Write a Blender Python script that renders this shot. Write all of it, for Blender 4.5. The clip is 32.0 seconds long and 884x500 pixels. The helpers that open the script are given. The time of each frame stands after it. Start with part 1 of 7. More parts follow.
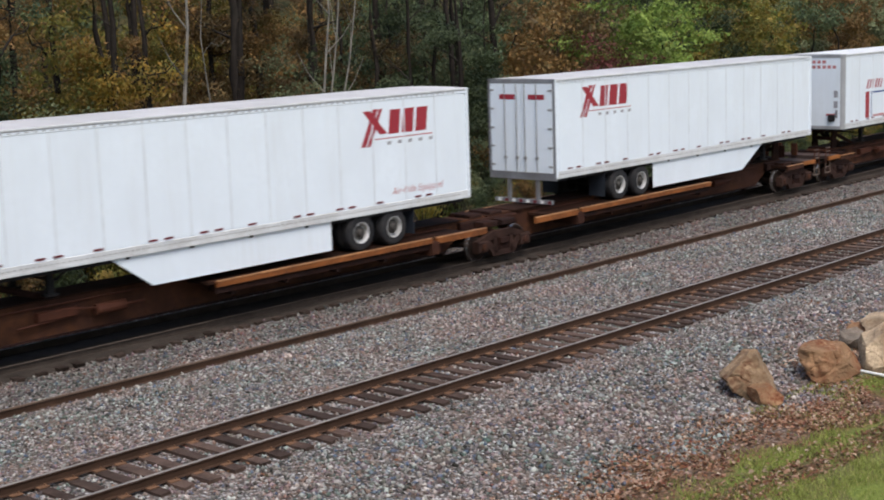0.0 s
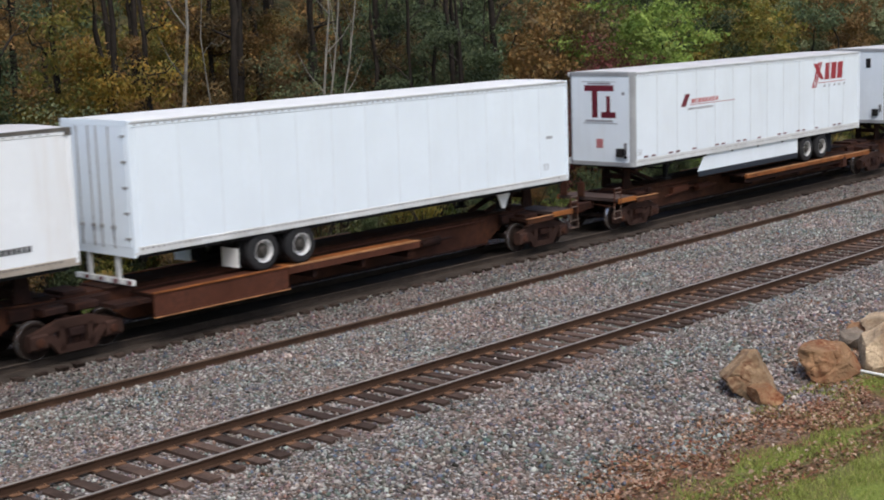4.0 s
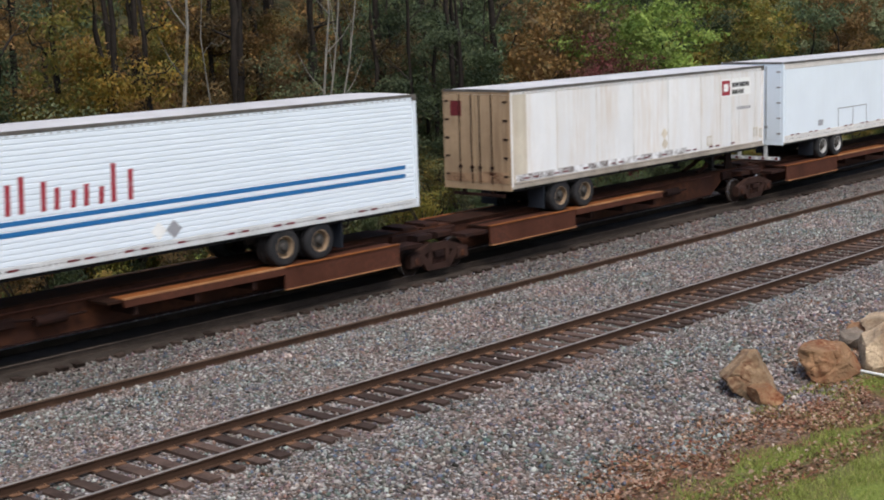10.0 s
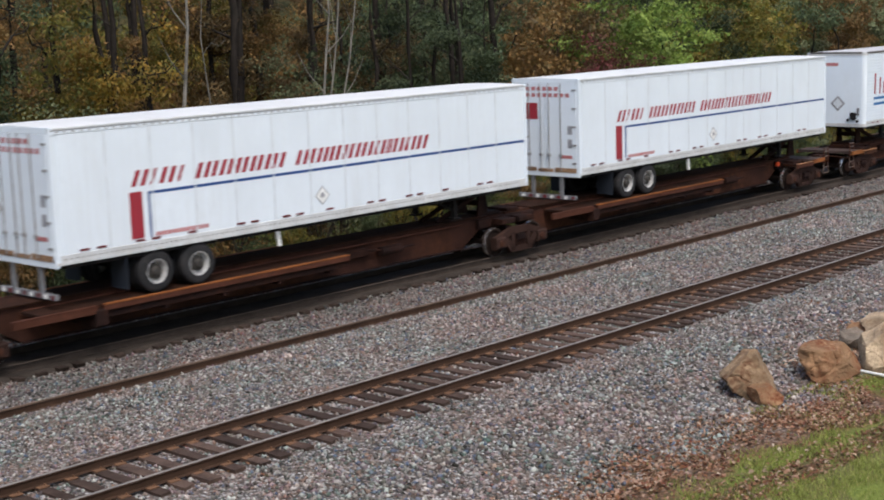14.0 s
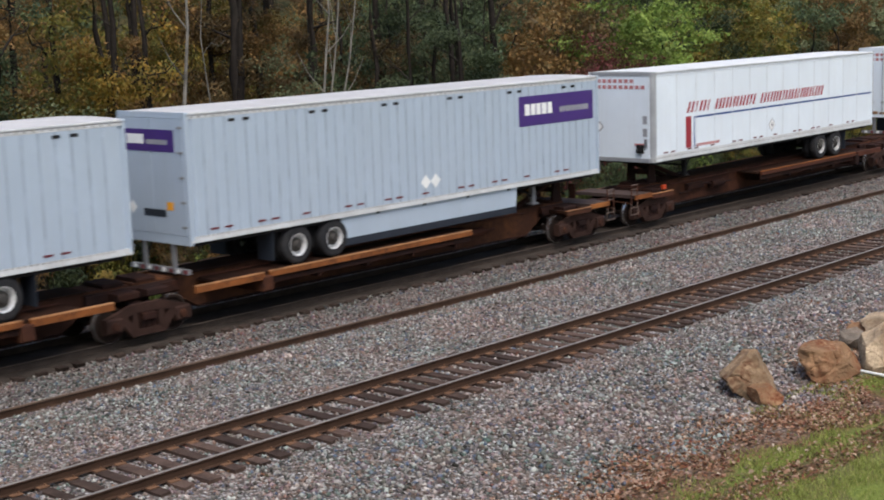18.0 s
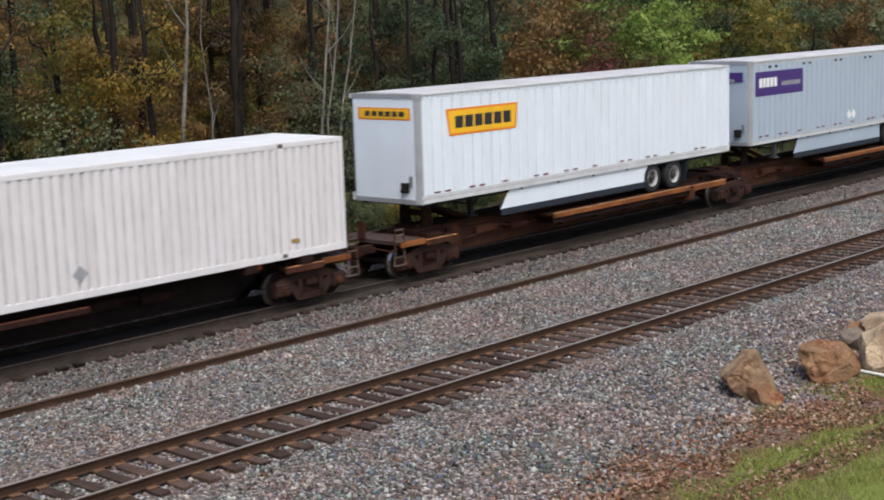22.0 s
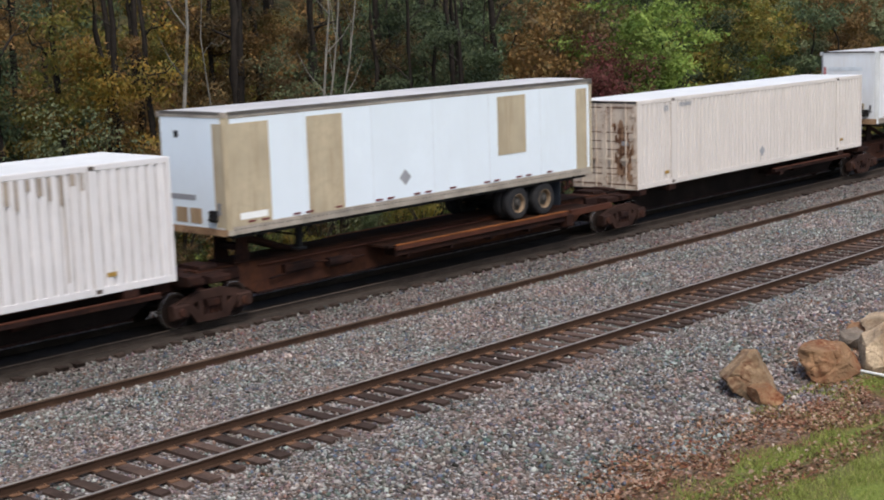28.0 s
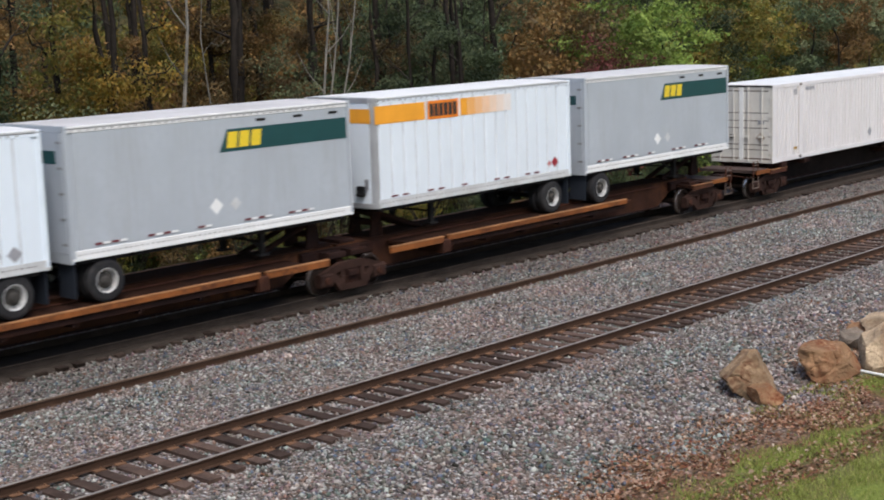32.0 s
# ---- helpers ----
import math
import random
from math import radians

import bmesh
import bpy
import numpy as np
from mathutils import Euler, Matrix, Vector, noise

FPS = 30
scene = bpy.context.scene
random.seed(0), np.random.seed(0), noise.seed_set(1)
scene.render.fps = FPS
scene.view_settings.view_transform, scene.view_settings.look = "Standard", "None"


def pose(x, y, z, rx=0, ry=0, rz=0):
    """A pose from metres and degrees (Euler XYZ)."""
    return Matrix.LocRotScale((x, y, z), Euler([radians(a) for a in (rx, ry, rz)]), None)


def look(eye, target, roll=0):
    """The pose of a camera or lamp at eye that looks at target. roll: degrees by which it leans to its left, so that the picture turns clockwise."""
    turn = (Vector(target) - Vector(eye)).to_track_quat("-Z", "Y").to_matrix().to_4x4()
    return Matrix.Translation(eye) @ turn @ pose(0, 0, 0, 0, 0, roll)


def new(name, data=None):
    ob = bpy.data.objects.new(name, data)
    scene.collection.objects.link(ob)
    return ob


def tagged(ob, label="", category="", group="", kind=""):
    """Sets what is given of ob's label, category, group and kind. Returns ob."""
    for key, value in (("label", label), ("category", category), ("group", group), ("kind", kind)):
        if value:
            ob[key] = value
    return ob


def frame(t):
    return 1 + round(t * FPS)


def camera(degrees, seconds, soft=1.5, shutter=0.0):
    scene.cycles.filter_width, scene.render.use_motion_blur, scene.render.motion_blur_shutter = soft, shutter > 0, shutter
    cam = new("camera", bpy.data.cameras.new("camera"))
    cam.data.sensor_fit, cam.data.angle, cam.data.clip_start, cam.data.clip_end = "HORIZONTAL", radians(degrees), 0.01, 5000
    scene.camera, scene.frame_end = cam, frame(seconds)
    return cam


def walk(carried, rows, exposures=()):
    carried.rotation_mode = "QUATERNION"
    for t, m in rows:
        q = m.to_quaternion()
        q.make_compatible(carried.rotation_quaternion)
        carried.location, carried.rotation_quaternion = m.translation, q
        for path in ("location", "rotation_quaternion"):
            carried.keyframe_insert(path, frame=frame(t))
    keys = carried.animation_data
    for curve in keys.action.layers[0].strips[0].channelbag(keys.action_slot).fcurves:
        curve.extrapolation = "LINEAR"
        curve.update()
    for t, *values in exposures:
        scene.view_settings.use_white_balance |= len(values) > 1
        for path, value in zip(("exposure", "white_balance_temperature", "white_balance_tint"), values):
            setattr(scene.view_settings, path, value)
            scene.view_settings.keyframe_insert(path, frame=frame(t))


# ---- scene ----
# ================= camera =================
EYE = Vector((0.0, 0.0, 7.277))
YAW, PITCH, ROLL = 0.82207, 0.16245, -1.9015
way = Vector((math.sin(YAW) * math.cos(PITCH), math.cos(YAW) * math.cos(PITCH), -math.sin(PITCH)))
cam = camera(33.967, 32.0, soft=1.85, shutter=0.28)
view = look(EYE, EYE + way * 10, ROLL)
walk(cam, [(0.0, view), (32.0, view)], exposures=[(0.0, 0.5), (32.0, 0.5)])

# ================= light: a bright overcast autumn day =================
world = bpy.data.worlds.new("overcast_sky")
scene.world = world
world.use_nodes = True
wn = world.node_tree
sky = wn.nodes.new("ShaderNodeTexSky")
sky.sky_type = "NISHITA"
sky.sun_disc = False
sky.sun_elevation, sky.sun_rotation = radians(56), radians(211)
sky.air_density, sky.dust_density, sky.ozone_density = 1.0, 3.0, 1.0
wn.links.new(sky.outputs[0], wn.nodes["Background"].inputs[0])
wn.nodes["Background"].inputs[1].default_value = 0.119
sun = new("sun", bpy.data.lights.new("sun", "SUN"))
sun.data.energy, sun.data.angle, sun.data.color = 1.89, radians(32), (1.0, 0.98, 0.96)
sun.matrix_world = look((-25, -41.5, 72), (0, 0, 0))

# ================= the plan =================
YC = 28.269          # middle of the train's track at x = 0
YN = 19.738          # middle of the empty track
YR = 25.00           # the single rail that lies between them
BEND = 0.00035798    # curvature of the line
FAR = 170.0
RISE = 0.087         # the train's track lies a little higher than the empty one


def side(x):
    """How far the line has swung away at x."""
    a = min(abs(x), FAR)
    return BEND * a * a / 2 + (abs(x) - a) * BEND * a


def turn(x):
    return math.atan(BEND * max(-FAR, min(FAR, x)))


def run(t):
    """Metres the train has gone since 16 s."""
    q = t - 16.0
    return 10.798 * q + 0.003325 * q * q + 0.0000842 * q ** 3


# ================= materials =================
def material(name, colour, rough=0.6, metal=0.0, vary=0.12, scale=3.0, bump=0.0, bscale=30.0, stain=None, amount=0.0,
             streak=False, sscale=1.2, jitter=0.0, spec=0.5):
    """Base colour with fine and coarse variation, an optional stain of its own shape, and fine relief."""
    m = bpy.data.materials.new(name)
    m.use_nodes = True
    n, l = m.node_tree.nodes, m.node_tree.links
    b = n["Principled BSDF"]
    b.inputs["Roughness"].default_value, b.inputs["Metallic"].default_value = rough, metal
    b.inputs["Specular IOR Level"].default_value = spec
    tc, oi = n.new("ShaderNodeTexCoord"), n.new("ShaderNodeObjectInfo")
    add = n.new("ShaderNodeVectorMath")
    add.operation = "MULTIPLY_ADD"
    add.inputs[1].default_value = (1, 1, 1)
    l.new(tc.outputs["Object"], add.inputs[0])
    mul = n.new("ShaderNodeVectorMath")
    mul.operation = "SCALE"
    mul.inputs["Scale"].default_value = 37.0
    comb = n.new("ShaderNodeCombineXYZ")
    l.new(oi.outputs["Random"], comb.inputs[0])
    l.new(oi.outputs["Random"], comb.inputs[1])
    l.new(comb.outputs[0], mul.inputs[0])
    l.new(mul.outputs[0], add.inputs[2])
    at = add.outputs[0]

    def noise_at(s, detail=5.0, stretch=None):
        t = n.new("ShaderNodeTexNoise")
        t.inputs["Scale"].default_value, t.inputs["Detail"].default_value = s, detail
        src = at
        if stretch:
            mp = n.new("ShaderNodeMapping")
            mp.inputs["Scale"].default_value = stretch
            l.new(at, mp.inputs[0])
            src = mp.outputs[0]
        l.new(src, t.inputs["Vector"])
        return t.outputs["Fac"]

    def mix(a, c, fac, mode="MIX"):
        x = n.new("ShaderNodeMix")
        x.data_type, x.blend_type = "RGBA", mode
        for sock, val in ((x.inputs[0], fac), (x.inputs[6], a), (x.inputs[7], c)):
            if hasattr(val, "is_linked"):
                l.new(val, sock)
            else:
                sock.default_value = val
        return x.outputs[2]

    def ramp(fac, lo, hi):
        r = n.new("ShaderNodeMapRange")
        r.inputs[1].default_value, r.inputs[2].default_value = lo, hi
        r.clamp = True
        l.new(fac, r.inputs[0])
        return r.outputs[0]

    c4 = (*colour, 1)
    dark = (*[c * (1 - vary * 1.6) for c in colour], 1)
    lite = (*[min(1, c * (1 + vary)) for c in colour], 1)
    col = mix(dark, lite, ramp(noise_at(scale), 0.3, 0.7))
    col = mix(col, mix(dark, c4, 0.5), ramp(noise_at(scale * 9, 3), 0.45, 0.8))
    if stain:
        st = noise_at(sscale, 6, (1.0, 1.0, 0.12) if streak else None)
        fine = noise_at(sscale * 7, 4, (1.0, 1.0, 0.1) if streak else None)
        mm = n.new("ShaderNodeMath")
        mm.operation = "MULTIPLY"
        l.new(ramp(st, 0.5 - 0.12, 0.78), mm.inputs[0])
        l.new(ramp(fine, 0.3, 0.75), mm.inputs[1])
        m2 = n.new("ShaderNodeMath")
        m2.operation = "MULTIPLY"
        m2.inputs[1].default_value = amount
        m2.use_clamp = True
        l.new(mm.outputs[0], m2.inputs[0])
        col = mix(col, (*stain, 1), m2.outputs[0])
    if jitter:
        hs = n.new("ShaderNodeHueSaturation")
        r = n.new("ShaderNodeMapRange")
        r.inputs[3].default_value, r.inputs[4].default_value = 1 - jitter, 1 + jitter
        l.new(oi.outputs["Random"], r.inputs[0])
        l.new(r.outputs[0], hs.inputs["Value"])
        l.new(col, hs.inputs["Color"])
        col = hs.outputs[0]
    l.new(col, b.inputs["Base Color"])
    if bump:
        bp = n.new("ShaderNodeBump")
        bp.inputs["Strength"].default_value, bp.inputs["Distance"].default_value = 0.6, bump
        l.new(noise_at(bscale, 4), bp.inputs["Height"])
        l.new(bp.outputs[0], b.inputs["Normal"])
    return m


def leaf_material(name, stops, rough=0.55, drift=False, even=0.32, clump=0.0):
    """Leaves that differ one from another by their own chance."""
    if not drift:
        mean = [sum(c[k] for c in stops) / len(stops) for k in range(3)]
        stops = [tuple((1 - even) * c[k] + even * mean[k] for k in range(3)) for c in stops]
    m = bpy.data.materials.new(name)
    m.use_nodes = True
    n, l = m.node_tree.nodes, m.node_tree.links
    b = n["Principled BSDF"]
    b.inputs["Roughness"].default_value = rough
    b.inputs["Specular IOR Level"].default_value = 0.18
    g, oi = n.new("ShaderNodeNewGeometry"), n.new("ShaderNodeObjectInfo")
    r = n.new("ShaderNodeValToRGB")
    r.color_ramp.elements[0].position, r.color_ramp.elements[0].color = 0.0, (*stops[0], 1)
    r.color_ramp.elements[1].position, r.color_ramp.elements[1].color = 1.0, (*stops[-1], 1)
    for i, c in enumerate(stops[1:-1]):
        e = r.color_ramp.elements.new((i + 1) / (len(stops) - 1))
        e.color = (*c, 1)
    if clump:
        cl, blend = n.new("ShaderNodeTexNoise"), n.new("ShaderNodeMix")
        cl.inputs["Scale"].default_value, cl.inputs["Detail"].default_value = clump, 3.0
        l.new(g.outputs["Position"], cl.inputs["Vector"])
        wide = n.new("ShaderNodeMapRange")
        wide.inputs[1].default_value, wide.inputs[2].default_value = 0.28, 0.72
        l.new(cl.outputs["Fac"], wide.inputs[0])
        blend.inputs[0].default_value = 0.86
        l.new(g.outputs["Random Per Island"], blend.inputs[2])
        l.new(wide.outputs[0], blend.inputs[3])
        l.new(blend.outputs[0], r.inputs[0])
    else:
        l.new(g.outputs["Random Per Island"], r.inputs[0])
    hs = n.new("ShaderNodeHueSaturation")
    mr = n.new("ShaderNodeMapRange")
    mr.inputs[3].default_value, mr.inputs[4].default_value = 0.66, 1.5
    l.new(oi.outputs["Random"], mr.inputs[0])
    l.new(mr.outputs[0], hs.inputs["Value"])
    l.new(r.outputs[0], hs.inputs["Color"])
    col = hs.outputs[0]
    if drift:
        t, mp, tint = n.new("ShaderNodeTexNoise"), n.new("ShaderNodeValToRGB"), n.new("ShaderNodeMix")
        t.inputs["Scale"].default_value, t.inputs["Detail"].default_value = 0.45, 5.0
        l.new(g.outputs["Position"], t.inputs["Vector"])
        mp.color_ramp.elements[0].position, mp.color_ramp.elements[0].color = 0.38, (0.70, 0.81, 0.755, 1)
        mp.color_ramp.elements[1].position, mp.color_ramp.elements[1].color = 0.62, (0.915, 0.82, 0.77, 1)
        l.new(t.outputs["Fac"], mp.inputs[0])
        tint.data_type, tint.blend_type = "RGBA", "MULTIPLY"
        tint.inputs[0].default_value = 1.0
        l.new(col, tint.inputs[6])
        l.new(mp.outputs[0], tint.inputs[7])
        col = tint.outputs[2]
    l.new(col, b.inputs["Base Color"])
    tr = n.new("ShaderNodeBsdfTranslucent")
    l.new(col, tr.inputs["Color"])
    mx = n.new("ShaderNodeMixShader")
    mx.inputs[0].default_value = 0.0 if drift else 0.3
    l.new(b.outputs[0], mx.inputs[1])
    l.new(tr.outputs[0], mx.inputs[2])
    l.new(mx.outputs[0], n["Material Output"].inputs[0])
    return m


WHITE = material("white_trailer_paint", (0.725, 0.785, 0.84), 0.38, 0, 0.03, 0.7, 0.002, 3, (0.42, 0.38, 0.32), 0.20, True)
WHITE_CLEAN = material("clean_white_paint", (0.74, 0.81, 0.875), 0.35, 0, 0.025, 0.7, 0.002, 3, (0.5, 0.48, 0.45), 0.14, True)
CREAM_STAINED = material("ochre_stained_cream_paint", (0.75, 0.755, 0.76), 0.5, 0, 0.05, 0.6, 0.003, 3, (0.50, 0.33, 0.17), 0.72, True, 0.9, jitter=0.06)
CREAM = material("weathered_cream_paint", (0.75, 0.775, 0.80), 0.5, 0, 0.04, 0.6, 0.003, 3, (0.46, 0.31, 0.17), 0.38, True, 0.9, jitter=0.06)
GREY_DULL = material("dull_grey_aluminium_skin", (0.435, 0.47, 0.51), 0.45, 0.1, 0.05, 0.6, 0.002, 3, (0.30, 0.28, 0.26), 0.35, True)
GREY = material("pale_grey_aluminium_skin", (0.43, 0.505, 0.595), 0.42, 0.15, 0.04, 0.6, 0.002, 3, (0.34, 0.33, 0.32), 0.22, True)
CORRUGATED_PINK = material("pinkish_container_paint", (0.66, 0.605, 0.565), 0.5, 0, 0.05, 0.6, 0.002, 6, (0.36, 0.28, 0.22), 0.30, True)
CORRUGATED = material("white_container_paint", (0.70, 0.675, 0.675), 0.5, 0, 0.05, 0.6, 0.002, 6, (0.36, 0.28, 0.22), 0.30, True)
TAN = material("yellowed_plywood_panel", (0.47, 0.395, 0.275), 0.65, 0, 0.14, 0.7, 0.003, 6, (0.26, 0.18, 0.10), 0.9, True, 1.4)
ROOF = material("dusty_aluminium_roof", (0.62, 0.60, 0.59), 0.5, 0.05, 0.10, 0.5, 0.003, 3, (0.30, 0.26, 0.22), 0.6)
ROOF_WHITE = material("white_roof_sheet", (0.75, 0.75, 0.74), 0.5, 0, 0.05, 0.5, 0.003, 3, (0.35, 0.32, 0.28), 0.35)
ALU = material("worn_aluminium_rail", (0.60, 0.61, 0.615), 0.45, 0.05, 0.10, 1.5, 0.002, 20, (0.30, 0.25, 0.20), 0.60)
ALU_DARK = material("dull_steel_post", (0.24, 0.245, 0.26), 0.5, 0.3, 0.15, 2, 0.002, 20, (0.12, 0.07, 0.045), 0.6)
DOOR_BROWN = material("rusty_beige_doors", (0.40, 0.28, 0.17), 0.65, 0, 0.14, 0.8, 0.003, 8, (0.12, 0.06, 0.03), 0.9, True, 1.0, spec=0.25)
DOOR_RUST = material("rust_banded_doors", (0.68, 0.58, 0.475), 0.65, 0, 0.14, 0.8, 0.003, 8, (0.19, 0.075, 0.03), 1.3, False, 2.2, spec=0.25)
PEELED = material("peeling_white_strip", (0.82, 0.82, 0.83), 0.6, 0, 0.15, 4, 0.004, 20, (0.09, 0.06, 0.045), 3.2, False, 3.0)
DARK_EDGE = material("dark_roof_edge", (0.13, 0.115, 0.10), 0.6, 0.1, 0.3, 2, 0.003, 20, (0.04, 0.035, 0.03), 1.0)
DOOR_PALE = material("grimy_pale_container_doors", (0.66, 0.64, 0.59), 0.55, 0, 0.08, 0.8, 0.003, 8, (0.33, 0.20, 0.11), 0.6, True)
DOOR_DIRTY = material("soiled_white_doors", (0.66, 0.57, 0.44), 0.55, 0, 0.12, 0.8, 0.003, 8, (0.27, 0.145, 0.065), 1.1, True)
RUST_DARK = material("dark_rusted_steel", (0.021, 0.0110, 0.0095), 0.8, 0.05, 0.3, 1.6, 0.006, 40, (0.085, 0.028, 0.012), 0.7, spec=0.12)
RUST_MID = material("rusted_sill_paint", (0.045, 0.0180, 0.0120), 0.75, 0.05, 0.3, 1.3, 0.005, 40, (0.14, 0.050, 0.019), 0.8, False, 0.7, spec=0.15)
RUST_BROWN = material("red_brown_car_paint", (0.088, 0.030, 0.0165), 0.7, 0.0, 0.3, 1.2, 0.004, 40, (0.028, 0.014, 0.011), 1.1, spec=0.18)
RUST_ORANGE = material("orange_rust_edge", (0.25, 0.085, 0.024), 0.7, 0.05, 0.25, 1.5, 0.004, 40, (0.08, 0.032, 0.016), 0.9, spec=0.20)
EDGE_YELLOW = material("orange_yellow_edge_paint", (0.27, 0.098, 0.026), 0.65, 0, 0.2, 1.2, 0.003, 40, (0.10, 0.035, 0.015), 0.9, False, 1.5, spec=0.2)
PANEL_TOP = material("worn_brown_deck_panel", (0.070, 0.048, 0.042), 0.75, 0.05, 0.25, 1.4, 0.003, 40, (0.035, 0.022, 0.018), 0.7, spec=0.2)
# sill colour with the shade beneath a container painted in
SILL_BLACK = material("shade_blackened_sill", (0.014, 0.010, 0.009), 0.8, 0.05, 0.3, 1.3, 0.005, 40, (0.030, 0.016, 0.012), 0.6, spec=0.1)
SILL_ORANGE = material("orange_brown_sill_paint", (0.050, 0.021, 0.0135), 0.75, 0.05, 0.3, 1.3, 0.005, 40, (0.20, 0.075, 0.023), 0.65, False, 0.7, spec=0.15)
PALE_STEEL = material("worn_step_steel", (0.10, 0.062, 0.045), 0.6, 0.1, 0.4, 3, 0.002, 30, (0.30, 0.25, 0.20), 0.8)
ROD_BROWN = material("grimy_brown_lock_rod", (0.17, 0.125, 0.085), 0.65, 0.1, 0.25, 3, 0.002, 20, (0.06, 0.03, 0.02), 0.8)
GEAR_GREY = material("worn_grey_door_gear", (0.30, 0.30, 0.30), 0.5, 0.2, 0.2, 3, 0.002, 20, (0.13, 0.08, 0.05), 0.8)
RIVET_DARK = material("dark_rivet_heads", (0.13, 0.115, 0.10), 0.6, 0.1, 0.3, 3)
RIVET = material("grey_rivet_shade", (0.30, 0.29, 0.275), 0.6, 0.1, 0.2, 3)
NOSE_POST = material("dull_aluminium_corner", (0.36, 0.37, 0.385), 0.42, 0.25, 0.12, 1.5, 0.002, 20, (0.24, 0.20, 0.17), 0.5, True)
TRUCK_STEEL = material("rusty_cast_steel", (0.043, 0.022, 0.0165), 0.8, 0.05, 0.3, 2.0, 0.004, 40, (0.022, 0.012, 0.010), 0.7, spec=0.14)
DECK = material("grimy_deck_steel", (0.023, 0.0115, 0.0085), 0.8, 0.05, 0.3, 1.4, 0.004, 40, (0.095, 0.033, 0.013), 0.65, spec=0.10)
YELLOWED = material("chipped_orange_yellow_paint", (0.25, 0.084, 0.023), 0.65, 0, 0.25, 1.2, 0.003, 40, (0.055, 0.021, 0.013), 1.6, False, 1.1, spec=0.2)
WORN_EDGE = material("worn_bright_edge", (0.42, 0.20, 0.085), 0.55, 0.1, 0.3, 2.0, 0.002, 40, (0.13, 0.05, 0.02), 1.2, False, 1.1)
RUST_WASH_PALE = material("yellowed_old_paint", (0.60, 0.54, 0.44), 0.6, 0, 0.15, 0.8, 0.003, 10, (0.36, 0.24, 0.13), 0.9, True)
RUST_BAND = material("flaking_rust_band", (0.13, 0.064, 0.036), 0.75, 0, 0.3, 1.5, 0.004, 20, (0.075, 0.027, 0.012), 3.6, False, 3.4, spec=0.2)
RUST_STAIN = material("brown_rust_stain", (0.33, 0.20, 0.125), 0.75, 0, 0.3, 2.0, 0.003, 20, (0.16, 0.08, 0.045), 1.2, False, 3.0, spec=0.2)
RUST_FOOT = material("dark_rust_at_door_foot", (0.30, 0.17, 0.085), 0.75, 0, 0.3, 2.0, 0.004, 20, (0.045, 0.022, 0.014), 3.0, False, 3.2, spec=0.2)
RUST_WASH = material("rust_stained_paint", (0.38, 0.24, 0.14), 0.7, 0, 0.3, 1.5, 0.003, 20, (0.085, 0.030, 0.014), 2.2, False, 2.2, spec=0.2)
TYRE = material("black_tyre_rubber", (0.022, 0.022, 0.024), 0.85, 0, 0.15, 4, 0.004, 60, (0.10, 0.09, 0.08), 0.35, spec=0.15)
RIM = material("grey_white_rim", (0.58, 0.58, 0.57), 0.45, 0.15, 0.15, 5, 0.002, 30, (0.22, 0.16, 0.11), 0.5)
RIM_BRIGHT = material("polished_pale_rim", (0.82, 0.82, 0.82), 0.3, 0.3, 0.08, 5, 0.002, 30, (0.35, 0.28, 0.22), 0.3)
RIM_RUST = material("rusty_rim", (0.30, 0.21, 0.13), 0.65, 0.1, 0.2, 5, 0.003, 30, (0.13, 0.07, 0.04), 0.7)
CASTING = material("brown_corner_casting", (0.10, 0.075, 0.058), 0.7, 0.1, 0.25, 4, 0.003, 30, (0.035, 0.024, 0.018), 0.8)
HUB = material("dark_hub", (0.06, 0.055, 0.05), 0.6, 0.3, 0.15, 6, spec=0.20)
UNDER = material("black_chassis_steel", (0.018, 0.018, 0.019), 0.7, 0.1, 0.2, 3, 0.003, 40, (0.06, 0.045, 0.035), 0.5, spec=0.12)
WHEEL_STEEL = material("worn_wheel_steel", (0.022, 0.014, 0.011), 0.8, 0.0, 0.25, 4, 0.003, 40, spec=0.12)
TREAD = material("polished_wheel_tread", (0.72, 0.72, 0.73), 0.24, 0.9, 0.05, 6)
SIGNAL = material("orange_red_marker", (0.72, 0.075, 0.012), 0.5, 0, 0.1, 4)
RED = material("red_lettering", (0.31, 0.024, 0.038), 0.45, 0, 0.06, 3)
BLUE = material("blue_stripe_paint", (0.02, 0.065, 0.22), 0.45, 0, 0.06, 3)
STRIPE = material("bright_blue_stripe", (0.014, 0.13, 0.34), 0.45, 0, 0.06, 3)
PURPLE = material("purple_panel", (0.055, 0.022, 0.16), 0.45, 0, 0.05, 2)
ORANGE = material("orange_panel", (0.80, 0.22, 0.015), 0.45, 0, 0.08, 2)
SUNNY = material("yellow_panel", (0.86, 0.47, 0.02), 0.45, 0, 0.06, 2)
AMBER = material("golden_panel", (0.85, 0.36, 0.03), 0.45, 0, 0.06, 2)
GREEN = material("dark_green_panel", (0.008, 0.056, 0.058), 0.45, 0, 0.06, 2)
GOLD = material("yellow_lettering", (0.75, 0.55, 0.03), 0.45, 0, 0.05, 3)
AMBER_DULL = material("dull_amber_plate", (0.40, 0.22, 0.05), 0.55, 0, 0.12, 4)
TAG = material("ochre_tag", (0.38, 0.23, 0.05), 0.6, 0, 0.15, 6, 0.002, 20, (0.10, 0.05, 0.02), 0.8)
BLACK = material("black_lettering", (0.02, 0.02, 0.022), 0.5, 0, 0.1, 3)
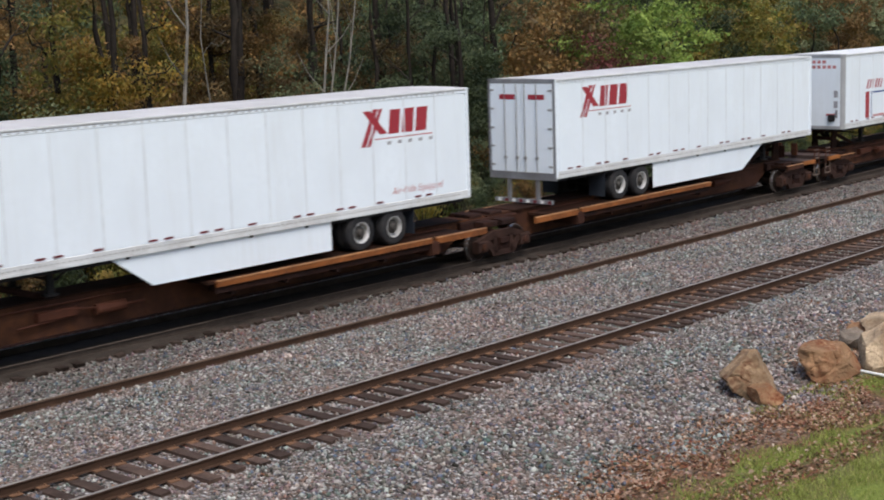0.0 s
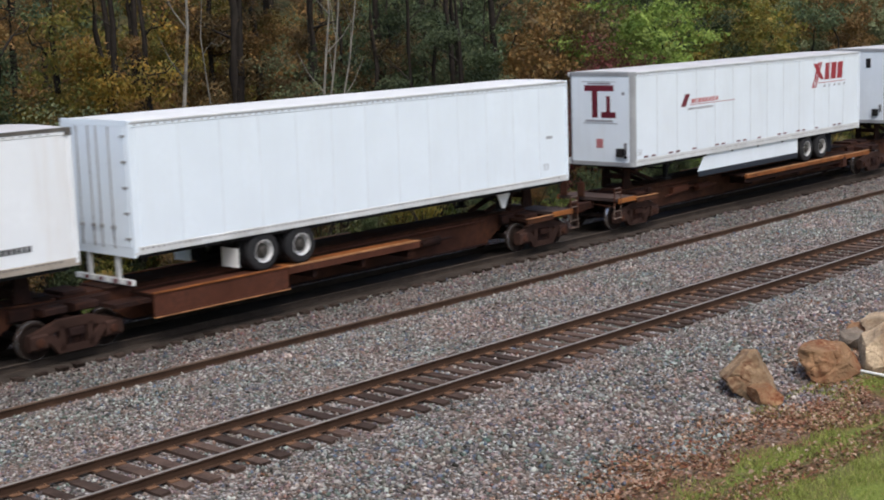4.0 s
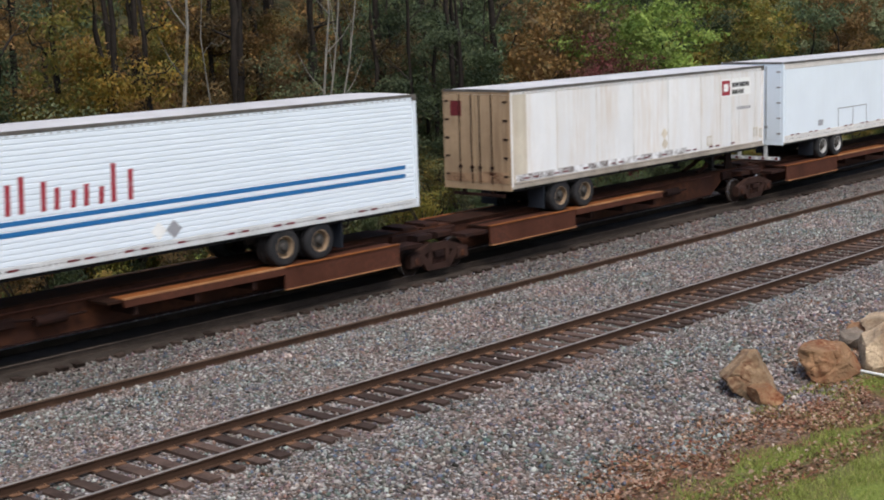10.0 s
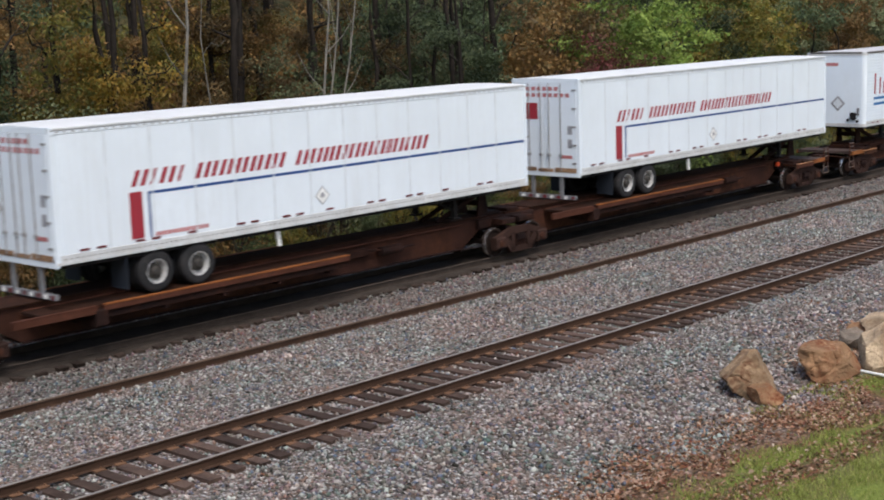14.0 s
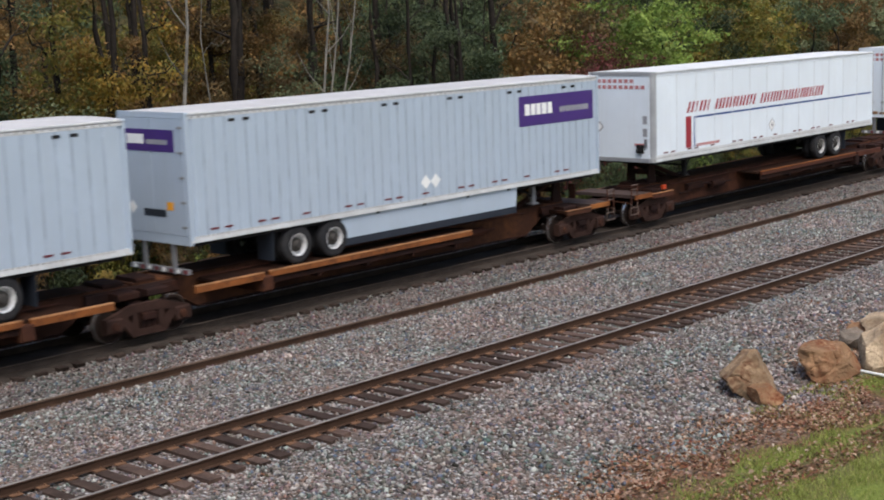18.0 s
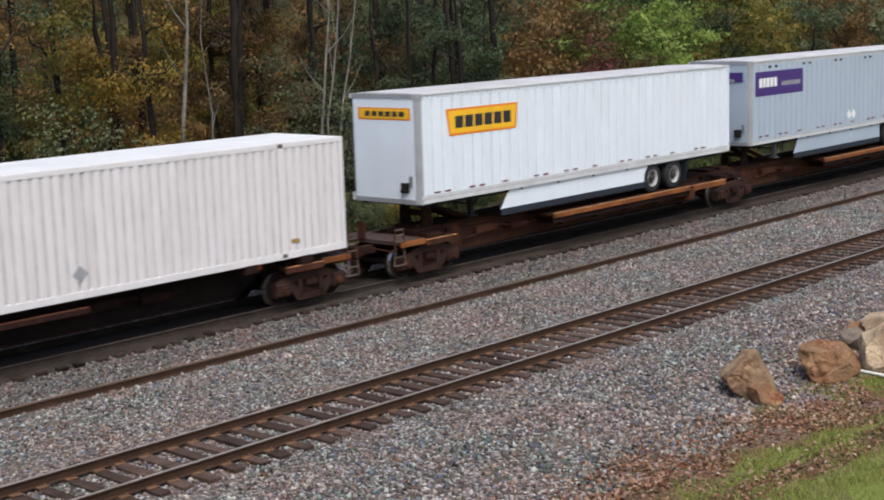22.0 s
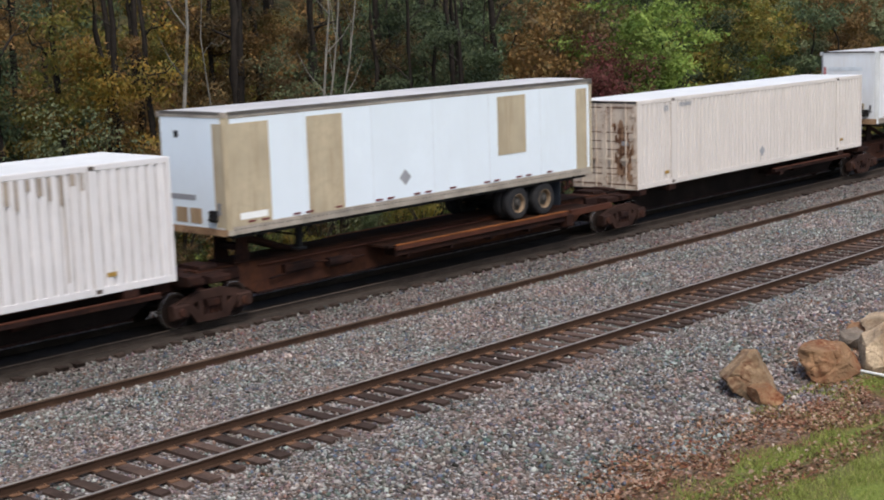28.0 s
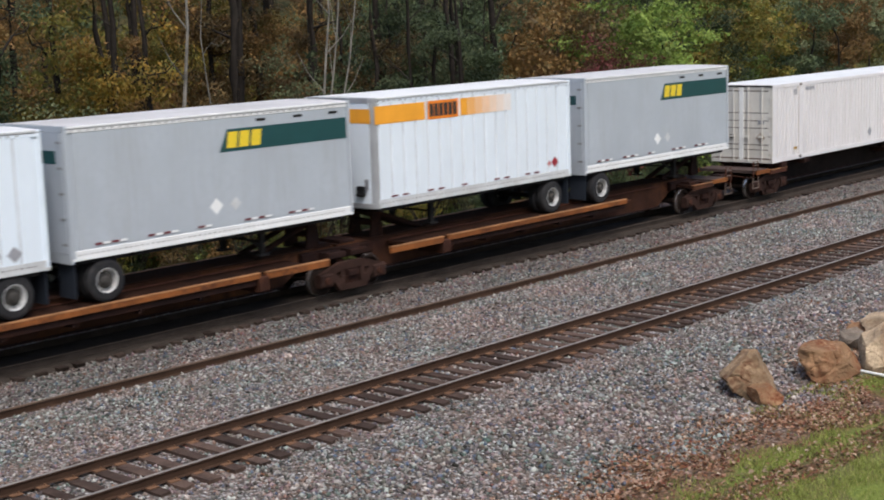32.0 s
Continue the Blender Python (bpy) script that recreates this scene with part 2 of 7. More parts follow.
GREY_INK = material("grey_lettering", (0.30, 0.30, 0.32), 0.5, 0, 0.1, 3)
PALE_RED = material("faded_red_lettering", (0.46, 0.17, 0.17), 0.5, 0, 0.1, 3)
PLACARD = material("white_placard", (0.82, 0.82, 0.80), 0.5, 0, 0.05, 3)
REFLECT_RED = material("red_reflector_tape", (0.15, 0.020, 0.025), 0.4, 0, 0.2, 8)
SKIRT_BLACK = material("black_rubber_skirt_edge", (0.02, 0.025, 0.035), 0.6, 0, 0.1, 3, spec=0.30)
RAIL_RUST = material("rusty_rail_web", (0.058, 0.032, 0.020), 0.8, 0.05, 0.2, 2.5, 0.003, 50, (0.035, 0.019, 0.013), 0.5, spec=0.15)
RAIL_GRIMY = material("grimy_rail_web", (0.048, 0.037, 0.030), 0.85, 0.0, 0.2, 2.5, 0.003, 50, spec=0.1)
BRAKE_DUST = material("packed_brake_dust", (0.050, 0.040, 0.033), 0.9, 0, 0.3, 1.2, 0.012, 45, (0.035, 0.028, 0.024), 0.8, spec=0.1)
HEAD_GRIMY = material("brown_rail_head", (0.070, 0.054, 0.044), 0.6, 0.1, 0.15, 3.0, 0.001, 50, spec=0.2)
HEAD_WORN = material("brown_worn_rail_head", (0.125, 0.084, 0.060), 0.55, 0.15, 0.2, 2.0, 0.001, 50, (0.07, 0.040, 0.026), 0.6, spec=0.2)
RAIL_HEAD = material("dull_rail_head", (0.26, 0.225, 0.195), 0.45, 0.35, 0.15, 3.0, 0.001, 50)
TIE = material("weathered_crosstie", (0.078, 0.050, 0.039), 0.85, 0, 0.3, 3.0, 0.010, 30, (0.15, 0.10, 0.075), 0.7, jitter=0.45, spec=0.15)
TIE_OILY = material("oil_soaked_crosstie", (0.042, 0.029, 0.023), 0.85, 0, 0.25, 3.0, 0.008, 30, (0.075, 0.055, 0.043), 0.5, jitter=0.4, spec=0.10)
TIE_PLATE = material("rusty_tie_plate", (0.17, 0.085, 0.042), 0.8, 0.1, 0.2, 6.0, 0.003, 50)
BOULDER = material("ochre_sandstone", (0.31, 0.215, 0.13), 0.9, 0, 0.45, 1.6, 0.06, 9, (0.13, 0.062, 0.034), 2.0, False, 1.4, jitter=0.1, spec=0.20)
BOULDER_PALE = material("pale_sandstone", (0.40, 0.305, 0.205), 0.9, 0, 0.4, 1.6, 0.06, 9, (0.17, 0.10, 0.06), 1.4, False, 1.4, jitter=0.1, spec=0.20)
BOULDER_RED = material("rust_stained_sandstone", (0.28, 0.165, 0.09), 0.9, 0, 0.4, 1.6, 0.06, 8, (0.15, 0.050, 0.022), 2.4, False, 1.5, spec=0.2)
SEAM = material("grey_panel_seam", (0.66, 0.70, 0.735), 0.5, 0.1, 0.1, 3)
# groove paints: the shade of the recess is painted into their tone
GROOVE = material("groove_shade_and_ridge_paint", (0.62, 0.645, 0.665), 0.6, 0, 0.2, 2)
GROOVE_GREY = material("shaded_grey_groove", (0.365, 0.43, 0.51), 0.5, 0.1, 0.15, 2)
GROOVE_WARM = material("warm_groove_shade_paint", (0.53, 0.50, 0.49), 0.65, 0, 0.2, 2)
GROOVE_DARK = material("shade_in_pressed_groove", (0.20, 0.175, 0.15), 0.7, 0, 0.25, 3)
# rust tone with the pressed groove's shade painted in
GROOVE_RUST_SHADE = material("rust_and_shade_in_groove", (0.17, 0.095, 0.06), 0.75, 0, 0.3, 3)
SEAM_RUST = material("rusty_panel_seam", (0.71, 0.70, 0.67), 0.6, 0, 0.15, 1.2, 0.002, 20, (0.46, 0.30, 0.15), 0.9, True, 0.8)
GRIME = material("brown_streak_grime", (0.36, 0.295, 0.235), 0.7, 0, 0.2, 3)
BOULDER_GREY = material("brown_sandstone", (0.22, 0.185, 0.15), 0.9, 0, 0.35, 2.4, 0.07, 9, (0.09, 0.05, 0.03), 1.0, spec=0.20)
PIPE = material("white_plastic_pipe", (0.80, 0.80, 0.78), 0.4, 0, 0.05, 4)
BARK_DARK = material("dark_bark", (0.026, 0.021, 0.018), 0.9, 0, 0.3, 2.5, 0.02, 18, (0.045, 0.043, 0.032), 0.5, spec=0.08)
BARK_GREY = material("grey_bark", (0.050, 0.043, 0.036), 0.9, 0, 0.25, 2.5, 0.015, 18, (0.03, 0.03, 0.022), 0.5, spec=0.08)
BARK_PALE = material("pale_bark", (0.19, 0.175, 0.15), 0.85, 0, 0.25, 2.0, 0.008, 18, (0.08, 0.07, 0.055), 0.7, spec=0.15)
LEAF_YELLOW = leaf_material("olive_gold_leaves", [(0.072, 0.085, 0.022), (0.140, 0.125, 0.026), (0.205, 0.155, 0.030), (0.085, 0.108, 0.028), (0.185, 0.118, 0.032), (0.235, 0.172, 0.036), (0.058, 0.076, 0.024)], even=0.1, clump=1.15)
LEAF_ORANGE = leaf_material("orange_brown_leaves", [(0.135, 0.076, 0.028), (0.20, 0.112, 0.040), (0.115, 0.084, 0.030), (0.235, 0.130, 0.046), (0.088, 0.056, 0.028), (0.155, 0.116, 0.038)], even=0.1, clump=1.15)
LEAF_BROWN = leaf_material("dull_brown_leaves", [(0.085, 0.055, 0.028), (0.12, 0.070, 0.030), (0.065, 0.055, 0.028), (0.14, 0.085, 0.032), (0.055, 0.060, 0.025)], even=0.1, clump=1.15)
LEAF_GOLD = leaf_material("golden_autumn_leaves", [(0.21, 0.145, 0.022), (0.16, 0.125, 0.022), (0.27, 0.150, 0.028), (0.13, 0.115, 0.022), (0.23, 0.118, 0.028), (0.19, 0.155, 0.028)], even=0.1, clump=1.15)
LEAF_GREEN = leaf_material("dark_green_leaves", [(0.034, 0.052, 0.030), (0.060, 0.082, 0.042), (0.088, 0.110, 0.048), (0.042, 0.066, 0.040), (0.118, 0.126, 0.052)], even=0.1, clump=1.15)
LEAF_BRIGHT = leaf_material("bright_green_leaves", [(0.088, 0.150, 0.030), (0.138, 0.215, 0.044), (0.215, 0.268, 0.058), (0.070, 0.122, 0.028), (0.175, 0.218, 0.046)], even=0.1, clump=1.15)
LEAF_GREY = leaf_material("grey_green_leaves", [(0.085, 0.115, 0.062), (0.130, 0.150, 0.080), (0.165, 0.175, 0.090), (0.068, 0.096, 0.046), (0.185, 0.160, 0.075)], even=0.1, clump=1.15)
LEAF_RED = leaf_material("dark_red_leaves", [(0.070, 0.026, 0.025), (0.125, 0.032, 0.032), (0.080, 0.044, 0.028), (0.14, 0.052, 0.036)], even=0.1, clump=1.15)
LEAF_LITTER = leaf_material("fallen_brown_leaves", [(0.19, 0.090, 0.050), (0.32, 0.165, 0.095), (0.46, 0.33, 0.24), (0.21, 0.068, 0.042), (0.10, 0.070, 0.040), (0.25, 0.110, 0.060), (0.12, 0.095, 0.045), (0.40, 0.22, 0.14), (0.52, 0.42, 0.32)], even=-0.1)
LEAF_UNDER = leaf_material("undergrowth_leaves", [(0.06, 0.10, 0.025), (0.11, 0.16, 0.04), (0.17, 0.19, 0.05), (0.05, 0.08, 0.02), (0.15, 0.13, 0.045), (0.09, 0.13, 0.035)], even=0.1, clump=1.15)
STONE = leaf_material("ballast_stones", [(0.027, 0.025, 0.022), (0.131, 0.110, 0.101), (0.236, 0.208, 0.197), (0.057, 0.061, 0.058), (0.535, 0.518, 0.501), (0.073, 0.109, 0.096), (0.225, 0.140, 0.116), (0.283, 0.261, 0.252), (0.104, 0.068, 0.059), (0.100, 0.128, 0.194), (0.413, 0.380, 0.352), (0.235, 0.172, 0.192), (0.038, 0.034, 0.032)], 0.8, True)
# darker copy of the ballast: brake dust and the train's shade in one colour
STONE_DUSTY_SHADED = leaf_material("dusty_ballast_stones", [(0.013, 0.012, 0.012), (0.072, 0.059, 0.054), (0.130, 0.113, 0.108), (0.031, 0.034, 0.031), (0.292, 0.282, 0.273), (0.040, 0.059, 0.053), (0.148, 0.073, 0.056), (0.155, 0.143, 0.137), (0.057, 0.037, 0.032), (0.055, 0.069, 0.106), (0.225, 0.207, 0.192), (0.150, 0.091, 0.109), (0.021, 0.019, 0.017)], 0.85, True)
MAROON = material("maroon_lettering", (0.135, 0.012, 0.024), 0.45, 0, 0.06, 3)
PALE_RAIL = material("dusty_beige_rail", (0.66, 0.625, 0.585), 0.55, 0, 0.10, 1.5, 0.003, 20, (0.38, 0.32, 0.27), 0.7)
GRIMY_RAIL = material("grimy_tan_rail", (0.36, 0.315, 0.265), 0.6, 0, 0.25, 1.5, 0.003, 20, (0.16, 0.115, 0.08), 0.8)
SEAM_FAINT = material("faint_panel_seam", (0.70, 0.755, 0.81), 0.45, 0, 0.05, 3)
GRASS = leaf_material("short_grass_blades", [(0.145, 0.175, 0.040), (0.225, 0.262, 0.062), (0.30, 0.315, 0.09), (0.170, 0.205, 0.048), (0.36, 0.30, 0.13)], even=-0.1)


def ground_material():
    """Ballast round the tracks, grass on the near bank, leaf litter at its foot and under the trees."""
    m = bpy.data.materials.new("ground_cover")
    m.use_nodes = True
    n, l = m.node_tree.nodes, m.node_tree.links
    b = n["Principled BSDF"]
    b.inputs["Roughness"].default_value = 0.9
    b.inputs["Specular IOR Level"].default_value = 0.12
    geo = n.new("ShaderNodeNewGeometry")
    pos = geo.outputs["Position"]

    def noise_at(s, d=4.0):
        t = n.new("ShaderNodeTexNoise")
        t.inputs["Scale"].default_value, t.inputs["Detail"].default_value = s, d
        l.new(pos, t.inputs["Vector"])
        return t.outputs["Fac"]

    def ramp(fac, stops):
        r = n.new("ShaderNodeValToRGB")
        while len(r.color_ramp.elements) < len(stops):
            r.color_ramp.elements.new(0.5)
        for e, (p, c) in zip(r.color_ramp.elements, stops):
            e.position, e.color = p, (*c, 1)
        l.new(fac, r.inputs[0])
        return r.outputs[0]

    def mix(fac, a, c, mode="MIX"):
        x = n.new("ShaderNodeMix")
        x.data_type, x.blend_type = "RGBA", mode
        for sock, val in ((x.inputs[0], fac), (x.inputs[6], a), (x.inputs[7], c)):
            if hasattr(val, "is_linked"):
                l.new(val, sock)
            else:
                sock.default_value = val
        return x.outputs[2]

    def span(fac, lo, hi):
        r = n.new("ShaderNodeMapRange")
        r.inputs[1].default_value, r.inputs[2].default_value = lo, hi
        l.new(fac, r.inputs[0])
        return r.outputs[0]

    def math2(op, a, c):
        x = n.new("ShaderNodeMath")
        x.operation = op
        for sock, val in ((x.inputs[0], a), (x.inputs[1], c)):
            if hasattr(val, "is_linked"):
                l.new(val, sock)
            else:
                sock.default_value = val
        return x.outputs[0]

    vor = n.new("ShaderNodeTexVoronoi")
    vor.inputs["Scale"].default_value = 17.0
    l.new(pos, vor.inputs["Vector"])
    sep = n.new("ShaderNodeSeparateColor")
    l.new(vor.outputs["Color"], sep.inputs[0])
    stone = ramp(sep.outputs[0], [(0.0, (0.06, 0.056, 0.052)), (0.3, (0.155, 0.14, 0.134)), (0.5, (0.24, 0.178, 0.152)), (0.75, (0.33, 0.31, 0.30)), (1.0, (0.58, 0.56, 0.54))])
    stone = mix(span(vor.outputs["Distance"], 0.35, 0.75), stone, (0.05, 0.045, 0.04, 1))
    stone = mix(span(noise_at(0.9, 5), 0.45, 0.75), stone, mix(0.5, stone, (0.22, 0.14, 0.10, 1)))
    soil = ramp(noise_at(14, 6), [(0.3, (0.035, 0.026, 0.018)), (0.5, (0.13, 0.075, 0.042)), (0.62, (0.25, 0.135, 0.078)), (0.8, (0.13, 0.11, 0.05))])
    floor = ramp(noise_at(3.5, 6), [(0.3, (0.020, 0.022, 0.010)), (0.5, (0.045, 0.046, 0.018)), (0.62, (0.080, 0.060, 0.026)), (0.8, (0.050, 0.060, 0.022))])
    grass = ramp(noise_at(22, 6), [(0.3, (0.08, 0.11, 0.022)), (0.5, (0.15, 0.185, 0.04)), (0.7, (0.22, 0.23, 0.06))])
    bare = ramp(noise_at(30, 6), [(0.36, (0.045, 0.034, 0.022)), (0.48, (0.135, 0.085, 0.048)), (0.58, (0.10, 0.115, 0.035)), (0.68, (0.26, 0.165, 0.095))])
    xyz = n.new("ShaderNodeSeparateXYZ")
    l.new(pos, xyz.inputs[0])
    x, y = xyz.outputs[0], xyz.outputs[1]
    wob = math2("MULTIPLY", math2("SUBTRACT", noise_at(0.9, 7), 0.5), 1.5)
    v = math2("ADD", math2("SUBTRACT", y, math2("MULTIPLY", math2("MULTIPLY", x, x), BEND / 2)), wob)
    # grass on the near side, with worn patches
    v = math2("ADD", v, math2("MULTIPLY", math2("MULTIPLY", span(x, 22.2, 24.6), math2("SUBTRACT", 1.0, span(x, 25.4, 27.1))), 0.85))
    v = math2("SUBTRACT", v, math2("MULTIPLY", span(x, 26.0, 27.0), 1.0))
    patch = span(noise_at(0.8, 5), 0.46, 0.56)
    lawn = mix(patch, grass, mix(0.65, grass, bare))
    raw = math2("SUBTRACT", y, math2("MULTIPLY", math2("MULTIPLY", x, x), BEND / 2))
    path = math2("ADD", math2("ADD", raw, math2("MULTIPLY", wob, 0.35)), math2("MULTIPLY", math2("SUBTRACT", x, 20.0), 0.07))
    worn = math2("MULTIPLY", span(path, 11.25, 11.5), math2("SUBTRACT", 1.0, span(path, 11.8, 12.05)))
    lawn = mix(math2("MULTIPLY", worn, span(noise_at(3.0, 4), 0.36, 0.52)), lawn, bare)
    near = mix(span(v, 12.3, 12.7), lawn, soil)
    near = mix(math2("MULTIPLY", span(v, 12.6, 13.7), span(noise_at(7.0, 4), 0.3, 0.55)), near, stone)
    near = mix(span(v, 13.4, 14.3), near, stone)
    # oil and dust round the train's track, with the train's shade painted in
    off = math2("ABSOLUTE", math2("SUBTRACT", raw, YC), 0.0)
    oil_shade = math2("MULTIPLY", math2("SUBTRACT", 1.0, span(off, 0.75, 1.05)), 0.86)
    near = mix(math2("MULTIPLY", math2("SUBTRACT", 1.0, span(off, 2.2, 3.0)), 0.4), near, (0.085, 0.076, 0.070, 1))
    near = mix(oil_shade, near, (0.046, 0.037, 0.031, 1))
    col = mix(span(v, 31.6, 32.6), near, floor)
    l.new(col, b.inputs["Base Color"])
    bp = n.new("ShaderNodeBump")
    bp.inputs["Strength"].default_value, bp.inputs["Distance"].default_value = 0.9, 0.03
    inv = math2("SUBTRACT", 1.0, vor.outputs["Distance"])
    l.new(inv, bp.inputs["Height"])
    l.new(bp.outputs[0], b.inputs["Normal"])
    return m


GROUND = ground_material()


# ================= mesh helpers =================
def mesh_of(name, verts, faces, mat=None, smooth=False):
    me = bpy.data.meshes.new(name)
    me.from_pydata(verts, [], faces)
    if mat:
        me.materials.append(mat)
    if smooth:
        me.polygons.foreach_set("use_smooth", [True] * len(me.polygons))
    me.update()
    return me


class Shape:
    """Collects boxes, bars and turned pieces for one mesh."""

    def __init__(self):
        self.v, self.f = [], []

    def add(self, verts, faces):
        k = len(self.v)
        self.v += [tuple(p) for p in verts]
        self.f += [tuple(i + k for i in f) for f in faces]
        return self

    def box(self, x0, x1, y0, y1, z0, z1, ch=0.0):
        """A box, with its four long edges (along x) chamfered by ch."""
        if ch <= 0:
            v = [(x, y, z) for x in (x0, x1) for y in (y0, y1) for z in (z0, z1)]
            return self.add(v, [(0, 1, 3, 2), (4, 6, 7, 5), (0, 4, 5, 1), (2, 3, 7, 6), (0, 2, 6, 4), (1, 5, 7, 3)])
        ring = [(y0 + ch, z0), (y1 - ch, z0), (y1, z0 + ch), (y1, z1 - ch), (y1 - ch, z1), (y0 + ch, z1), (y0, z1 - ch), (y0, z0 + ch)]
        return self.prism([(y, z) for y, z in ring], x0, x1)

    def prism(self, ring, x0, x1):
        """A profile in y, z pulled along x."""
        n = len(ring)
        v = [(x0, y, z) for y, z in ring] + [(x1, y, z) for y, z in ring]
        f = [(i, (i + 1) % n, n + (i + 1) % n, n + i) for i in range(n)] + [tuple(range(n))[::-1], tuple(range(n, 2 * n))]
        return self.add(v, f)

    def plate(self, ring, y0, y1):
        """A profile in x, z with thickness in y."""
        n = len(ring)
        v = [(x, y0, z) for x, z in ring] + [(x, y1, z) for x, z in ring]
        f = [(i, (i + 1) % n, n + (i + 1) % n, n + i) for i in range(n)] + [tuple(range(n))[::-1], tuple(range(n, 2 * n))]
        return self.add(v, f)

    def bar(self, a, b, r, n=6):
        a, b = Vector(a), Vector(b)
        q = (b - a).to_track_quat("Z", "Y")
        v, f = [], []
        for p in (a, b):
            v += [p + q @ Vector((r * math.cos(2 * math.pi * i / n), r * math.sin(2 * math.pi * i / n), 0)) for i in range(n)]
        f = [(i, (i + 1) % n, n + (i + 1) % n, n + i) for i in range(n)] + [tuple(range(n))[::-1], tuple(range(n, 2 * n))]
        return self.add(v, f)

    def turned(self, profile, centre=(0, 0, 0), n=20, ring=False):
        """A profile of (radius, y) turned about the y axis; ring: closed on itself, with a hole."""
        profile = list(profile) + ([profile[0]] if ring else [])
        cx, cy, cz = centre
        v, f = [], []
        for r, y in profile:
            v += [(cx + r * math.cos(2 * math.pi * i / n), cy + y, cz + r * math.sin(2 * math.pi * i / n)) for i in range(n)]
        for k in range(len(profile) - 1):
            f += [(k * n + i, k * n + (i + 1) % n, (k + 1) * n + (i + 1) % n, (k + 1) * n + i) for i in range(n)]
        if not ring:
            f += [tuple(range(n))[::-1], tuple((len(profile) - 1) * n + i for i in range(n))]
        return self.add(v, f)

    def mesh(self, name, mat):
        me = mesh_of(name, self.v, self.f, mat)
        bm = bmesh.new()
        bm.from_mesh(me)
        bmesh.ops.recalc_face_normals(bm, faces=bm.faces)
        bm.to_mesh(me)
        bm.free()
        return me


def part(name, shape, mat, parent, label=""):
    me = shape if isinstance(shape, bpy.types.Mesh) else shape.mesh(name, mat)
    ob = new(name, me)
    ob.parent = parent
    if label:
        ob["label"] = label
    return ob


def thing(name, label, category, group=""):
    ob = new(name)
    ob.empty_display_size = 0.3
    return tagged(ob, label, category, group)


def box(x0, x1, y0, y1, z0, z1, ch=0.0):
    return Shape().box(x0, x1, y0, y1, z0, z1, ch)

# ================= ground and tracks =================
def smooth(a, b, x):
    q = max(0.0, min(1.0, (x - a) / (b - a)))
    return q * q * (3 - 2 * q)


def lie(x, y):
    """Height of the ground."""
    v = y - side(x)
    z = -0.235
    z -= 0.34 * smooth(16.6, 13.6, v)
    z -= 0.03 * smooth(23.6, 24.6, v) * smooth(26.2, 25.4, v)
    z += RISE * smooth(25.6, 27.2, v)
    z += 6.1 * smooth(7.0, 1.0, v) * smooth(14.0, 5.0, x)
    z -= 0.45 * smooth(31.0, 34.0, v)
    z += 0.9 * smooth(36.0, 44.0, v) + 12.4 * smooth(44.0, 85.0, v)
    if v < 14.5 or v > 33:
        z += 0.12 * (noise.noise((x * 0.35, y * 0.35, 0.3)) + 0.5 * noise.noise((x * 1.1, y * 1.1, 4.1)))
    else:
        z += 0.03 * noise.noise((x * 0.5, y * 0.5, 2.0))
    return z


def make_ground():
    def steps(a, b, fine):
        """Even steps in the seen stretch, wider ones out to the horizon."""
        out = [-2400.0, -900.0, -420.0, -220.0, -120.0, -60.0]
        q = a
        while q <= b:
            out.append(q)
            q += fine
        return out + [b + 30, b + 90, b + 220, b + 500, b + 1000, b + 2500]
    xs, ys = steps(-20.0, 125.0, 1.0), steps(-10.0, 90.0, 0.6)
    verts = [(x, y, lie(x, y)) for y in ys for x in xs]
    w = len(xs)
    faces = [(j * w + i, j * w + i + 1, (j + 1) * w + i + 1, (j + 1) * w + i) for j in range(len(ys) - 1) for i in range(w - 1)]
    ob = new("ground", mesh_of("ground", verts, faces, GROUND, True))
    return tagged(ob, "grey ballast between the tracks, grassy bank and leaf litter under the trees", "ground", kind="structure")


make_ground()

RAIL_RING = [(-0.068, -0.178), (0.068, -0.178), (0.068, -0.168), (0.010, -0.150), (0.009, -0.045), (0.035, -0.033), (0.036, -0.008),
             (0.028, 0.0), (-0.028, 0.0), (-0.036, -0.008), (-0.035, -0.033), (-0.009, -0.045), (-0.010, -0.150), (-0.068, -0.168)]


def rail_mesh(v0, drop, x0, x1, web=RAIL_RUST, head=RAIL_HEAD):
    xs = [x0 + (x1 - x0) * i / 260 for i in range(261)]
    verts, faces, n = [], [], len(RAIL_RING)
    for x in xs:
        verts += [(x, v0 + side(x) + y, z + drop) for y, z in RAIL_RING]
    for k in range(len(xs) - 1):
        faces += [(k * n + i, k * n + (i + 1) % n, (k + 1) * n + (i + 1) % n, (k + 1) * n + i) for i in range(n)]
    me = mesh_of("rail", verts, faces, web)
    me.materials.append(head)
    for i, p in enumerate(me.polygons):
        if i % n in (6, 7, 8):
            p.material_index = 1
    return me


def tie_mesh(k):
    rnd = random.Random(k)
    s = Shape().box(-0.115, 0.115, -1.29, 1.29, -0.36, -0.178)
    v = []
    for x, y, z in s.v:
        v.append((x + rnd.uniform(-0.012, 0.012), y + rnd.uniform(-0.05, 0.05), z + rnd.uniform(-0.008, 0.008)))
    s.v = v
    return s.mesh("crosstie", TIE)


TIES = [tie_mesh(k) for k in range(7)]
TIES_OILY = [q.copy() for q in TIES]
for _q in TIES_OILY:
    _q.materials[0] = TIE_OILY
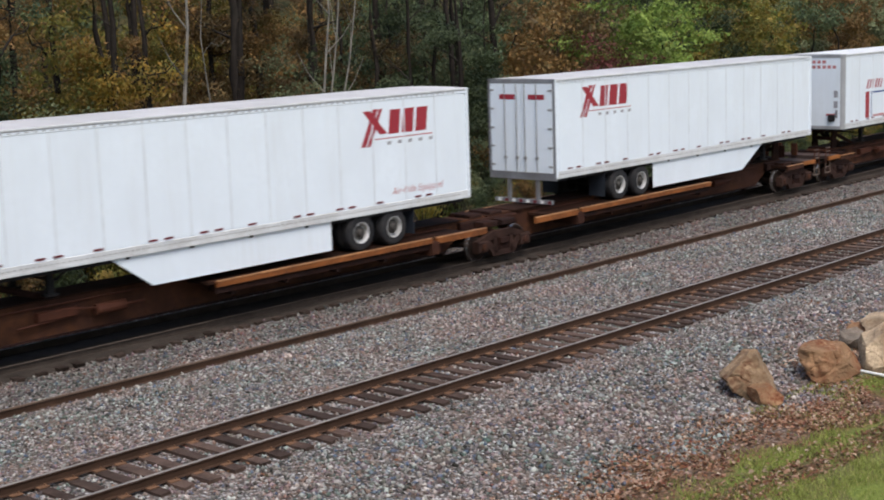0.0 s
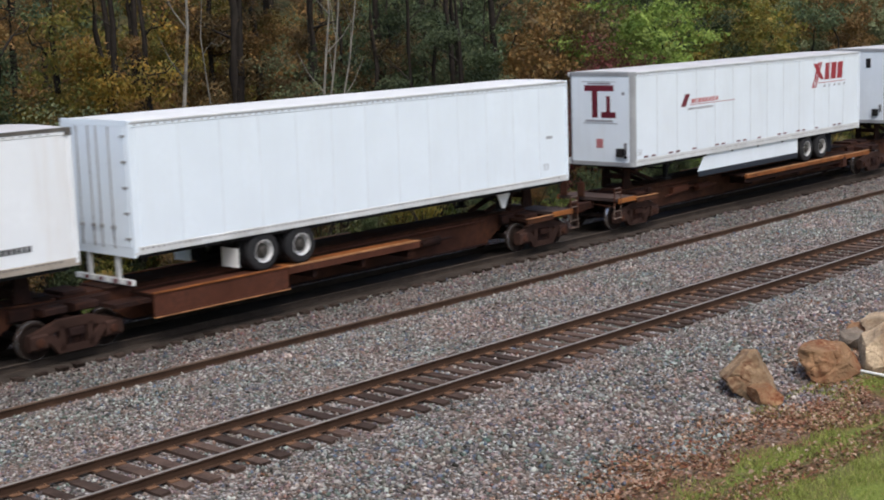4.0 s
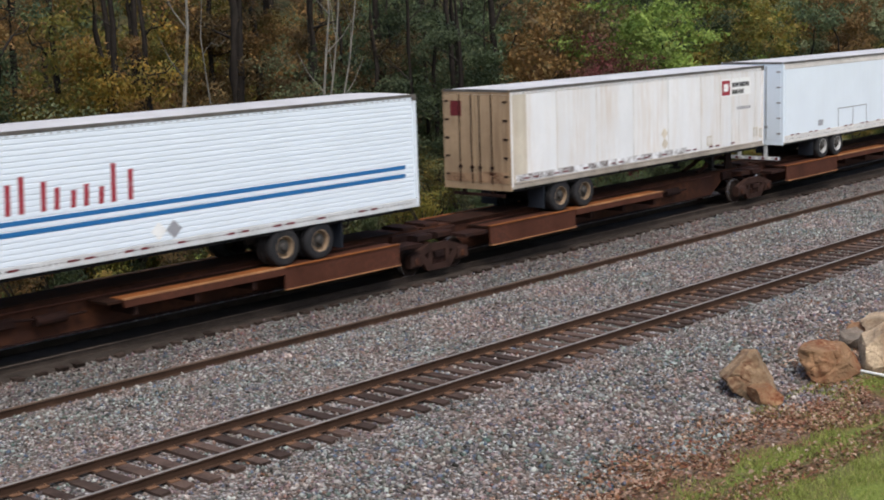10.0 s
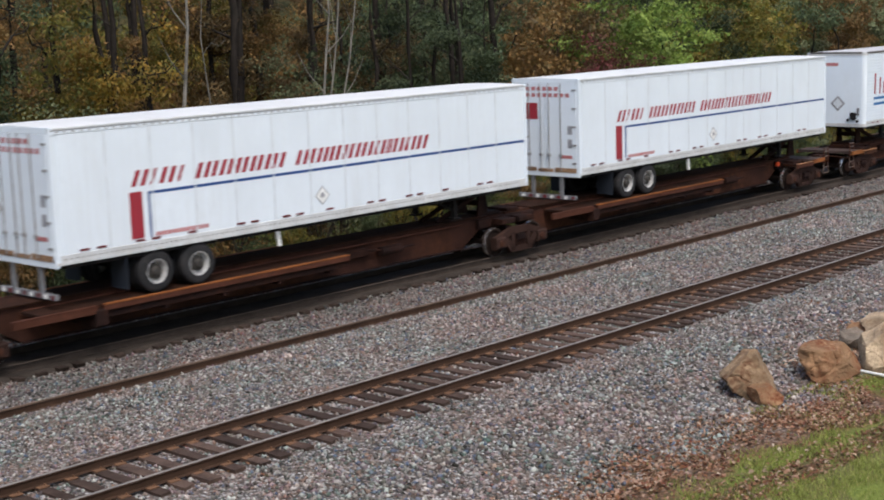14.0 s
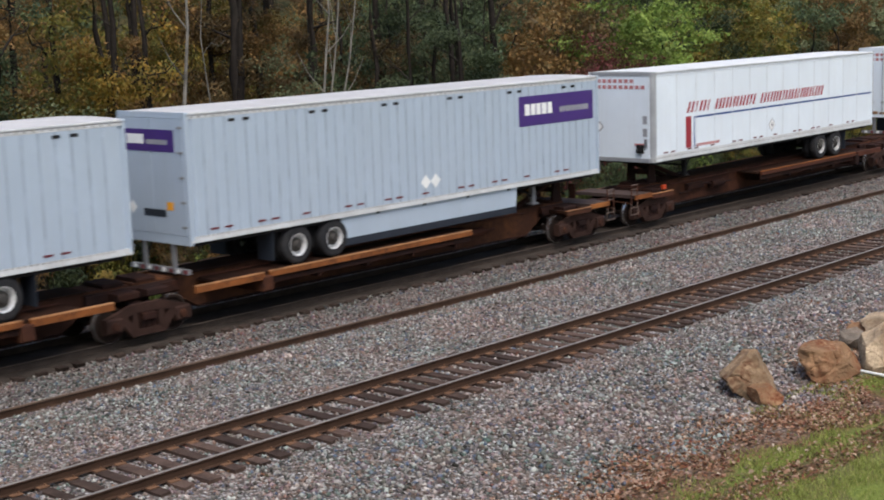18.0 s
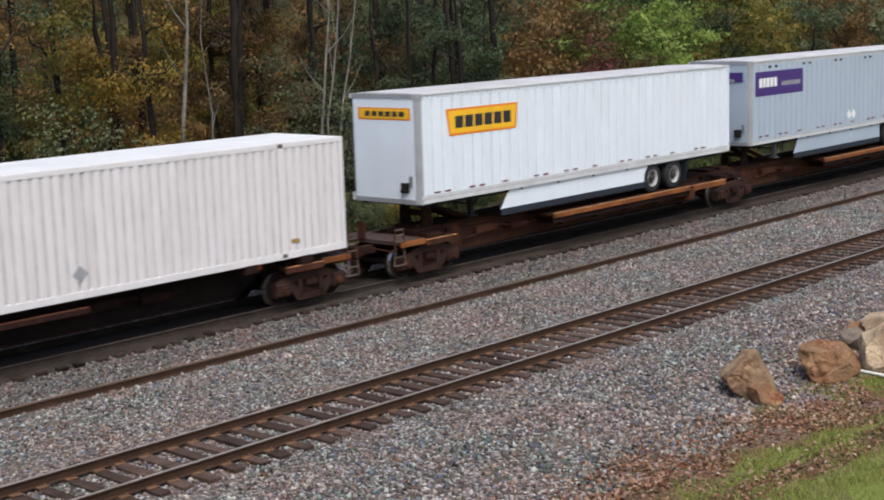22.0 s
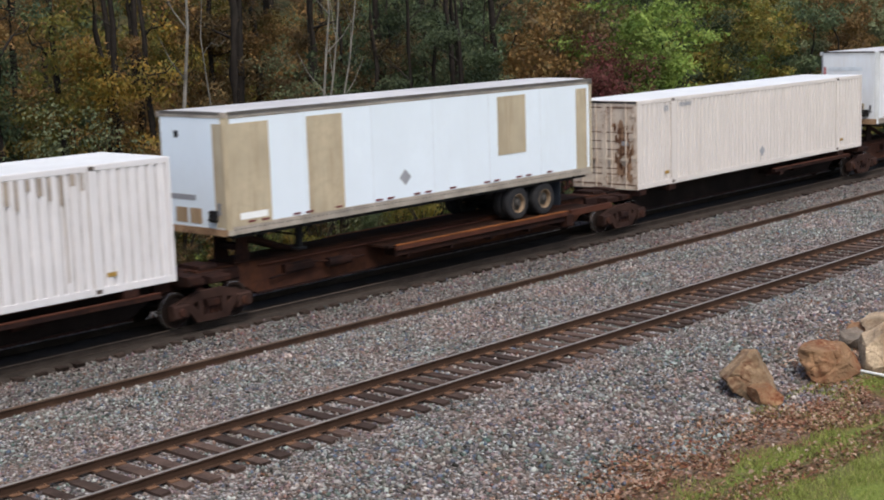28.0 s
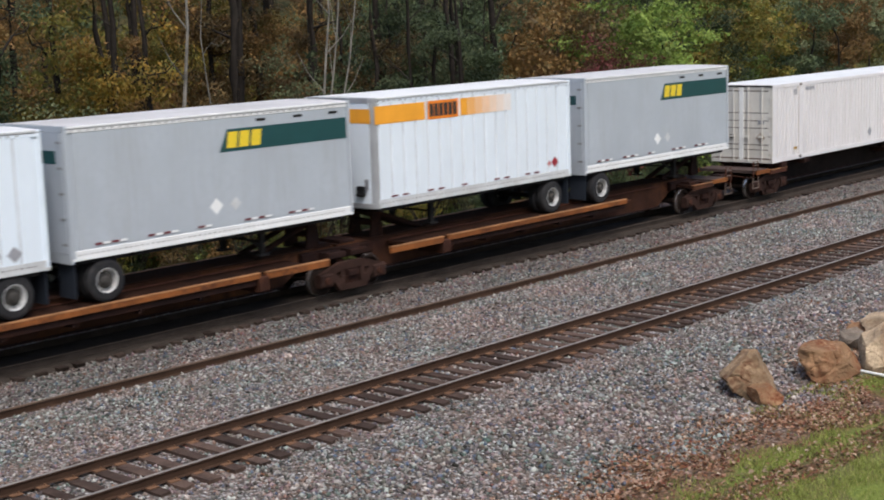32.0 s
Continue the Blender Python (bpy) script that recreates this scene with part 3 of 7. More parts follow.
PLATE = Shape().box(-0.10, 0.10, -0.17, 0.17, -0.178, -0.163).box(-0.07, -0.045, 0.075, 0.10, -0.163, -0.13).box(0.045, 0.07, -0.10, -0.075, -0.163, -0.13).mesh("tie_plate", TIE_PLATE)


def make_track(name, centre, label, lo, hi, plates, up=0.0):
    track = tagged(new(name), label, "railway track", kind="structure")
    for o in (-0.7525, 0.7525):
        part("rail", rail_mesh(centre + o, up, -420.0, 440.0, *((RAIL_RUST, RAIL_HEAD) if plates else (RAIL_GRIMY, HEAD_GRIMY))), None, track, "rusty steel rail with a dull worn head")
    rnd = random.Random(name)
    rest = Shape()
    x = -200.0
    while x < 260.0:
        sx = x + rnd.uniform(-0.05, 0.05)
        skew = rnd.uniform(-0.03, 0.03)
        if lo < x < hi:
            t = part("crosstie", (TIES if plates else TIES_OILY)[rnd.randrange(7)], None, track)
            t.matrix_local = Matrix.Translation((sx, centre + side(x) + rnd.uniform(-0.05, 0.05), up + rnd.uniform(-0.012, 0.012))) @ Matrix.Rotation(turn(x) + skew, 4, "Z")
            if plates:
                for o in (-0.7525, 0.7525):
                    p = part("tie_plate", PLATE, None, track)
                    p.matrix_local = Matrix.Translation((sx, centre + side(x) + o, up)) @ Matrix.Rotation(turn(x), 4, "Z")
        else:
            rest.box(sx - 0.115, sx + 0.115, centre + side(x) - 1.29, centre + side(x) + 1.29, up - 0.36, up - 0.178)
        x += 0.515
    far = part("crossties_farther_off", mesh_of("crossties", rest.v, rest.f, TIE if plates else TIE_OILY), None, track)
    far["kind"] = "stuff"
    return track


make_track("track_1", YN, "empty track of rusty rails on dark wooden crossties", 4.0, 56.0, True)
used_track = make_track("track_2", YC, "track under the train with dark wooden crosstie ends showing", 12.0, 92.0, False, RISE)


def fouled_bed():
    """Fine brake dust packed level with the crossties, so that only their ends show."""
    verts, faces = [], []
    rows = [-1.22, -1.12, -1.0, -0.85, -0.6, -0.3, 0.0, 0.3, 0.6, 0.85, 1.0, 1.12, 1.22]
    count = 440
    for i in range(count):
        x = -4.0 + 0.25 * i
        for o in rows:
            y = YC + side(x) + o + 0.05 * noise.noise((x * 1.3, o, 3.0))
            z = RISE - 0.158 + 0.016 * noise.noise((x * 2.1, o * 2.1, 0.0)) - (0.11 if abs(o) > 1.2 else 0.02 if abs(o) > 1.1 else 0.0)
            verts.append((x, y, z))
    n = len(rows)
    for i in range(count - 1):
        faces += [(i * n + j, (i + 1) * n + j, (i + 1) * n + j + 1, i * n + j + 1) for j in range(n - 1)]
    part("packed_dust", mesh_of("packed_dust", verts, faces, BRAKE_DUST, True), None, used_track, "dark brown packed dust between the crossties")["kind"] = "stuff"


fouled_bed()
lone = thing("spare_rail", "single rusty rail lying on the ballast between two tracks", "rail")
for _name, _mat, _cut in (("rail_head", HEAD_WORN, (5, 11)), ("rail_web", RAIL_RUST, (0, 14))):
    _ring = [(y * (1.0 if _name == "rail_web" else 1.05), z + (0.002 if _name == "rail_head" else 0.0)) for y, z in RAIL_RING[_cut[0]:_cut[1]]]
    _v, _f, _n = [], [], len(_ring)
    for _k in range(261):
        _x = -420.0 + 860.0 * _k / 260
        _v += [(_x, YR + side(_x) + y, z - 0.092) for y, z in _ring]
        if _k:
            _f += [((_k - 1) * _n + i, (_k - 1) * _n + (i + 1) % _n, _k * _n + (i + 1) % _n, _k * _n + i) for i in range(_n)]
    part(_name, mesh_of(_name, _v, _f, _mat), None, lone)

# ================= the train =================
HALF = 1.295
MOVERS = []          # (thing, place along the line at 16 s, height)


def travel(ob, s):
    MOVERS.append((ob, s))


TYRE_ME = Shape().turned([(0.285, -0.14), (0.42, -0.14), (0.475, -0.115), (0.494, -0.07), (0.485, -0.06), (0.494, -0.05), (0.494, 0.05), (0.485, 0.06), (0.494, 0.07), (0.475, 0.115), (0.42, 0.14), (0.285, 0.14)], n=28, ring=True).mesh("tyre", TYRE)


def rim_mesh(mat):
    s = Shape().turned([(0.295, -0.125), (0.285, -0.142), (0.262, -0.135), (0.250, -0.03), (0.225, 0.025), (0.14, 0.015), (0.06, 0.01), (0.06, 0.05), (0.295, 0.05)], n=24, ring=True)
    for i in range(8):
        a = 2 * math.pi * i / 8
        s.bar((0.165 * math.cos(a), -0.03, 0.165 * math.sin(a)), (0.165 * math.cos(a), 0.02, 0.165 * math.sin(a)), 0.016, 6)
    return s.mesh("rim", mat)


HUB_ME = Shape().turned([(0.02, -0.16), (0.085, -0.155), (0.105, -0.13), (0.115, -0.075), (0.185, -0.068), (0.19, 0.0)], n=18).mesh("hub", HUB)
RIMS = {"pale": rim_mesh(RIM), "bright": rim_mesh(RIM_BRIGHT), "rust": rim_mesh(RIM_RUST)}


def road_wheel(parent, x, y, z, rim):
    w = part("wheel", TYRE_ME, None, parent, "black dual tyre on a steel rim")
    w.name = "tyre"
    w.matrix_local = Matrix.Translation((x, y, z)) @ Matrix.Rotation(x * 2.3 % 6, 4, "Y")
    part("rim", RIMS[rim], None, w)
    part("hub", HUB_ME, None, w)
    return w


TAPE = Shape().box(-0.125, 0.125, -0.004, 0.0, -0.024, 0.024).mesh("reflector_tape", REFLECT_RED)
WHITE_TAPE = Shape().box(-0.10, 0.10, -0.004, 0.0, -0.024, 0.024).mesh("white_tape", PLACARD)


def sign(parent, name, mat, ring, y, depth=0.004, label=""):
    """A flat mark on the near side; ring in x, z."""
    return part(name, Shape().plate(ring, y - depth, y), mat, parent, label)


def rect(x0, x1, z0, z1, lean=0.0):
    return [(x0, z0), (x1, z0), (x1 + lean, z1), (x0 + lean, z1)]


def blocks(parent, name, mat, x0, x1, z0, z1, widths, lean, y, label="", rise=0.0):
    """A name drawn as a row of plain slanted shapes; widths below zero are gaps. Small ones stay one piece."""
    s, total, x = Shape(), sum(abs(w) for w in widths), x0
    small = z1 - z0 < 0.3
    for w in widths:
        q = abs(w) / total * (x1 - x0)
        if w > 0:
            g = 0.10 * q
            if not small and len(widths) < 8:
                part(name, Shape().plate(rect(x + g, x + q - g, z0, z1, lean), y - 0.004, y), mat, parent, label)
            elif small:
                s.plate(rect(x + g, x + q - g, z0, z1, lean), y - 0.004, y)
            else:
                st = min(0.34 * q, 0.13)
                m = Shape().plate(rect(x + g, x + g + st, z0, z1, lean), y - 0.004, y).plate(rect(x + q - g - st, x + q - g, z0, z1, lean), y - 0.004, y)
                part(name, m, mat, parent, label)
        x += q
    if small:
        part(name.rstrip("s"), s, mat, parent, label)["kind"] = "stuff"


def end_mark(parent, name, mat, x, y0, y1, z0, z1, lean=0.0, label=""):
    """A flat mark on the end of a box that faces back along the line."""
    s = Shape().add([(x, y0, z0), (x, y1, z0), (x, y1 + lean, z1), (x, y0 + lean, z1), (x - 0.004, y0, z0), (x - 0.004, y1, z0), (x - 0.004, y1 + lean, z1), (x - 0.004, y0 + lean, z1)],
                    [(0, 1, 2, 3), (4, 5, 6, 7), (0, 1, 5, 4), (1, 2, 6, 5), (2, 3, 7, 6), (3, 0, 4, 7)])
    return part(name, s, mat, parent, label)


def nose_corner(x, f, r, proud, z0, z1):
    """A quarter-round corner of a trailer's nose at x; f: -1 the near side, 1 the far one."""
    ring = [(x + r, f * (HALF - r))]
    for k in range(8):
        a = math.pi / 2 * k / 7
        ring.append((x + r - (r + proud) * math.cos(a), f * (HALF - r + (r + proud) * math.sin(a))))
    n = len(ring)
    v = [(a, b, z0) for a, b in ring] + [(a, b, z1) for a, b in ring]
    return Shape().add(v, [(i, (i + 1) % n, n + (i + 1) % n, n + i) for i in range(n)] + [tuple(range(n))[::-1], tuple(range(n, 2 * n))])


def trailer(left, right, label, nose="L", zb=2.12, zt=5.30, skin=WHITE, wall="panels", roof=ROOF, rim="pale", skirt=None,
            doors=None, group="trailers on the train", axles=(2.75, 3.99), tape=True, rail=ALU, edge=None, post=None, bumper=True, category="semi-trailer", step=1.22, top=None, band=0.092, foot=0.20, flap_mat=None):
    """A box trailer from left to right along the line. Returns it with its left end and near face for the marks."""
    ob = thing("box_trailer", label, category, group)
    ln = right - left
    h = ln / 2
    post = post or skin
    # closed core
    cut = 0.15 if nose == "L" else 0.03
    part("body", Shape().box(-h + cut, h - 0.03, -HALF + (0.032 if wall == "ribs" else 0.022), HALF - 0.01, zb + 0.05, zt - 0.05), skin, ob)
    # near side
    z0, z1 = zb + foot, zt - 0.068 - band
    face = -HALF
    if wall == "panels":
        n = max(1, round((ln - 0.5) / step))
        w = (ln - 0.36) / n
        me = Shape().box(-w / 2 + 0.008, w / 2 - 0.008, -HALF, -HALF + 0.02, z0, z1).mesh("side_panel", skin)
        seam = Shape().box(-0.022, 0.022, -HALF - 0.007, -HALF + 0.001, z0, z1, 0.003).mesh("seam_strip", SEAM if skin is WHITE else SEAM_FAINT if skin is WHITE_CLEAN else SEAM_RUST if skin in (CREAM, CREAM_STAINED) else skin)
        for i in range(n):
            p = part("side_panel", me, None, ob)
            p.location.x = -h + 0.18 + w * (i + 0.5)
            if i:
                q = part("seam_strip", seam, None, ob)
                q.location.x = -h + 0.18 + w * i
        face = -HALF - 0.001
    elif wall == "ribs":
        n = round((ln - 0.4) / step)
        w = (ln - 0.36) / n
        deep = 0.004 if skin is GREY else 0.028
        ring = [(-w / 2, -HALF + 0.03), (-w / 2, -HALF + deep), (-w / 2 + 0.03, -HALF + deep), (-w / 2 + 0.045, -HALF - 0.012), (w / 2 - 0.045, -HALF - 0.012), (w / 2 - 0.03, -HALF + deep), (w / 2, -HALF + deep), (w / 2, -HALF + 0.035), (-w / 2, -HALF + 0.035)]
        s = Shape()
        k = len(ring)
        s.add([(x, y, z0) for x, y in ring] + [(x, y, z1) for x, y in ring], [(i, (i + 1) % k, k + (i + 1) % k, k + i) for i in range(k)] + [tuple(range(k)), tuple(range(k, 2 * k))])
        me = s.mesh("rib_panel", skin)
        # a darker strip paints the shade inside each groove
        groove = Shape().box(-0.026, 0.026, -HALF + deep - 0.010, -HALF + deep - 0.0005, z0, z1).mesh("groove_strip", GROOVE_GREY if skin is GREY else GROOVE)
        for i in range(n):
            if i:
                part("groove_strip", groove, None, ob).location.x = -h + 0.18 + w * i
            p = part("rib_panel", me, None, ob)
            p.location.x = -h + 0.18 + w * (i + 0.5)
        face = -HALF - 0.013
    elif wall == "slats":
        n = 22
        w = (z1 - z0) / n
        me = Shape().prism([(-HALF + 0.02, 0.0), (-HALF - 0.001, 0.004), (-HALF - 0.006, w * 0.25), (-HALF - 0.006, w * 0.75), (-HALF - 0.001, w - 0.004), (-HALF + 0.02, w)], -h + 0.16, h - 0.16).mesh("side_slat", skin)
        for i in range(n):
            p = part("side_slat", me, None, ob)
            p.location.z = z0 + w * i
        face = -HALF - 0.007
    # rails, posts and roof
    part("top_rail", Shape().box(-h + cut - 0.03, h, -HALF - 0.010, -HALF + 0.03, zt - 0.07 - band, zt - 0.07, 0.01), top or (skin if skin not in (GREY, GREY_DULL) else rail), ob)
    part("roof_rail", Shape().box(-h + cut - 0.03, h, -HALF - 0.014, -HALF + 0.03, zt - 0.068, zt - 0.02, 0.008), rail, ob)
    part("top_rail", Shape().box(-h, h, HALF - 0.03, HALF + 0.012, zt - 0.16, zt - 0.02, 0.01), rail, ob)
    part("bottom_rail", Shape().box(-h + cut - 0.03, h, -HALF - 0.012, -HALF + 0.04, zb + 0.02, zb + foot, 0.012).box(-h + cut - 0.03, h, -HALF - 0.022, -HALF + 0.04, zb - 0.02, zb + 0.04), top or (GRIMY_RAIL if skin in (CREAM, CREAM_STAINED) else rail), ob)
    part("bottom_rail", Shape().box(-h, h, HALF - 0.04, HALF + 0.012, zb - 0.02, zb + 0.20), rail, ob)
    for e in (-1, 1) if nose == "R" else (1,):
        part("corner_post", Shape().box(e * h - 0.09 if e > 0 else -h, h if e > 0 else -h + 0.09, -HALF - 0.016, -HALF + 0.05, zb - 0.03, zt - 0.01, 0.012), post, ob)
    part("roof", Shape().prism([(-HALF + 0.01, zt - 0.06), (-HALF + 0.02, zt - 0.015), (-0.6, zt + 0.01), (0, zt + 0.018), (0.6, zt + 0.01), (HALF - 0.02, zt - 0.015), (HALF - 0.01, zt - 0.06)], -h + (0.10 if nose == "L" else 0.01), h - 0.01), roof, ob)
    if edge:
        # weathered edge strip; the shadow under the roof is also in its colour
        part("roof_edge", Shape().box(-h + cut - 0.04, h + 0.01, -HALF - 0.024, -HALF + 0.02, zt - 0.066, zt + 0.004), edge, ob, "dark weathered roof edge with shade painted in")
        part("corner_cap", Shape().box(h - 0.16, h + 0.014, -HALF - 0.028, -HALF + 0.06, zt - 0.17, zt - 0.04, 0.012), edge, ob, "dark corner cap under the roof")
        part("roof_edge", Shape().box(-h - 0.03, -h + 0.02, -HALF + cut, HALF - cut, zt - 0.066, zt + 0.004), edge, ob, "dark weathered roof edge with shade painted in")
    # dark strip that stands in for the shadow under the roof rail
    part("roof_line", Shape().box(-h + cut, h - 0.01, -HALF - 0.0165, -HALF, zt - 0.082, zt - 0.069), ALU_DARK, ob, "thin dark line painted as shade under the roof edge")
    for y in (-HALF + 0.175, HALF - 0.175):
        part("floor_beam", Shape().box(-h + 0.2, h - 0.2, y - 0.075, y + 0.075, zb - 0.12, zb + 0.02), UNDER, ob)
    for i in range(9):
        x = -h + 0.8 + (ln - 1.6) * i / 8
        part("cross_member", Shape().box(x - 0.05, x + 0.05, -HALF + 0.03, HALF - 0.03, zb - 0.08, zb + 0.03), UNDER, ob)
    # the end that faces back along the line
    x = -h
    if nose == "L":
        part("nose_panel", Shape().box(x - 0.012, x + 0.16, -HALF + 0.15, HALF - 0.15, zb + 0.05, zt - 0.12), skin, ob)
        dull = NOSE_POST if skin in (GREY, WHITE) else rail
        for f in (-1, 1):
            part("corner_post", nose_corner(x, f, 0.165, 0.0, zb + 0.09, zt - 0.13), post if post is not skin else dull, ob, "rounded corner post")
            part("nose_trim", nose_corner(x, f, 0.165, 0.016, zt - 0.135, zt - 0.012), dull, ob)
            part("nose_trim", nose_corner(x, f, 0.165, 0.016, zb - 0.03, zb + 0.095), dull, ob)
        part("nose_trim", Shape().box(x - 0.026, x + 0.15, -HALF + 0.155, HALF - 0.155, zt - 0.14, zt - 0.01), dull, ob)
        part("nose_trim", Shape().box(x - 0.024, x + 0.15, -HALF + 0.155, HALF - 0.155, zb - 0.03, zb + 0.10), dull, ob)
        part("hose_box", Shape().box(x - 0.09, x - 0.012, -0.92, -0.66, zb + 0.28, zb + 0.56, 0.02).bar((x - 0.10, -0.85, zb + 0.36), (x - 0.16, -0.85, zb + 0.34), 0.03).bar((x - 0.10, -0.72, zb + 0.36), (x - 0.16, -0.72, zb + 0.34), 0.03), UNDER, ob, "black air-hose couplings")
        part("plug_box", Shape().box(x - 0.05, x - 0.012, -1.05, -0.95, zb + 0.45, zb + 0.75), ALU_DARK, ob)
    else:
        dm = doors or skin
        part("rear_frame", Shape().box(x - 0.02, x + 0.06, -HALF - 0.01, -HALF + 0.08, zb - 0.05, zt).box(x - 0.02, x + 0.06, HALF - 0.08, HALF + 0.01, zb - 0.05, zt).box(x - 0.02, x + 0.06, -HALF, HALF, zt - 0.14, zt - 0.005).box(x - 0.03, x + 0.06, -HALF, HALF, zb - 0.08, zb + 0.14), ALU_DARK if doors is None else dm, ob, "steel rear door frame")
        for e in (-1, 1):
            y0, y1 = (-HALF + 0.09, -0.012) if e < 0 else (0.012, HALF - 0.09)
            d = part("door", Shape().box(x - 0.035, x + 0.02, y0, y1, zb + 0.15, zt - 0.15, 0.01), dm, ob)
            gear = RUST_DARK if dm is DOOR_BROWN else ROD_BROWN if dm is DOOR_DIRTY else GEAR_GREY
            for yy in () if dm in (GREY, GREY_DULL) else ((-0.16, -0.62) if e < 0 else (0.16, 0.62)):
                part("lock_rod", Shape().bar((x - 0.058, yy, zb + 0.10), (x - 0.058, yy, zt - 0.14), 0.026 if dm is DOOR_DIRTY else 0.015, 8).box(x - 0.085, x - 0.035, yy - 0.05, yy + 0.05, zb + 0.55, zb + 0.63), gear, d)
            for k in range(5):
                z = zb + 0.35 + (zt - zb - 0.7) * k / 4
                yy = y0 if e < 0 else y1
                part("hinge", Shape().box(x - 0.055, x - 0.02, min(yy, yy - e * 0.15), max(yy, yy - e * 0.15), z - 0.026, z + 0.026), gear, d)
        if dm is DOOR_BROWN:
            part("bumper", Shape().box(x, x + 0.08, -1.0, 1.0, 1.748, 1.833).box(x, x + 0.07, -0.62, -0.5, 1.748, zb).box(x, x + 0.07, 0.5, 0.62, 1.748, zb), RUST_DARK, ob, "short rusty rear bumper")
        elif bumper:
            bz = 1.35
            part("bumper", Shape().box(x - 0.02, x + 0.08, -1.12, 1.12, bz - 0.06, bz + 0.06).box(x, x + 0.07, -0.62, -0.5, bz, zb).box(x, x + 0.07, 0.5, 0.62, bz, zb), ALU if dm in (DOOR_DIRTY, WHITE_CLEAN) else ALU_DARK, ob, "rear impact bumper with worn striped tape")
            for k in range(8):
                part("bumper_tape", Shape().box(x - 0.026, x - 0.02, -1.1 + k * 0.28, -0.97 + k * 0.28, bz - 0.045, bz + 0.045), PLACARD if k % 2 else REFLECT_RED, ob)
    for z, gap in ((zb + 0.105, 0.15), (zt - 0.115, 0.21)):
        row = Shape()
        for k in range(int((ln - 0.4) / gap)):
            q = -h + 0.2 + k * gap
            row.box(q - 0.03, q + 0.03, -HALF - 0.0165, -HALF - 0.008, z - 0.014, z + 0.014)
        part("riveting", mesh_of("riveting", row.v, row.f, RIVET_DARK if z < 3 and skin in (CREAM, CREAM_STAINED, WHITE_CLEAN) else RIVET), None, ob)["kind"] = "stuff"
    # running gear
    e = 1 if nose == "L" else -1
    xa = [e * (h - a) for a in axles]
    lo, hi = min(xa) - 0.75, max(xa) + 0.75
    for y in (-0.56, 0.56):
        part("slider_rail", Shape().box(lo, hi, y - 0.06, y + 0.06, zb - 0.38, zb - 0.02), UNDER, ob)
    for a in xa:
        part("axle", Shape().bar((a, -1.05, 1.555), (a, 1.05, 1.555), 0.075, 10), UNDER, ob)
        part("hanger", Shape().plate([(a - 0.35, zb - 0.3), (a + 0.35, zb - 0.3), (a + 0.12, 1.472), (a - 0.12, 1.472)], -0.6, -0.52), UNDER, ob)
        for y in (-1.13, 1.13):
            road_wheel(ob, a, y, 1.555, rim).rotation_euler.z = 0 if y < 0 else math.pi
        for y in (-0.80, 0.80):
            t = part("inner_tyre", TYRE_ME, None, ob)
            t.location = (a, y, 1.555)
    flap = hi + 0.05 if e > 0 else lo - 0.05
    for y0, y1 in ((-HALF + 0.05, -0.62), (0.62, HALF - 0.05)):
        part("mud_flap", Shape().box(flap - 0.01, flap + 0.01, y0, y1, 1.254, zb - (0.30 if flap_mat else 0.02)), flap_mat or SKIRT_BLACK, ob)
    # landing gear, drawn up
    xg = -e * (h - 2.7)
    leg = ALU_DARK if skin is GREY else UNDER
    for y in (-0.75, 0.75):
        part("landing_leg", Shape().box(xg - 0.07, xg + 0.07, y - 0.07, y + 0.07, 1.387, zb).box(xg - 0.15, xg + 0.15, y - 0.13, y + 0.13, 1.349, 1.396), leg, ob)
    for y in (-0.75, 0.75):
        part("leg_brace", Shape().bar((xg, y, 1.567), (xg + e * 0.9, y * 0.73, zb), 0.035), UNDER, ob)
    part("leg_shaft", Shape().bar((xg, -0.75, 1.71), (xg, 0.75, 1.71), 0.03), UNDER, ob)
    part("king_pin_plate", Shape().box(min(-e * (h - 0.25), -e * (h - 1.5)), max(-e * (h - 0.25), -e * (h - 1.5)), -1.0, 1.0, zb - 0.10, zb - 0.02), UNDER, ob)
    if skirt:
        u0, u1, cut, black = skirt      # from the left end
        low = 1.47 if black else 1.24
        ring = [(-h + u0, zb), (-h + u0 + cut, low), (-h + u1, low), (-h + u1, zb)] if e > 0 else [(-h + u0, zb), (-h + u0, low), (-h + u1 - cut, low), (-h + u1, zb)]
        part("side_skirt", Shape().plate(ring, -HALF + 0.05, -HALF + 0.075), skin, ob, "pale aerodynamic side skirt")
        if black:
            part("skirt_edge", Shape().plate([(ring[1][0], 1.292), (ring[2][0], 1.292), (ring[2][0], 1.482), (ring[1][0], 1.482)], -HALF + 0.043, -HALF + 0.05), SKIRT_BLACK, ob, "black rubber lower edge of the skirt")
    if tape:
        n = int(ln / 1.55)
        for i in range(n):
            for o in (0.0, 0.44):
                if i % 3 == 2 and o:
                    continue
                p = part("reflector_tape", TAPE, None, ob)
                high = 0.04 if skin is GREY_DULL else 0.0
                p.location = (-h + 0.7 + i * (ln - 1.4) / n + o, -HALF - 0.018, zb + (0.11 if wall == "slats" else 0.255) + high)
                if high:
                    p.scale.x = 0.8
                    q = part("white_tape", WHITE_TAPE, None, ob)
                    q.location = (p.location.x + 0.21, p.location.y, p.location.z)
    travel(ob, (left + right) / 2)
    return ob, -h, face


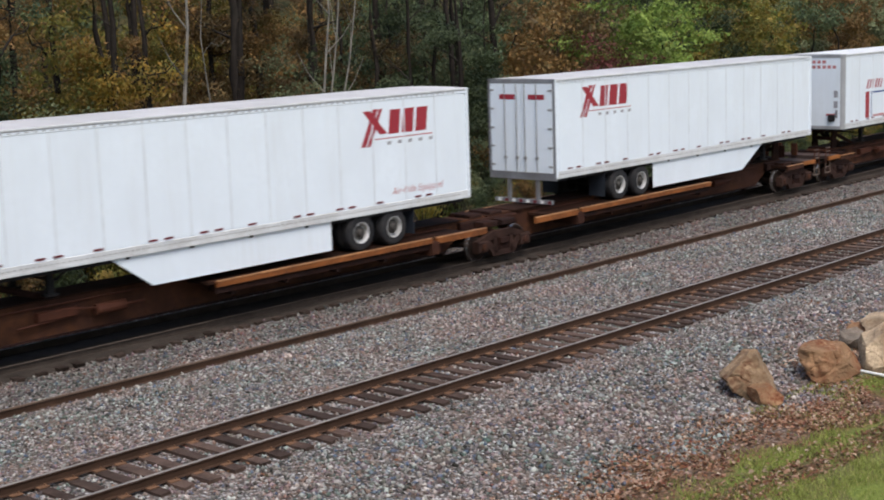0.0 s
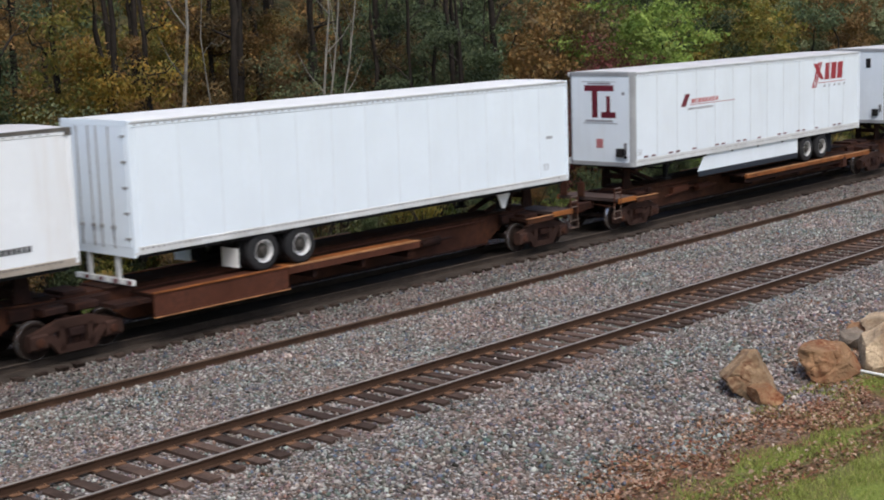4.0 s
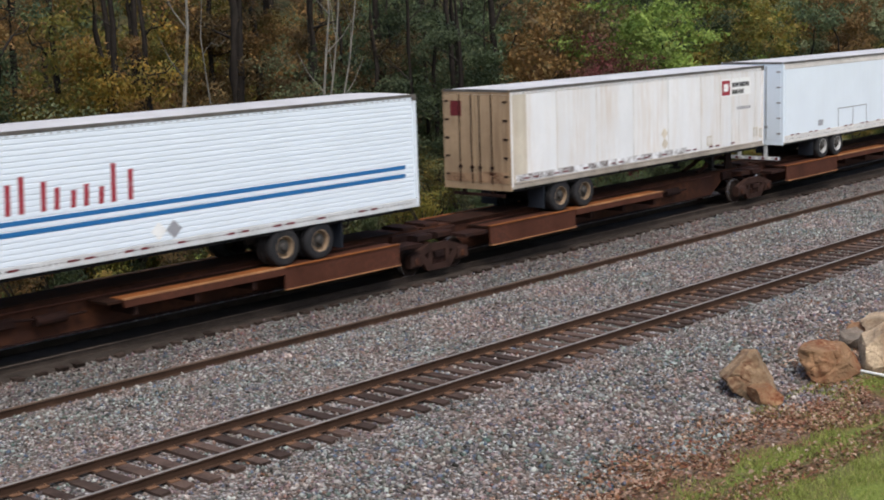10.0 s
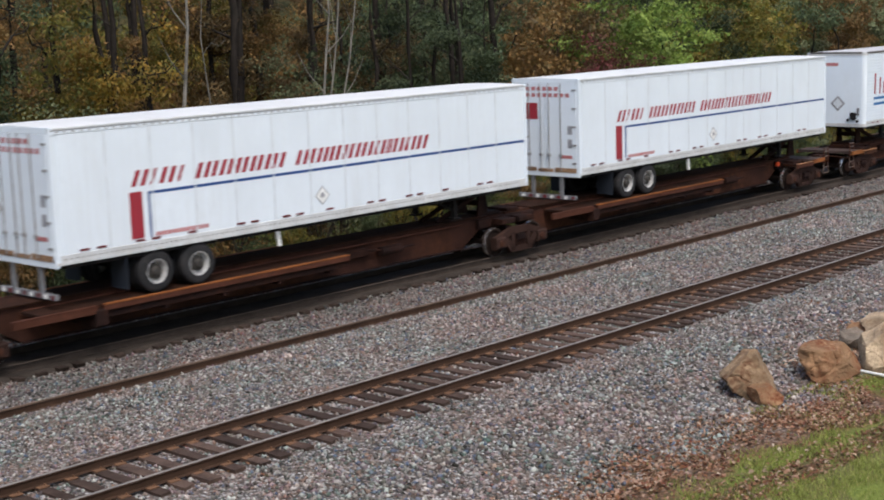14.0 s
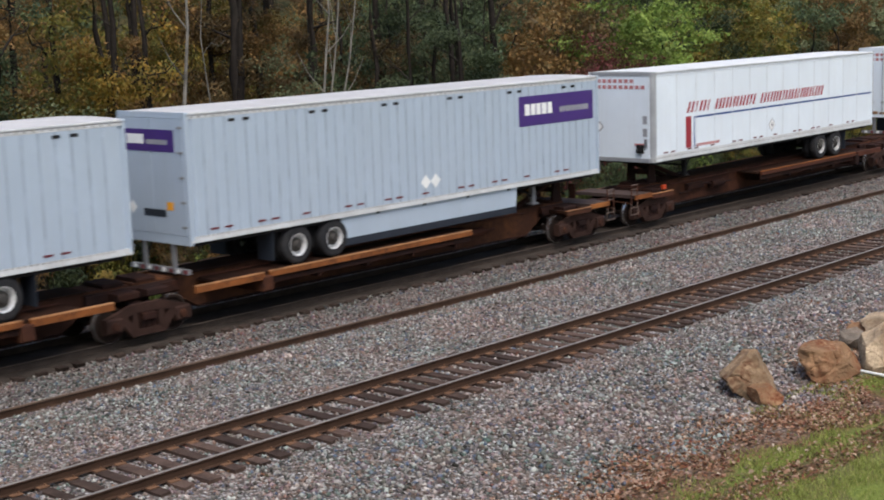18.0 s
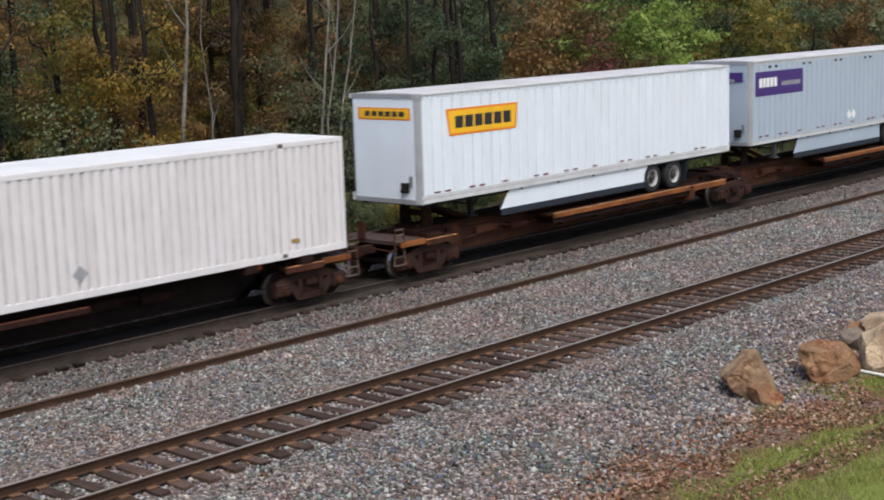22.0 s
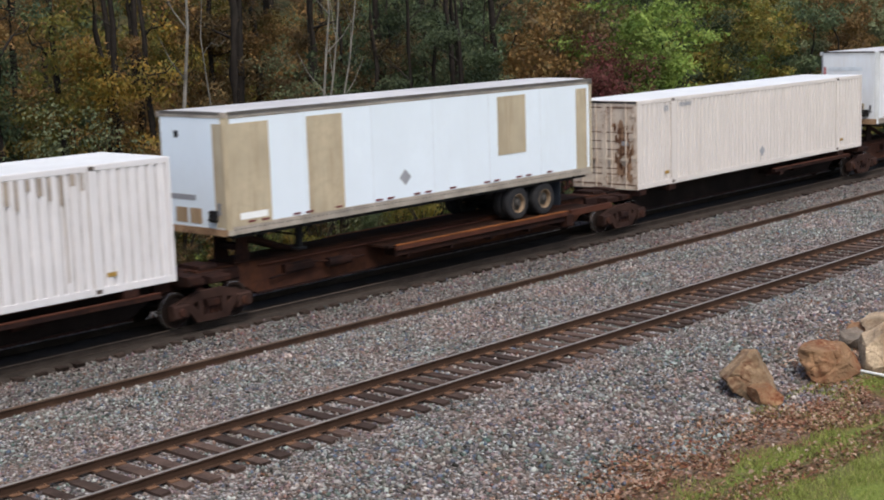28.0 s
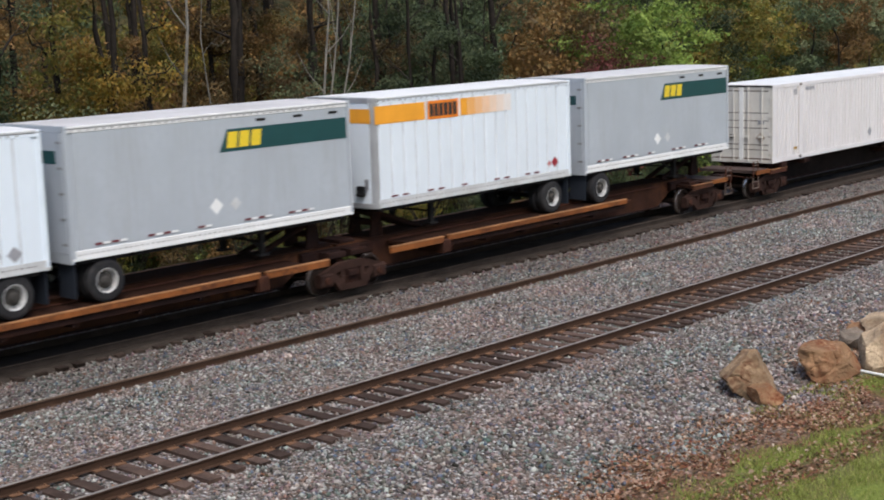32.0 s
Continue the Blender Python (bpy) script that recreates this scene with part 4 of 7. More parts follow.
def slant_mark(ob, x, y, z):
    """The red maker's mark: slanted shapes over a thin line and a row of grey bars."""
    for r in ([(0, 0), (0.17, 0), (0.66, 0.97), (0.49, 0.97)], [(0.22, 0), (0.34, 0), (0.83, 0.97), (0.71, 0.97)], [(0.10, 0.93), (0.38, 0.93), (0.98, 0.30), (0.70, 0.30)]):
        sign(ob, "red_mark", RED, [(x + a, z + b) for a, b in r], y)
        y -= 0.002
    y += 0.006
    blocks(ob, "red_mark", RED, x + 0.98, x + 2.55, z + 0.28, z + 0.92, [3, 3.2, 3.2], 0.09, y)
    sign(ob, "red_line", PALE_RED, rect(x + 0.5, x + 2.75, z + 0.16, z + 0.19), y)
    blocks(ob, "grey_bars", GREY_INK, x + 0.95, x + 2.75, z, z + 0.09, [1, -1.4, 1, -1.4, 1, -1.4, 1, -1.4, 1], 0.02, y)


def text_on(parent, words, size, x, z, y, mat, lean=0.0):
    cu = bpy.data.curves.new("lettering", "FONT")
    cu.body, cu.size, cu.shear = words, size, lean
    tmp = bpy.data.objects.new("lettering", cu)
    scene.collection.objects.link(tmp)
    me = bpy.data.meshes.new_from_object(tmp.evaluated_get(bpy.context.evaluated_depsgraph_get()))
    bpy.data.objects.remove(tmp)
    me.materials.clear()
    me.materials.append(mat)
    ob = part("lettering", me, None, parent)
    ob.matrix_local = Matrix.Translation((x, y - 0.004, z)) @ Matrix.Rotation(math.pi / 2, 4, "X")
    return ob


def diamond(ob, x, y, z, r=0.17, mat=PLACARD):
    return sign(ob, "placard", mat, [(x - r, z), (x, z - r), (x + r, z), (x, z + r)], y)


def end_diamond(ob, x, y, z, r, mat):
    s = Shape().add([(x, y - r, z), (x, y, z - r), (x, y + r, z), (x, y, z + r), (x - 0.004, y - r, z), (x - 0.004, y, z - r), (x - 0.004, y + r, z), (x - 0.004, y, z + r)],
                    [(0, 1, 2, 3), (4, 5, 6, 7), (0, 1, 5, 4), (1, 2, 6, 5), (2, 3, 7, 6), (3, 0, 4, 7)])
    part("placard", s, mat, ob)


def stripe_marks(ob, x, y, ln, zt, zb, end, notice=False):
    """Red slanted shapes, a blue line that steps down, a red bar."""
    blocks(ob, "red_mark", RED, x + 1.98, x + 11.8, 3.562, 3.923, [2, -.3, .5, -.5, 2, -.3, .5, -1.6, 2, 2, 2, 2, 2, 2, -1.4, 2, 2, 1.8, 2, 2, 2, 2, 1, 2, 2, 2], 0.16, y)
    sign(ob, "blue_line", BLUE, rect(x + 2.47, x + ln - 0.12, 3.353, 3.42), y)
    sign(ob, "blue_line", BLUE, rect(x + 2.47, x + 2.53, 2.375, 3.353), y)
    sign(ob, "red_bar", RED, rect(x + 1.96, x + 2.31, 2.375, 3.439), y)
    blocks(ob, "small_red_bars", PALE_RED, x + 2.62, x + 4.15, 2.375, 2.47, [1] * 14, 0.02, y)
    diamond(ob, x + 7.85, y, 2.708, 0.25, GREY_INK)
    diamond(ob, x + 7.85, y - 0.004, 2.708, 0.21)
    diamond(ob, x + 7.85, y - 0.008, 2.708, 0.09, GREY_INK)
    xe = x - (0.014 if end == "nose" else 0.037)
    for z, n in ((zt - 0.62, 7), (zt - 0.82, 9)):
        for j in range(n):
            end_mark(ob, "red_mark", PALE_RED, xe, 0.95 - j * 0.22 - 0.15, 0.95 - j * 0.22, z, z + 0.12)
    end_diamond(ob, xe, 0.88, zb + 1.05, 0.19, GREY_INK)
    end_diamond(ob, xe - 0.005, 0.88, zb + 1.05, 0.13, PLACARD)
    for k in range(2):
        end_mark(ob, "grey_plate", GREY_INK, xe, -1.05, -0.88, zb + 0.75 + 0.42 * k, zb + 1.02 + 0.42 * k)
    end_mark(ob, "small_red_bars", PALE_RED, xe, -1.05, -0.55, zb + 0.42, zb + 0.52)
    if notice:
        end_mark(ob, "red_notice", RED, xe, 0.28, 0.80, 3.781, 4.294)


def rail_ribs(ob, x, ln, zb):
    """Slanting ridges along a deep bottom rail."""
    s = Shape()
    for k in range(int(ln / 0.19)):
        q = x + 0.12 + 0.19 * k
        s.plate([(q, zb + 0.035), (q + 0.05, zb + 0.035), (q + 0.12, zb + 0.20), (q + 0.07, zb + 0.20)], -HALF - 0.020, -HALF - 0.012)
    part("rail_ridging", s, GROOVE, ob)["kind"] = "stuff"


def fleet():
    # 1, 10, 11, 12: white with red and blue marks
    for left, right, nose in ((225.58, 241.73, "L"), (57.21, 73.36, "R"), (38.47, 54.62, "R"), (18.12, 34.27, "L")):
        ob, x, y = trailer(left, right, "white box trailer with red slanted marks and a blue stripe", nose, zb=2.082, zt=5.05, roof=ROOF_WHITE, doors=WHITE if nose == "R" else None, axles=(2.62, 3.84) if nose == "R" else (3.07, 4.35))
        if nose == "R":
            part("document_tube", Shape().bar((x + 6.4, -1.15, 1.98), (x + 6.46, -1.15, 1.60), 0.06, 10), PLACARD, ob, "white hanging tube")
            for y0, y1, zz in ((-1.2, -0.35, 2.28), (-0.30, 0.30, 2.24), (0.36, 1.2, 2.27)):
                end_mark(ob, "rusty_foot", RUST_WASH, x - 0.037, y0, y1, 2.14, zz)
        stripe_marks(ob, x, y, right - left, 5.30, 2.16, "nose" if nose == "L" else "door", nose == "R" and left > 55)
    # 2, 3, 4: white leasing trailers
    ob, x, y = trailer(206.69, 222.84, "white leasing trailer with a red mark, doors closed", "R", axles=(3.39, 4.62), zb=2.101, zt=5.11, skirt=(5.35, 12.6, 1.5, False))
    slant_mark(ob, x + 1.26, y, 3.857)
    for y0 in (0.22, -0.92):
        end_mark(ob, "red_mark", RED, x - 0.037, y0, y0 + 0.62, 4.484, 4.636)
    ob, x, y = trailer(186.55, 202.7, "white leasing trailer with a red slanted mark and angled skirt", "L", zb=2.025, zt=5.11, skirt=(3.95, 10.75, 1.15, False), axles=(3.10, 4.34), roof=ROOF)
    slant_mark(ob, x + 11.9, y, 3.781)
    text_on(ob, "Air-Ride Equipped", 0.27, x + 12.99, 2.432, y, PALE_RED, 0.25)
    part("nose_window", Shape().box(x - 0.03, x - 0.012, -0.55, -0.35, 4.322, 4.702), UNDER, ob)
    ob, x, y = trailer(167.8, 183.94, "white leasing trailer with red marks and a black-edged skirt", "L", axles=(3.11, 4.32), zb=2.063, zt=5.11, skirt=(4.45, 11.1, -0.45, True))
    slant_mark(ob, x + 12.1, y, 3.857)
    sign(ob, "maroon_mark", MAROON, [(x + 2.84, 3.781), (x + 3.14, 3.781), (x + 3.42, 4.199), (x + 3.12, 4.199)], y)
    blocks(ob, "red_bars", PALE_RED, x + 3.46, x + 5.23, 3.867, 4.019, [1] * 8, 0.03, y)
    sign(ob, "red_line", RED, rect(x + 3.41, x + 6.37, 3.809, 3.829), y)
    text_on(ob, "53", 0.26, x + 0.22, 2.394, y, GREY_INK)
    blocks(ob, "grey_bars", GREY_INK, x + 3.26, x + 4.89, 3.648, 3.724, [1] * 14, 0.02, y)
    for y0, y1, z0, z1 in ((-0.62, 0.72, 4.78, 4.80), (-0.70, 0.68, 3.42, 3.44), (-0.50, 0.58, 3.47, 3.54), (-0.42, 0.48, 4.70, 4.76)):
        end_mark(ob, "grey_line", GREY_INK, x - 0.014, y0, y1, z0, z1)
    end_mark(ob, "red_patch", PALE_RED, x - 0.014, -0.10, 0.16, 2.62, 2.92)
    end_mark(ob, "grey_plate", GREY_INK, x - 0.014, -0.98, -0.86, 4.36, 4.46)
    for y0, z0 in ((-1.02, 2.36), (-0.98, 2.58), (-1.0, 2.48)):
        part("hose_coupling", Shape().bar((x - 0.02, y0, z0), (x - 0.12, y0 - 0.02, z0 - 0.03), 0.04, 10), UNDER, ob)
    end_mark(ob, "maroon_bar", MAROON, x - 0.014, -0.55, 0.62, 4.484, 4.674)
    end_mark(ob, "maroon_bar", MAROON, x - 0.014, 0.10, 0.32, 3.61, 4.484)
    end_mark(ob, "maroon_bar", MAROON, x - 0.014, -0.62, -0.05, 3.61, 3.8)
    end_mark(ob, "maroon_bar", MAROON, x - 0.014, -0.40, -0.25, 3.61, 4.322)
    # 5 to 8
    ob, x, y = trailer(148.15, 164.29, "plain clean white box trailer with chrome rims", "R", zb=2.025, zt=5.05, skin=WHITE_CLEAN, roof=ROOF_WHITE, tape=False, doors=WHITE_CLEAN, axles=(3.82, 5.07), rim="bright", flap_mat=PLACARD, foot=0.16)
    text_on(ob, "53", 0.26, x + 14.91, 2.422, y, GREY_INK)
    part("gear_guard", Shape().plate([(5.05, 1.995), (5.80, 1.995), (5.48, 1.425), (5.36, 1.425)], -0.90, -0.86), PLACARD, ob, "white triangular landing gear guard")
    blocks(ob, "grey_bars", GREY_INK, x + 15.06, x + 15.36, 3.344, 3.42, [1] * 4, 0, y)
    ob, x, y = trailer(132.06, 146.69, "grimy cream box trailer with rust-streaked doors", "R", zb=2.044, zt=5.03, edge=DARK_EDGE, skin=CREAM, doors=DOOR_DIRTY, rim="rust", step=2.4, axles=(2.91, 4.15), tape=False, foot=0.15)
    end_mark(ob, "orange_patch", AMBER, x - 0.037, -0.55, -0.2, 2.85, 3.087)
    for y0, y1, zz in ((-1.2, -0.7, 2.49), (-0.66, -0.2, 2.38), (-0.12, 0.55, 2.53), (0.66, 1.2, 2.42)):
        end_mark(ob, "rusty_foot", RUST_FOOT, x - 0.037, y0, y1, 2.13, zz + 0.06)
    part("document_tube", Shape().bar((-1.62, -1.2, 1.9), (-1.56, -1.2, 1.501), 0.07, 10), PLACARD, ob, "white hanging tube")
    for q in (3.2, 3.72):
        diamond(ob, x + q, y, 2.688, 0.2, RUST_WASH_PALE)
    blocks(ob, "black_bars", BLACK, x + 12.49, x + 13.48, 2.47, 2.603, [1] * 8, 0, y)
    ob, x, y = trailer(113.08, 129.23, "plain white box trailer with a small outlined side hatch", "R", zb=1.949, zt=4.955, edge=DARK_EDGE, skin=WHITE_CLEAN, doors=WHITE_CLEAN, step=16, tape=True, axles=(3.28, 4.50), top=PALE_RAIL, band=0.20, foot=0.25)
    rail_ribs(ob, x, 16.15, 1.949)
    part("hatch_outline", Shape().plate(rect(x + 4.49, x + 7.01, 2.916, 2.945), y - 0.006, y).plate(rect(x + 4.49, x + 4.52, 2.232, 2.926), y - 0.006, y).plate(rect(x + 5.78, x + 5.81, 2.232, 2.926), y - 0.006, y).plate(rect(x + 6.98, x + 7.01, 2.232, 2.926), y - 0.006, y), ALU_DARK, ob)
    blocks(ob, "grey_bars", GREY_INK, x + 2.81, x + 3.21, 2.375, 2.603, [1, 1, 1], 0, y)
    blocks(ob, "grey_bars", GREY_INK, x + 12.05, x + 12.35, 2.337, 2.527, [1, 1], 0, y)
    ob, x, y = trailer(96.98, 111.61, "weathered cream box trailer with brown rusted rear doors", "R", zb=2.025, zt=4.915, edge=DARK_EDGE, skin=CREAM_STAINED, doors=DOOR_BROWN, rim="rust", axles=(2.4, 3.64), tape=True, step=2.05, foot=0.16)
    for q, z0 in ((10.80, 2.36), (13.95, 2.42), (14.36, 2.36)):
        sign(ob, "worn_plate", SEAM_RUST, rect(x + q, x + q + 0.24, z0, z0 + 0.25), y, 0.006)
        sign(ob, "plate_border", RUST_WASH_PALE, rect(x + q - 0.04, x + q + 0.28, z0 - 0.04, z0 + 0.29), y, 0.003)
    for q, z0 in ((8.1, 2.98), (8.12, 2.62)):
        diamond(ob, x + q, y, z0, 0.19, RUST_WASH_PALE)
    sign(ob, "white_patch", PLACARD, rect(x + 11.70, x + 13.72, 3.95, 4.56), y, 0.002, "cleaner white patch behind the mark")
    for q, w in ((11.62, 0.05), (14.02, 0.06), (12.9, 0.03)):
        sign(ob, "rust_streak", SEAM_RUST, rect(x + q, x + q + w, 2.3, 4.7), y - 0.007, 0.003)
    part("peeled_strip", Shape().box(x + 0.2, x + 9.48, y - 0.006, y, 2.20, 2.40), PEELED, ob, "peeling white strip along the foot of the wall")
    sign(ob, "tan_panel", RUST_WASH_PALE, rect(x + 0.08, x + 0.75, 2.185, 4.75), y, 0.003)
    end_mark(ob, "rusty_foot", RUST_WASH, x - 0.038, -1.2, -0.05, 2.166, 2.489)
    end_mark(ob, "rusty_foot", RUST_WASH, x - 0.038, 0.05, 1.2, 2.166, 2.422)
    sign(ob, "red_square", RED, rect(x + 11.75, x + 12.29, 3.99, 4.503), y)
    sign(ob, "white_ring", PLACARD, rect(x + 11.87, x + 12.17, 4.123, 4.389), y - 0.004)
    blocks(ob, "black_bars", BLACK, x + 12.4, x + 13.63, 4.246, 4.408, [1] * 9, 0, y)
    blocks(ob, "black_bars", BLACK, x + 12.4, x + 13.24, 3.999, 4.161, [1] * 6, 0, y)
    blocks(ob, "grey_bars", GREY_INK, x + 12.77, x + 13.71, 3.439, 3.543, [1] * 8, 0, y)
    end_mark(ob, "red_square", REFLECT_RED, x - 0.037, 0.55, 0.98, 4.132, 4.579)
    # 9: horizontally ribbed refrigerated trailer
    ob, x, y = trailer(76.83, 92.98, "white ribbed trailer with red angular shapes and two blue stripes", "L", zb=2.025, zt=5.05, edge=DARK_EDGE, skin=WHITE_CLEAN, wall="slats", rim="rust", axles=(3.67, 4.87), post=WHITE)
    for k in range(2):
        sign(ob, "blue_stripe", STRIPE, rect(x + 0.78, x + 15.66, 3.068 - 0.23 * k, 3.173 - 0.23 * k), y)
    q = x + 0.75
    for w, hh in ((0.80, 0.85), (0.74, 0.48), (0.70, 0.48), (0.86, 0.82), (0.86, 0.80), (0.74, 0.48), (0.72, 0.48), (0.78, 0.86)):
        m = Shape().plate(rect(q + 0.06, q + 0.19, 3.287, 3.287 + hh, 0.04), y - 0.004, y).plate(rect(q + w - 0.27, q + w - 0.14, 3.287, 3.287 + hh * 0.8, 0.04), y - 0.004, y)
        part("red_mark", m, RED, ob)
        q += w
    diamond(ob, x + 7.46, y, 2.47, 0.22)
    diamond(ob, x + 7.89, y, 2.47, 0.22, GREY_INK)
    end_mark(ob, "red_mark", PALE_RED, x - 0.014, -0.1, 1.05, 4.484, 4.617)
    end_diamond(ob, x - 0.014, -0.10, 2.95, 0.32, GREY_INK)
    end_diamond(ob, x - 0.019, -0.10, 2.95, 0.22, SEAM)
    for y0, z0 in ((-0.55, 2.30), (-0.80, 2.34), (-0.98, 2.26)):
        part("hose_coupling", Shape().bar((x - 0.01, y0, z0), (x - 0.11, y0 - 0.02, z0 - 0.04), 0.05, 10), UNDER, ob)
    end_mark(ob, "dark_plate", ALU_DARK, x - 0.014, 0.86, 1.02, 2.36, 2.62)
    # 13, 14: grey with a purple panel
    for left, right, nose, sk in ((-1.11, 15.04, "R", (4.9, 12.1, 0.05, True)), (-18.91, -2.76, "L", (3.75, 10.75, -0.4, True))):
        ob, x, y = trailer(left, right, "pale grey ribbed trailer with a purple panel and side skirt", nose, zb=2.072, zt=5.11, skin=GREY, wall="ribs", step=0.40 if nose == "L" else 0.33, skirt=sk, doors=GREY if nose == "R" else None, axles=(3.29, 4.6) if nose == "L" else (3.36, 4.62), roof=ROOF, rail=ALU, tape=True, rim="bright", foot=0.13)
        p0 = (x + 0.3, x + 3.9) if nose == "L" else (x + 12.2, x + 15.85)
        sign(ob, "purple_panel", PURPLE, rect(p0[0], p0[1], 3.8, 4.683), y, 0.006)
        blocks(ob, "white_mark", PLACARD, p0[0] + 0.25, p0[0] + 1.6, 4.114, 4.446, [1.1, 1, 1, 1.1, 1], 0, y - 0.006)
        blocks(ob, "lilac_bars", GREY_INK, p0[0] + 1.95, p0[0] + 3.4, 4.114, 4.275, [1] * 10, 0, y - 0.006)
        if nose == "R":
            end_mark(ob, "dark_plate", SKIRT_BLACK, x - 0.037, -0.45, 0.40, 2.62, 2.80)
            end_mark(ob, "amber_patch", AMBER, x - 0.037, -0.75, -0.5, 2.803, 2.992)
            end_diamond(ob, x - 0.037, 0.85, 2.803, 0.17, PLACARD)
        end_mark(ob, "white_mark", PLACARD, x - 0.046, 0.25, 0.90, 4.35, 4.58)
        end_mark(ob, "lilac_bar", GREY_INK, x - 0.046, -0.65, 0.15, 4.35, 4.46)
        end_mark(ob, "purple_panel", PURPLE, x - 0.04, -1.0 if nose == "L" else -0.9, 1.0 if nose == "L" else 1.05, 4.351 if nose == "L" else 4.18, 4.702)
        for q in (8.1, 8.5) if nose == "R" else (7.8, 8.2):
            diamond(ob, x + q, y, 2.631, 0.2)
        for q in range(6):
            for o in (1.28, 1.73):
                part("roof_vent", Shape().box(x + o + q * 2.6, x + o + 0.2 + q * 2.6, y - 0.006, y, 4.807, 4.883), UNDER, ob)
    # 15: white ribbed with an orange panel
    ob, x, y = trailer(-36.58, -20.43, "white ribbed trailer with orange panels and a black-edged skirt", "L", axles=(3.49, 4.78), zb=2.044, zt=5.05, wall="ribs", step=0.41, skirt=(3.95, 11.1, -0.45, True), roof=ROOF)
    sign(ob, "orange_panel", ORANGE, [(x + 1.26, 3.8), (x + 4.2, 3.8), (x + 4.31, 4.55), (x + 1.14, 4.55)], y, 0.006)
    sign(ob, "golden_panel", SUNNY, [(x + 1.33, 3.86), (x + 4.13, 3.86), (x + 4.23, 4.49), (x + 1.22, 4.49)], y - 0.006, 0.003)
    blocks(ob, "black_mark", BLACK, x + 1.48, x + 4.0, 4.00, 4.34, [1] * 6, 0, y - 0.009)
    end_mark(ob, "orange_panel", ORANGE, x - 0.016, -1.05, 0.95, 4.322, 4.655)
    end_mark(ob, "golden_panel", SUNNY, x - 0.021, -0.98, 0.88, 4.36, 4.62)
    for k in range(6):
        end_mark(ob, "black_mark", BLACK, x - 0.026, -0.82 + 0.26 * k, -0.63 + 0.26 * k, 4.42, 4.56)
    # 17, 19: old trailers
    ob, x, y = trailer(-73.8, -59.17, "old off-white trailer with rusty streaks, nose facing back", "L", zb=2.063, zt=5.03, edge=DARK_EDGE, skin=CREAM, rim="rust", axles=(2.70, 3.92), step=2.4, doors=CREAM)
    blocks(ob, "grey_bars", GREY_INK, x + 1.4, x + 2.37, 2.527, 2.66, [1] * 7, 0, y)
    end_mark(ob, "rusty_foot", RUST_WASH, x - 0.026, -1.27, 1.27, 2.014, 2.242)
    for y0, z0 in ((0.12, 2.30), (-0.72, 2.30)):
        end_mark(ob, "brown_frame", TAN, x - 0.014, y0, y0 + 0.42, z0, z0 + 0.58)
        end_mark(ob, "dark_socket", UNDER, x - 0.019, y0 + 0.07, y0 + 0.35, z0 + 0.08, z0 + 0.50)
    end_mark(ob, "faded_blue_bar", SEAM, x - 0.014, -0.6, 0.9, 4.228, 4.389)
    end_mark(ob, "faded_blue_bar", SEAM, x - 0.014, 0.0, 0.9, 3.99, 4.104)
    end_mark(ob, "red_mark", PALE_RED, x - 0.014, 1.02, 1.12, 3.943, 4.389)
    sign(ob, "red_square", PALE_RED, rect(x + 3.01, x + 3.21, 2.565, 2.831), y)
    end_mark(ob, "grey_bars", GREY_INK, x - 0.014, -0.2, 0.75, 3.325, 3.496)
    ob, x, y = trailer(-108.55, -93.92, "patched white trailer with yellowed tan side panels", "L", zb=2.101, zt=5.03, edge=DARK_EDGE, skin=WHITE_CLEAN, rim="rust", axles=(2.38, 3.64), step=2.4, tape=True, top=GRIMY_RAIL, rail=GRIMY_RAIL, post=TAN)
    for a, b, c in ((0.06, 1.37, 2.27), (2.63, 3.87, 2.28), (10.08, 11.36, 3.06), (13.83, 14.37, 2.28)):
        sign(ob, "tan_panel", TAN, rect(x + a, x + b, c, 4.75), y - 0.007, 0.004, "bare yellowed panel")
    diamond(ob, x + 6.16, y, 2.85, 0.22, GREY_INK)
    end_mark(ob, "rusty_foot", RUST_WASH, x - 0.026, -1.27, 1.27, 2.052, 2.223)
    for y0 in (0.25, -0.30):
        end_mark(ob, "brown_hatch", DOOR_BROWN, x - 0.014, y0, y0 + 0.45, 2.299, 2.679)
    end_mark(ob, "grey_bar", GREY_INK, x - 0.014, -0.1, 0.85, 2.869, 3.002)
    end_mark(ob, "dark_vent", UNDER, x - 0.014, 0.45, 0.62, 4.389, 4.56)
    end_mark(ob, "tan_panel", TAN, x - 0.014, -1.24, -0.85, 2.242, 4.75)
    sign(ob, "white_plate", PLACARD, rect(x + 0.35, x + 1.23, 2.422, 2.584), y - 0.012)
    # 21 to 24: short trailers
    for left, right, nose in ((-138.03, -129.5, "R"), (-156.7, -148.17, "R")):
        ob, x, y = trailer(left, right, "short grey trailer with a dark green band", nose, zb=2.12, zt=5.05, skin=GREY_DULL, step=9, doors=GREY_DULL, axles=(0.88,), roof=ROOF, bumper=False, group="short trailers on the train", rail=ROOF_WHITE)
        sign(ob, "green_band", GREEN, [(x + 4.23, 4.094), (x + 8.4, 4.094), (x + 8.4, 4.627), (x + 4.49, 4.627)], y, 0.005)
        blocks(ob, "yellow_mark", GOLD, x + 4.42, x + 5.53, 4.18, 4.56, [1, 1, 1], 0.06, y - 0.005)
        end_mark(ob, "green_band", GREEN, x - 0.037, -1.0, 1.0, 4.228, 4.513)
        end_mark(ob, "yellow_mark", GOLD, x - 0.042, 0.1, 0.6, 4.275, 4.465)
        diamond(ob, x + 4.05, y, 2.841, 0.2)
        diamond(ob, x + 4.64, y, 2.841, 0.17, ALU)
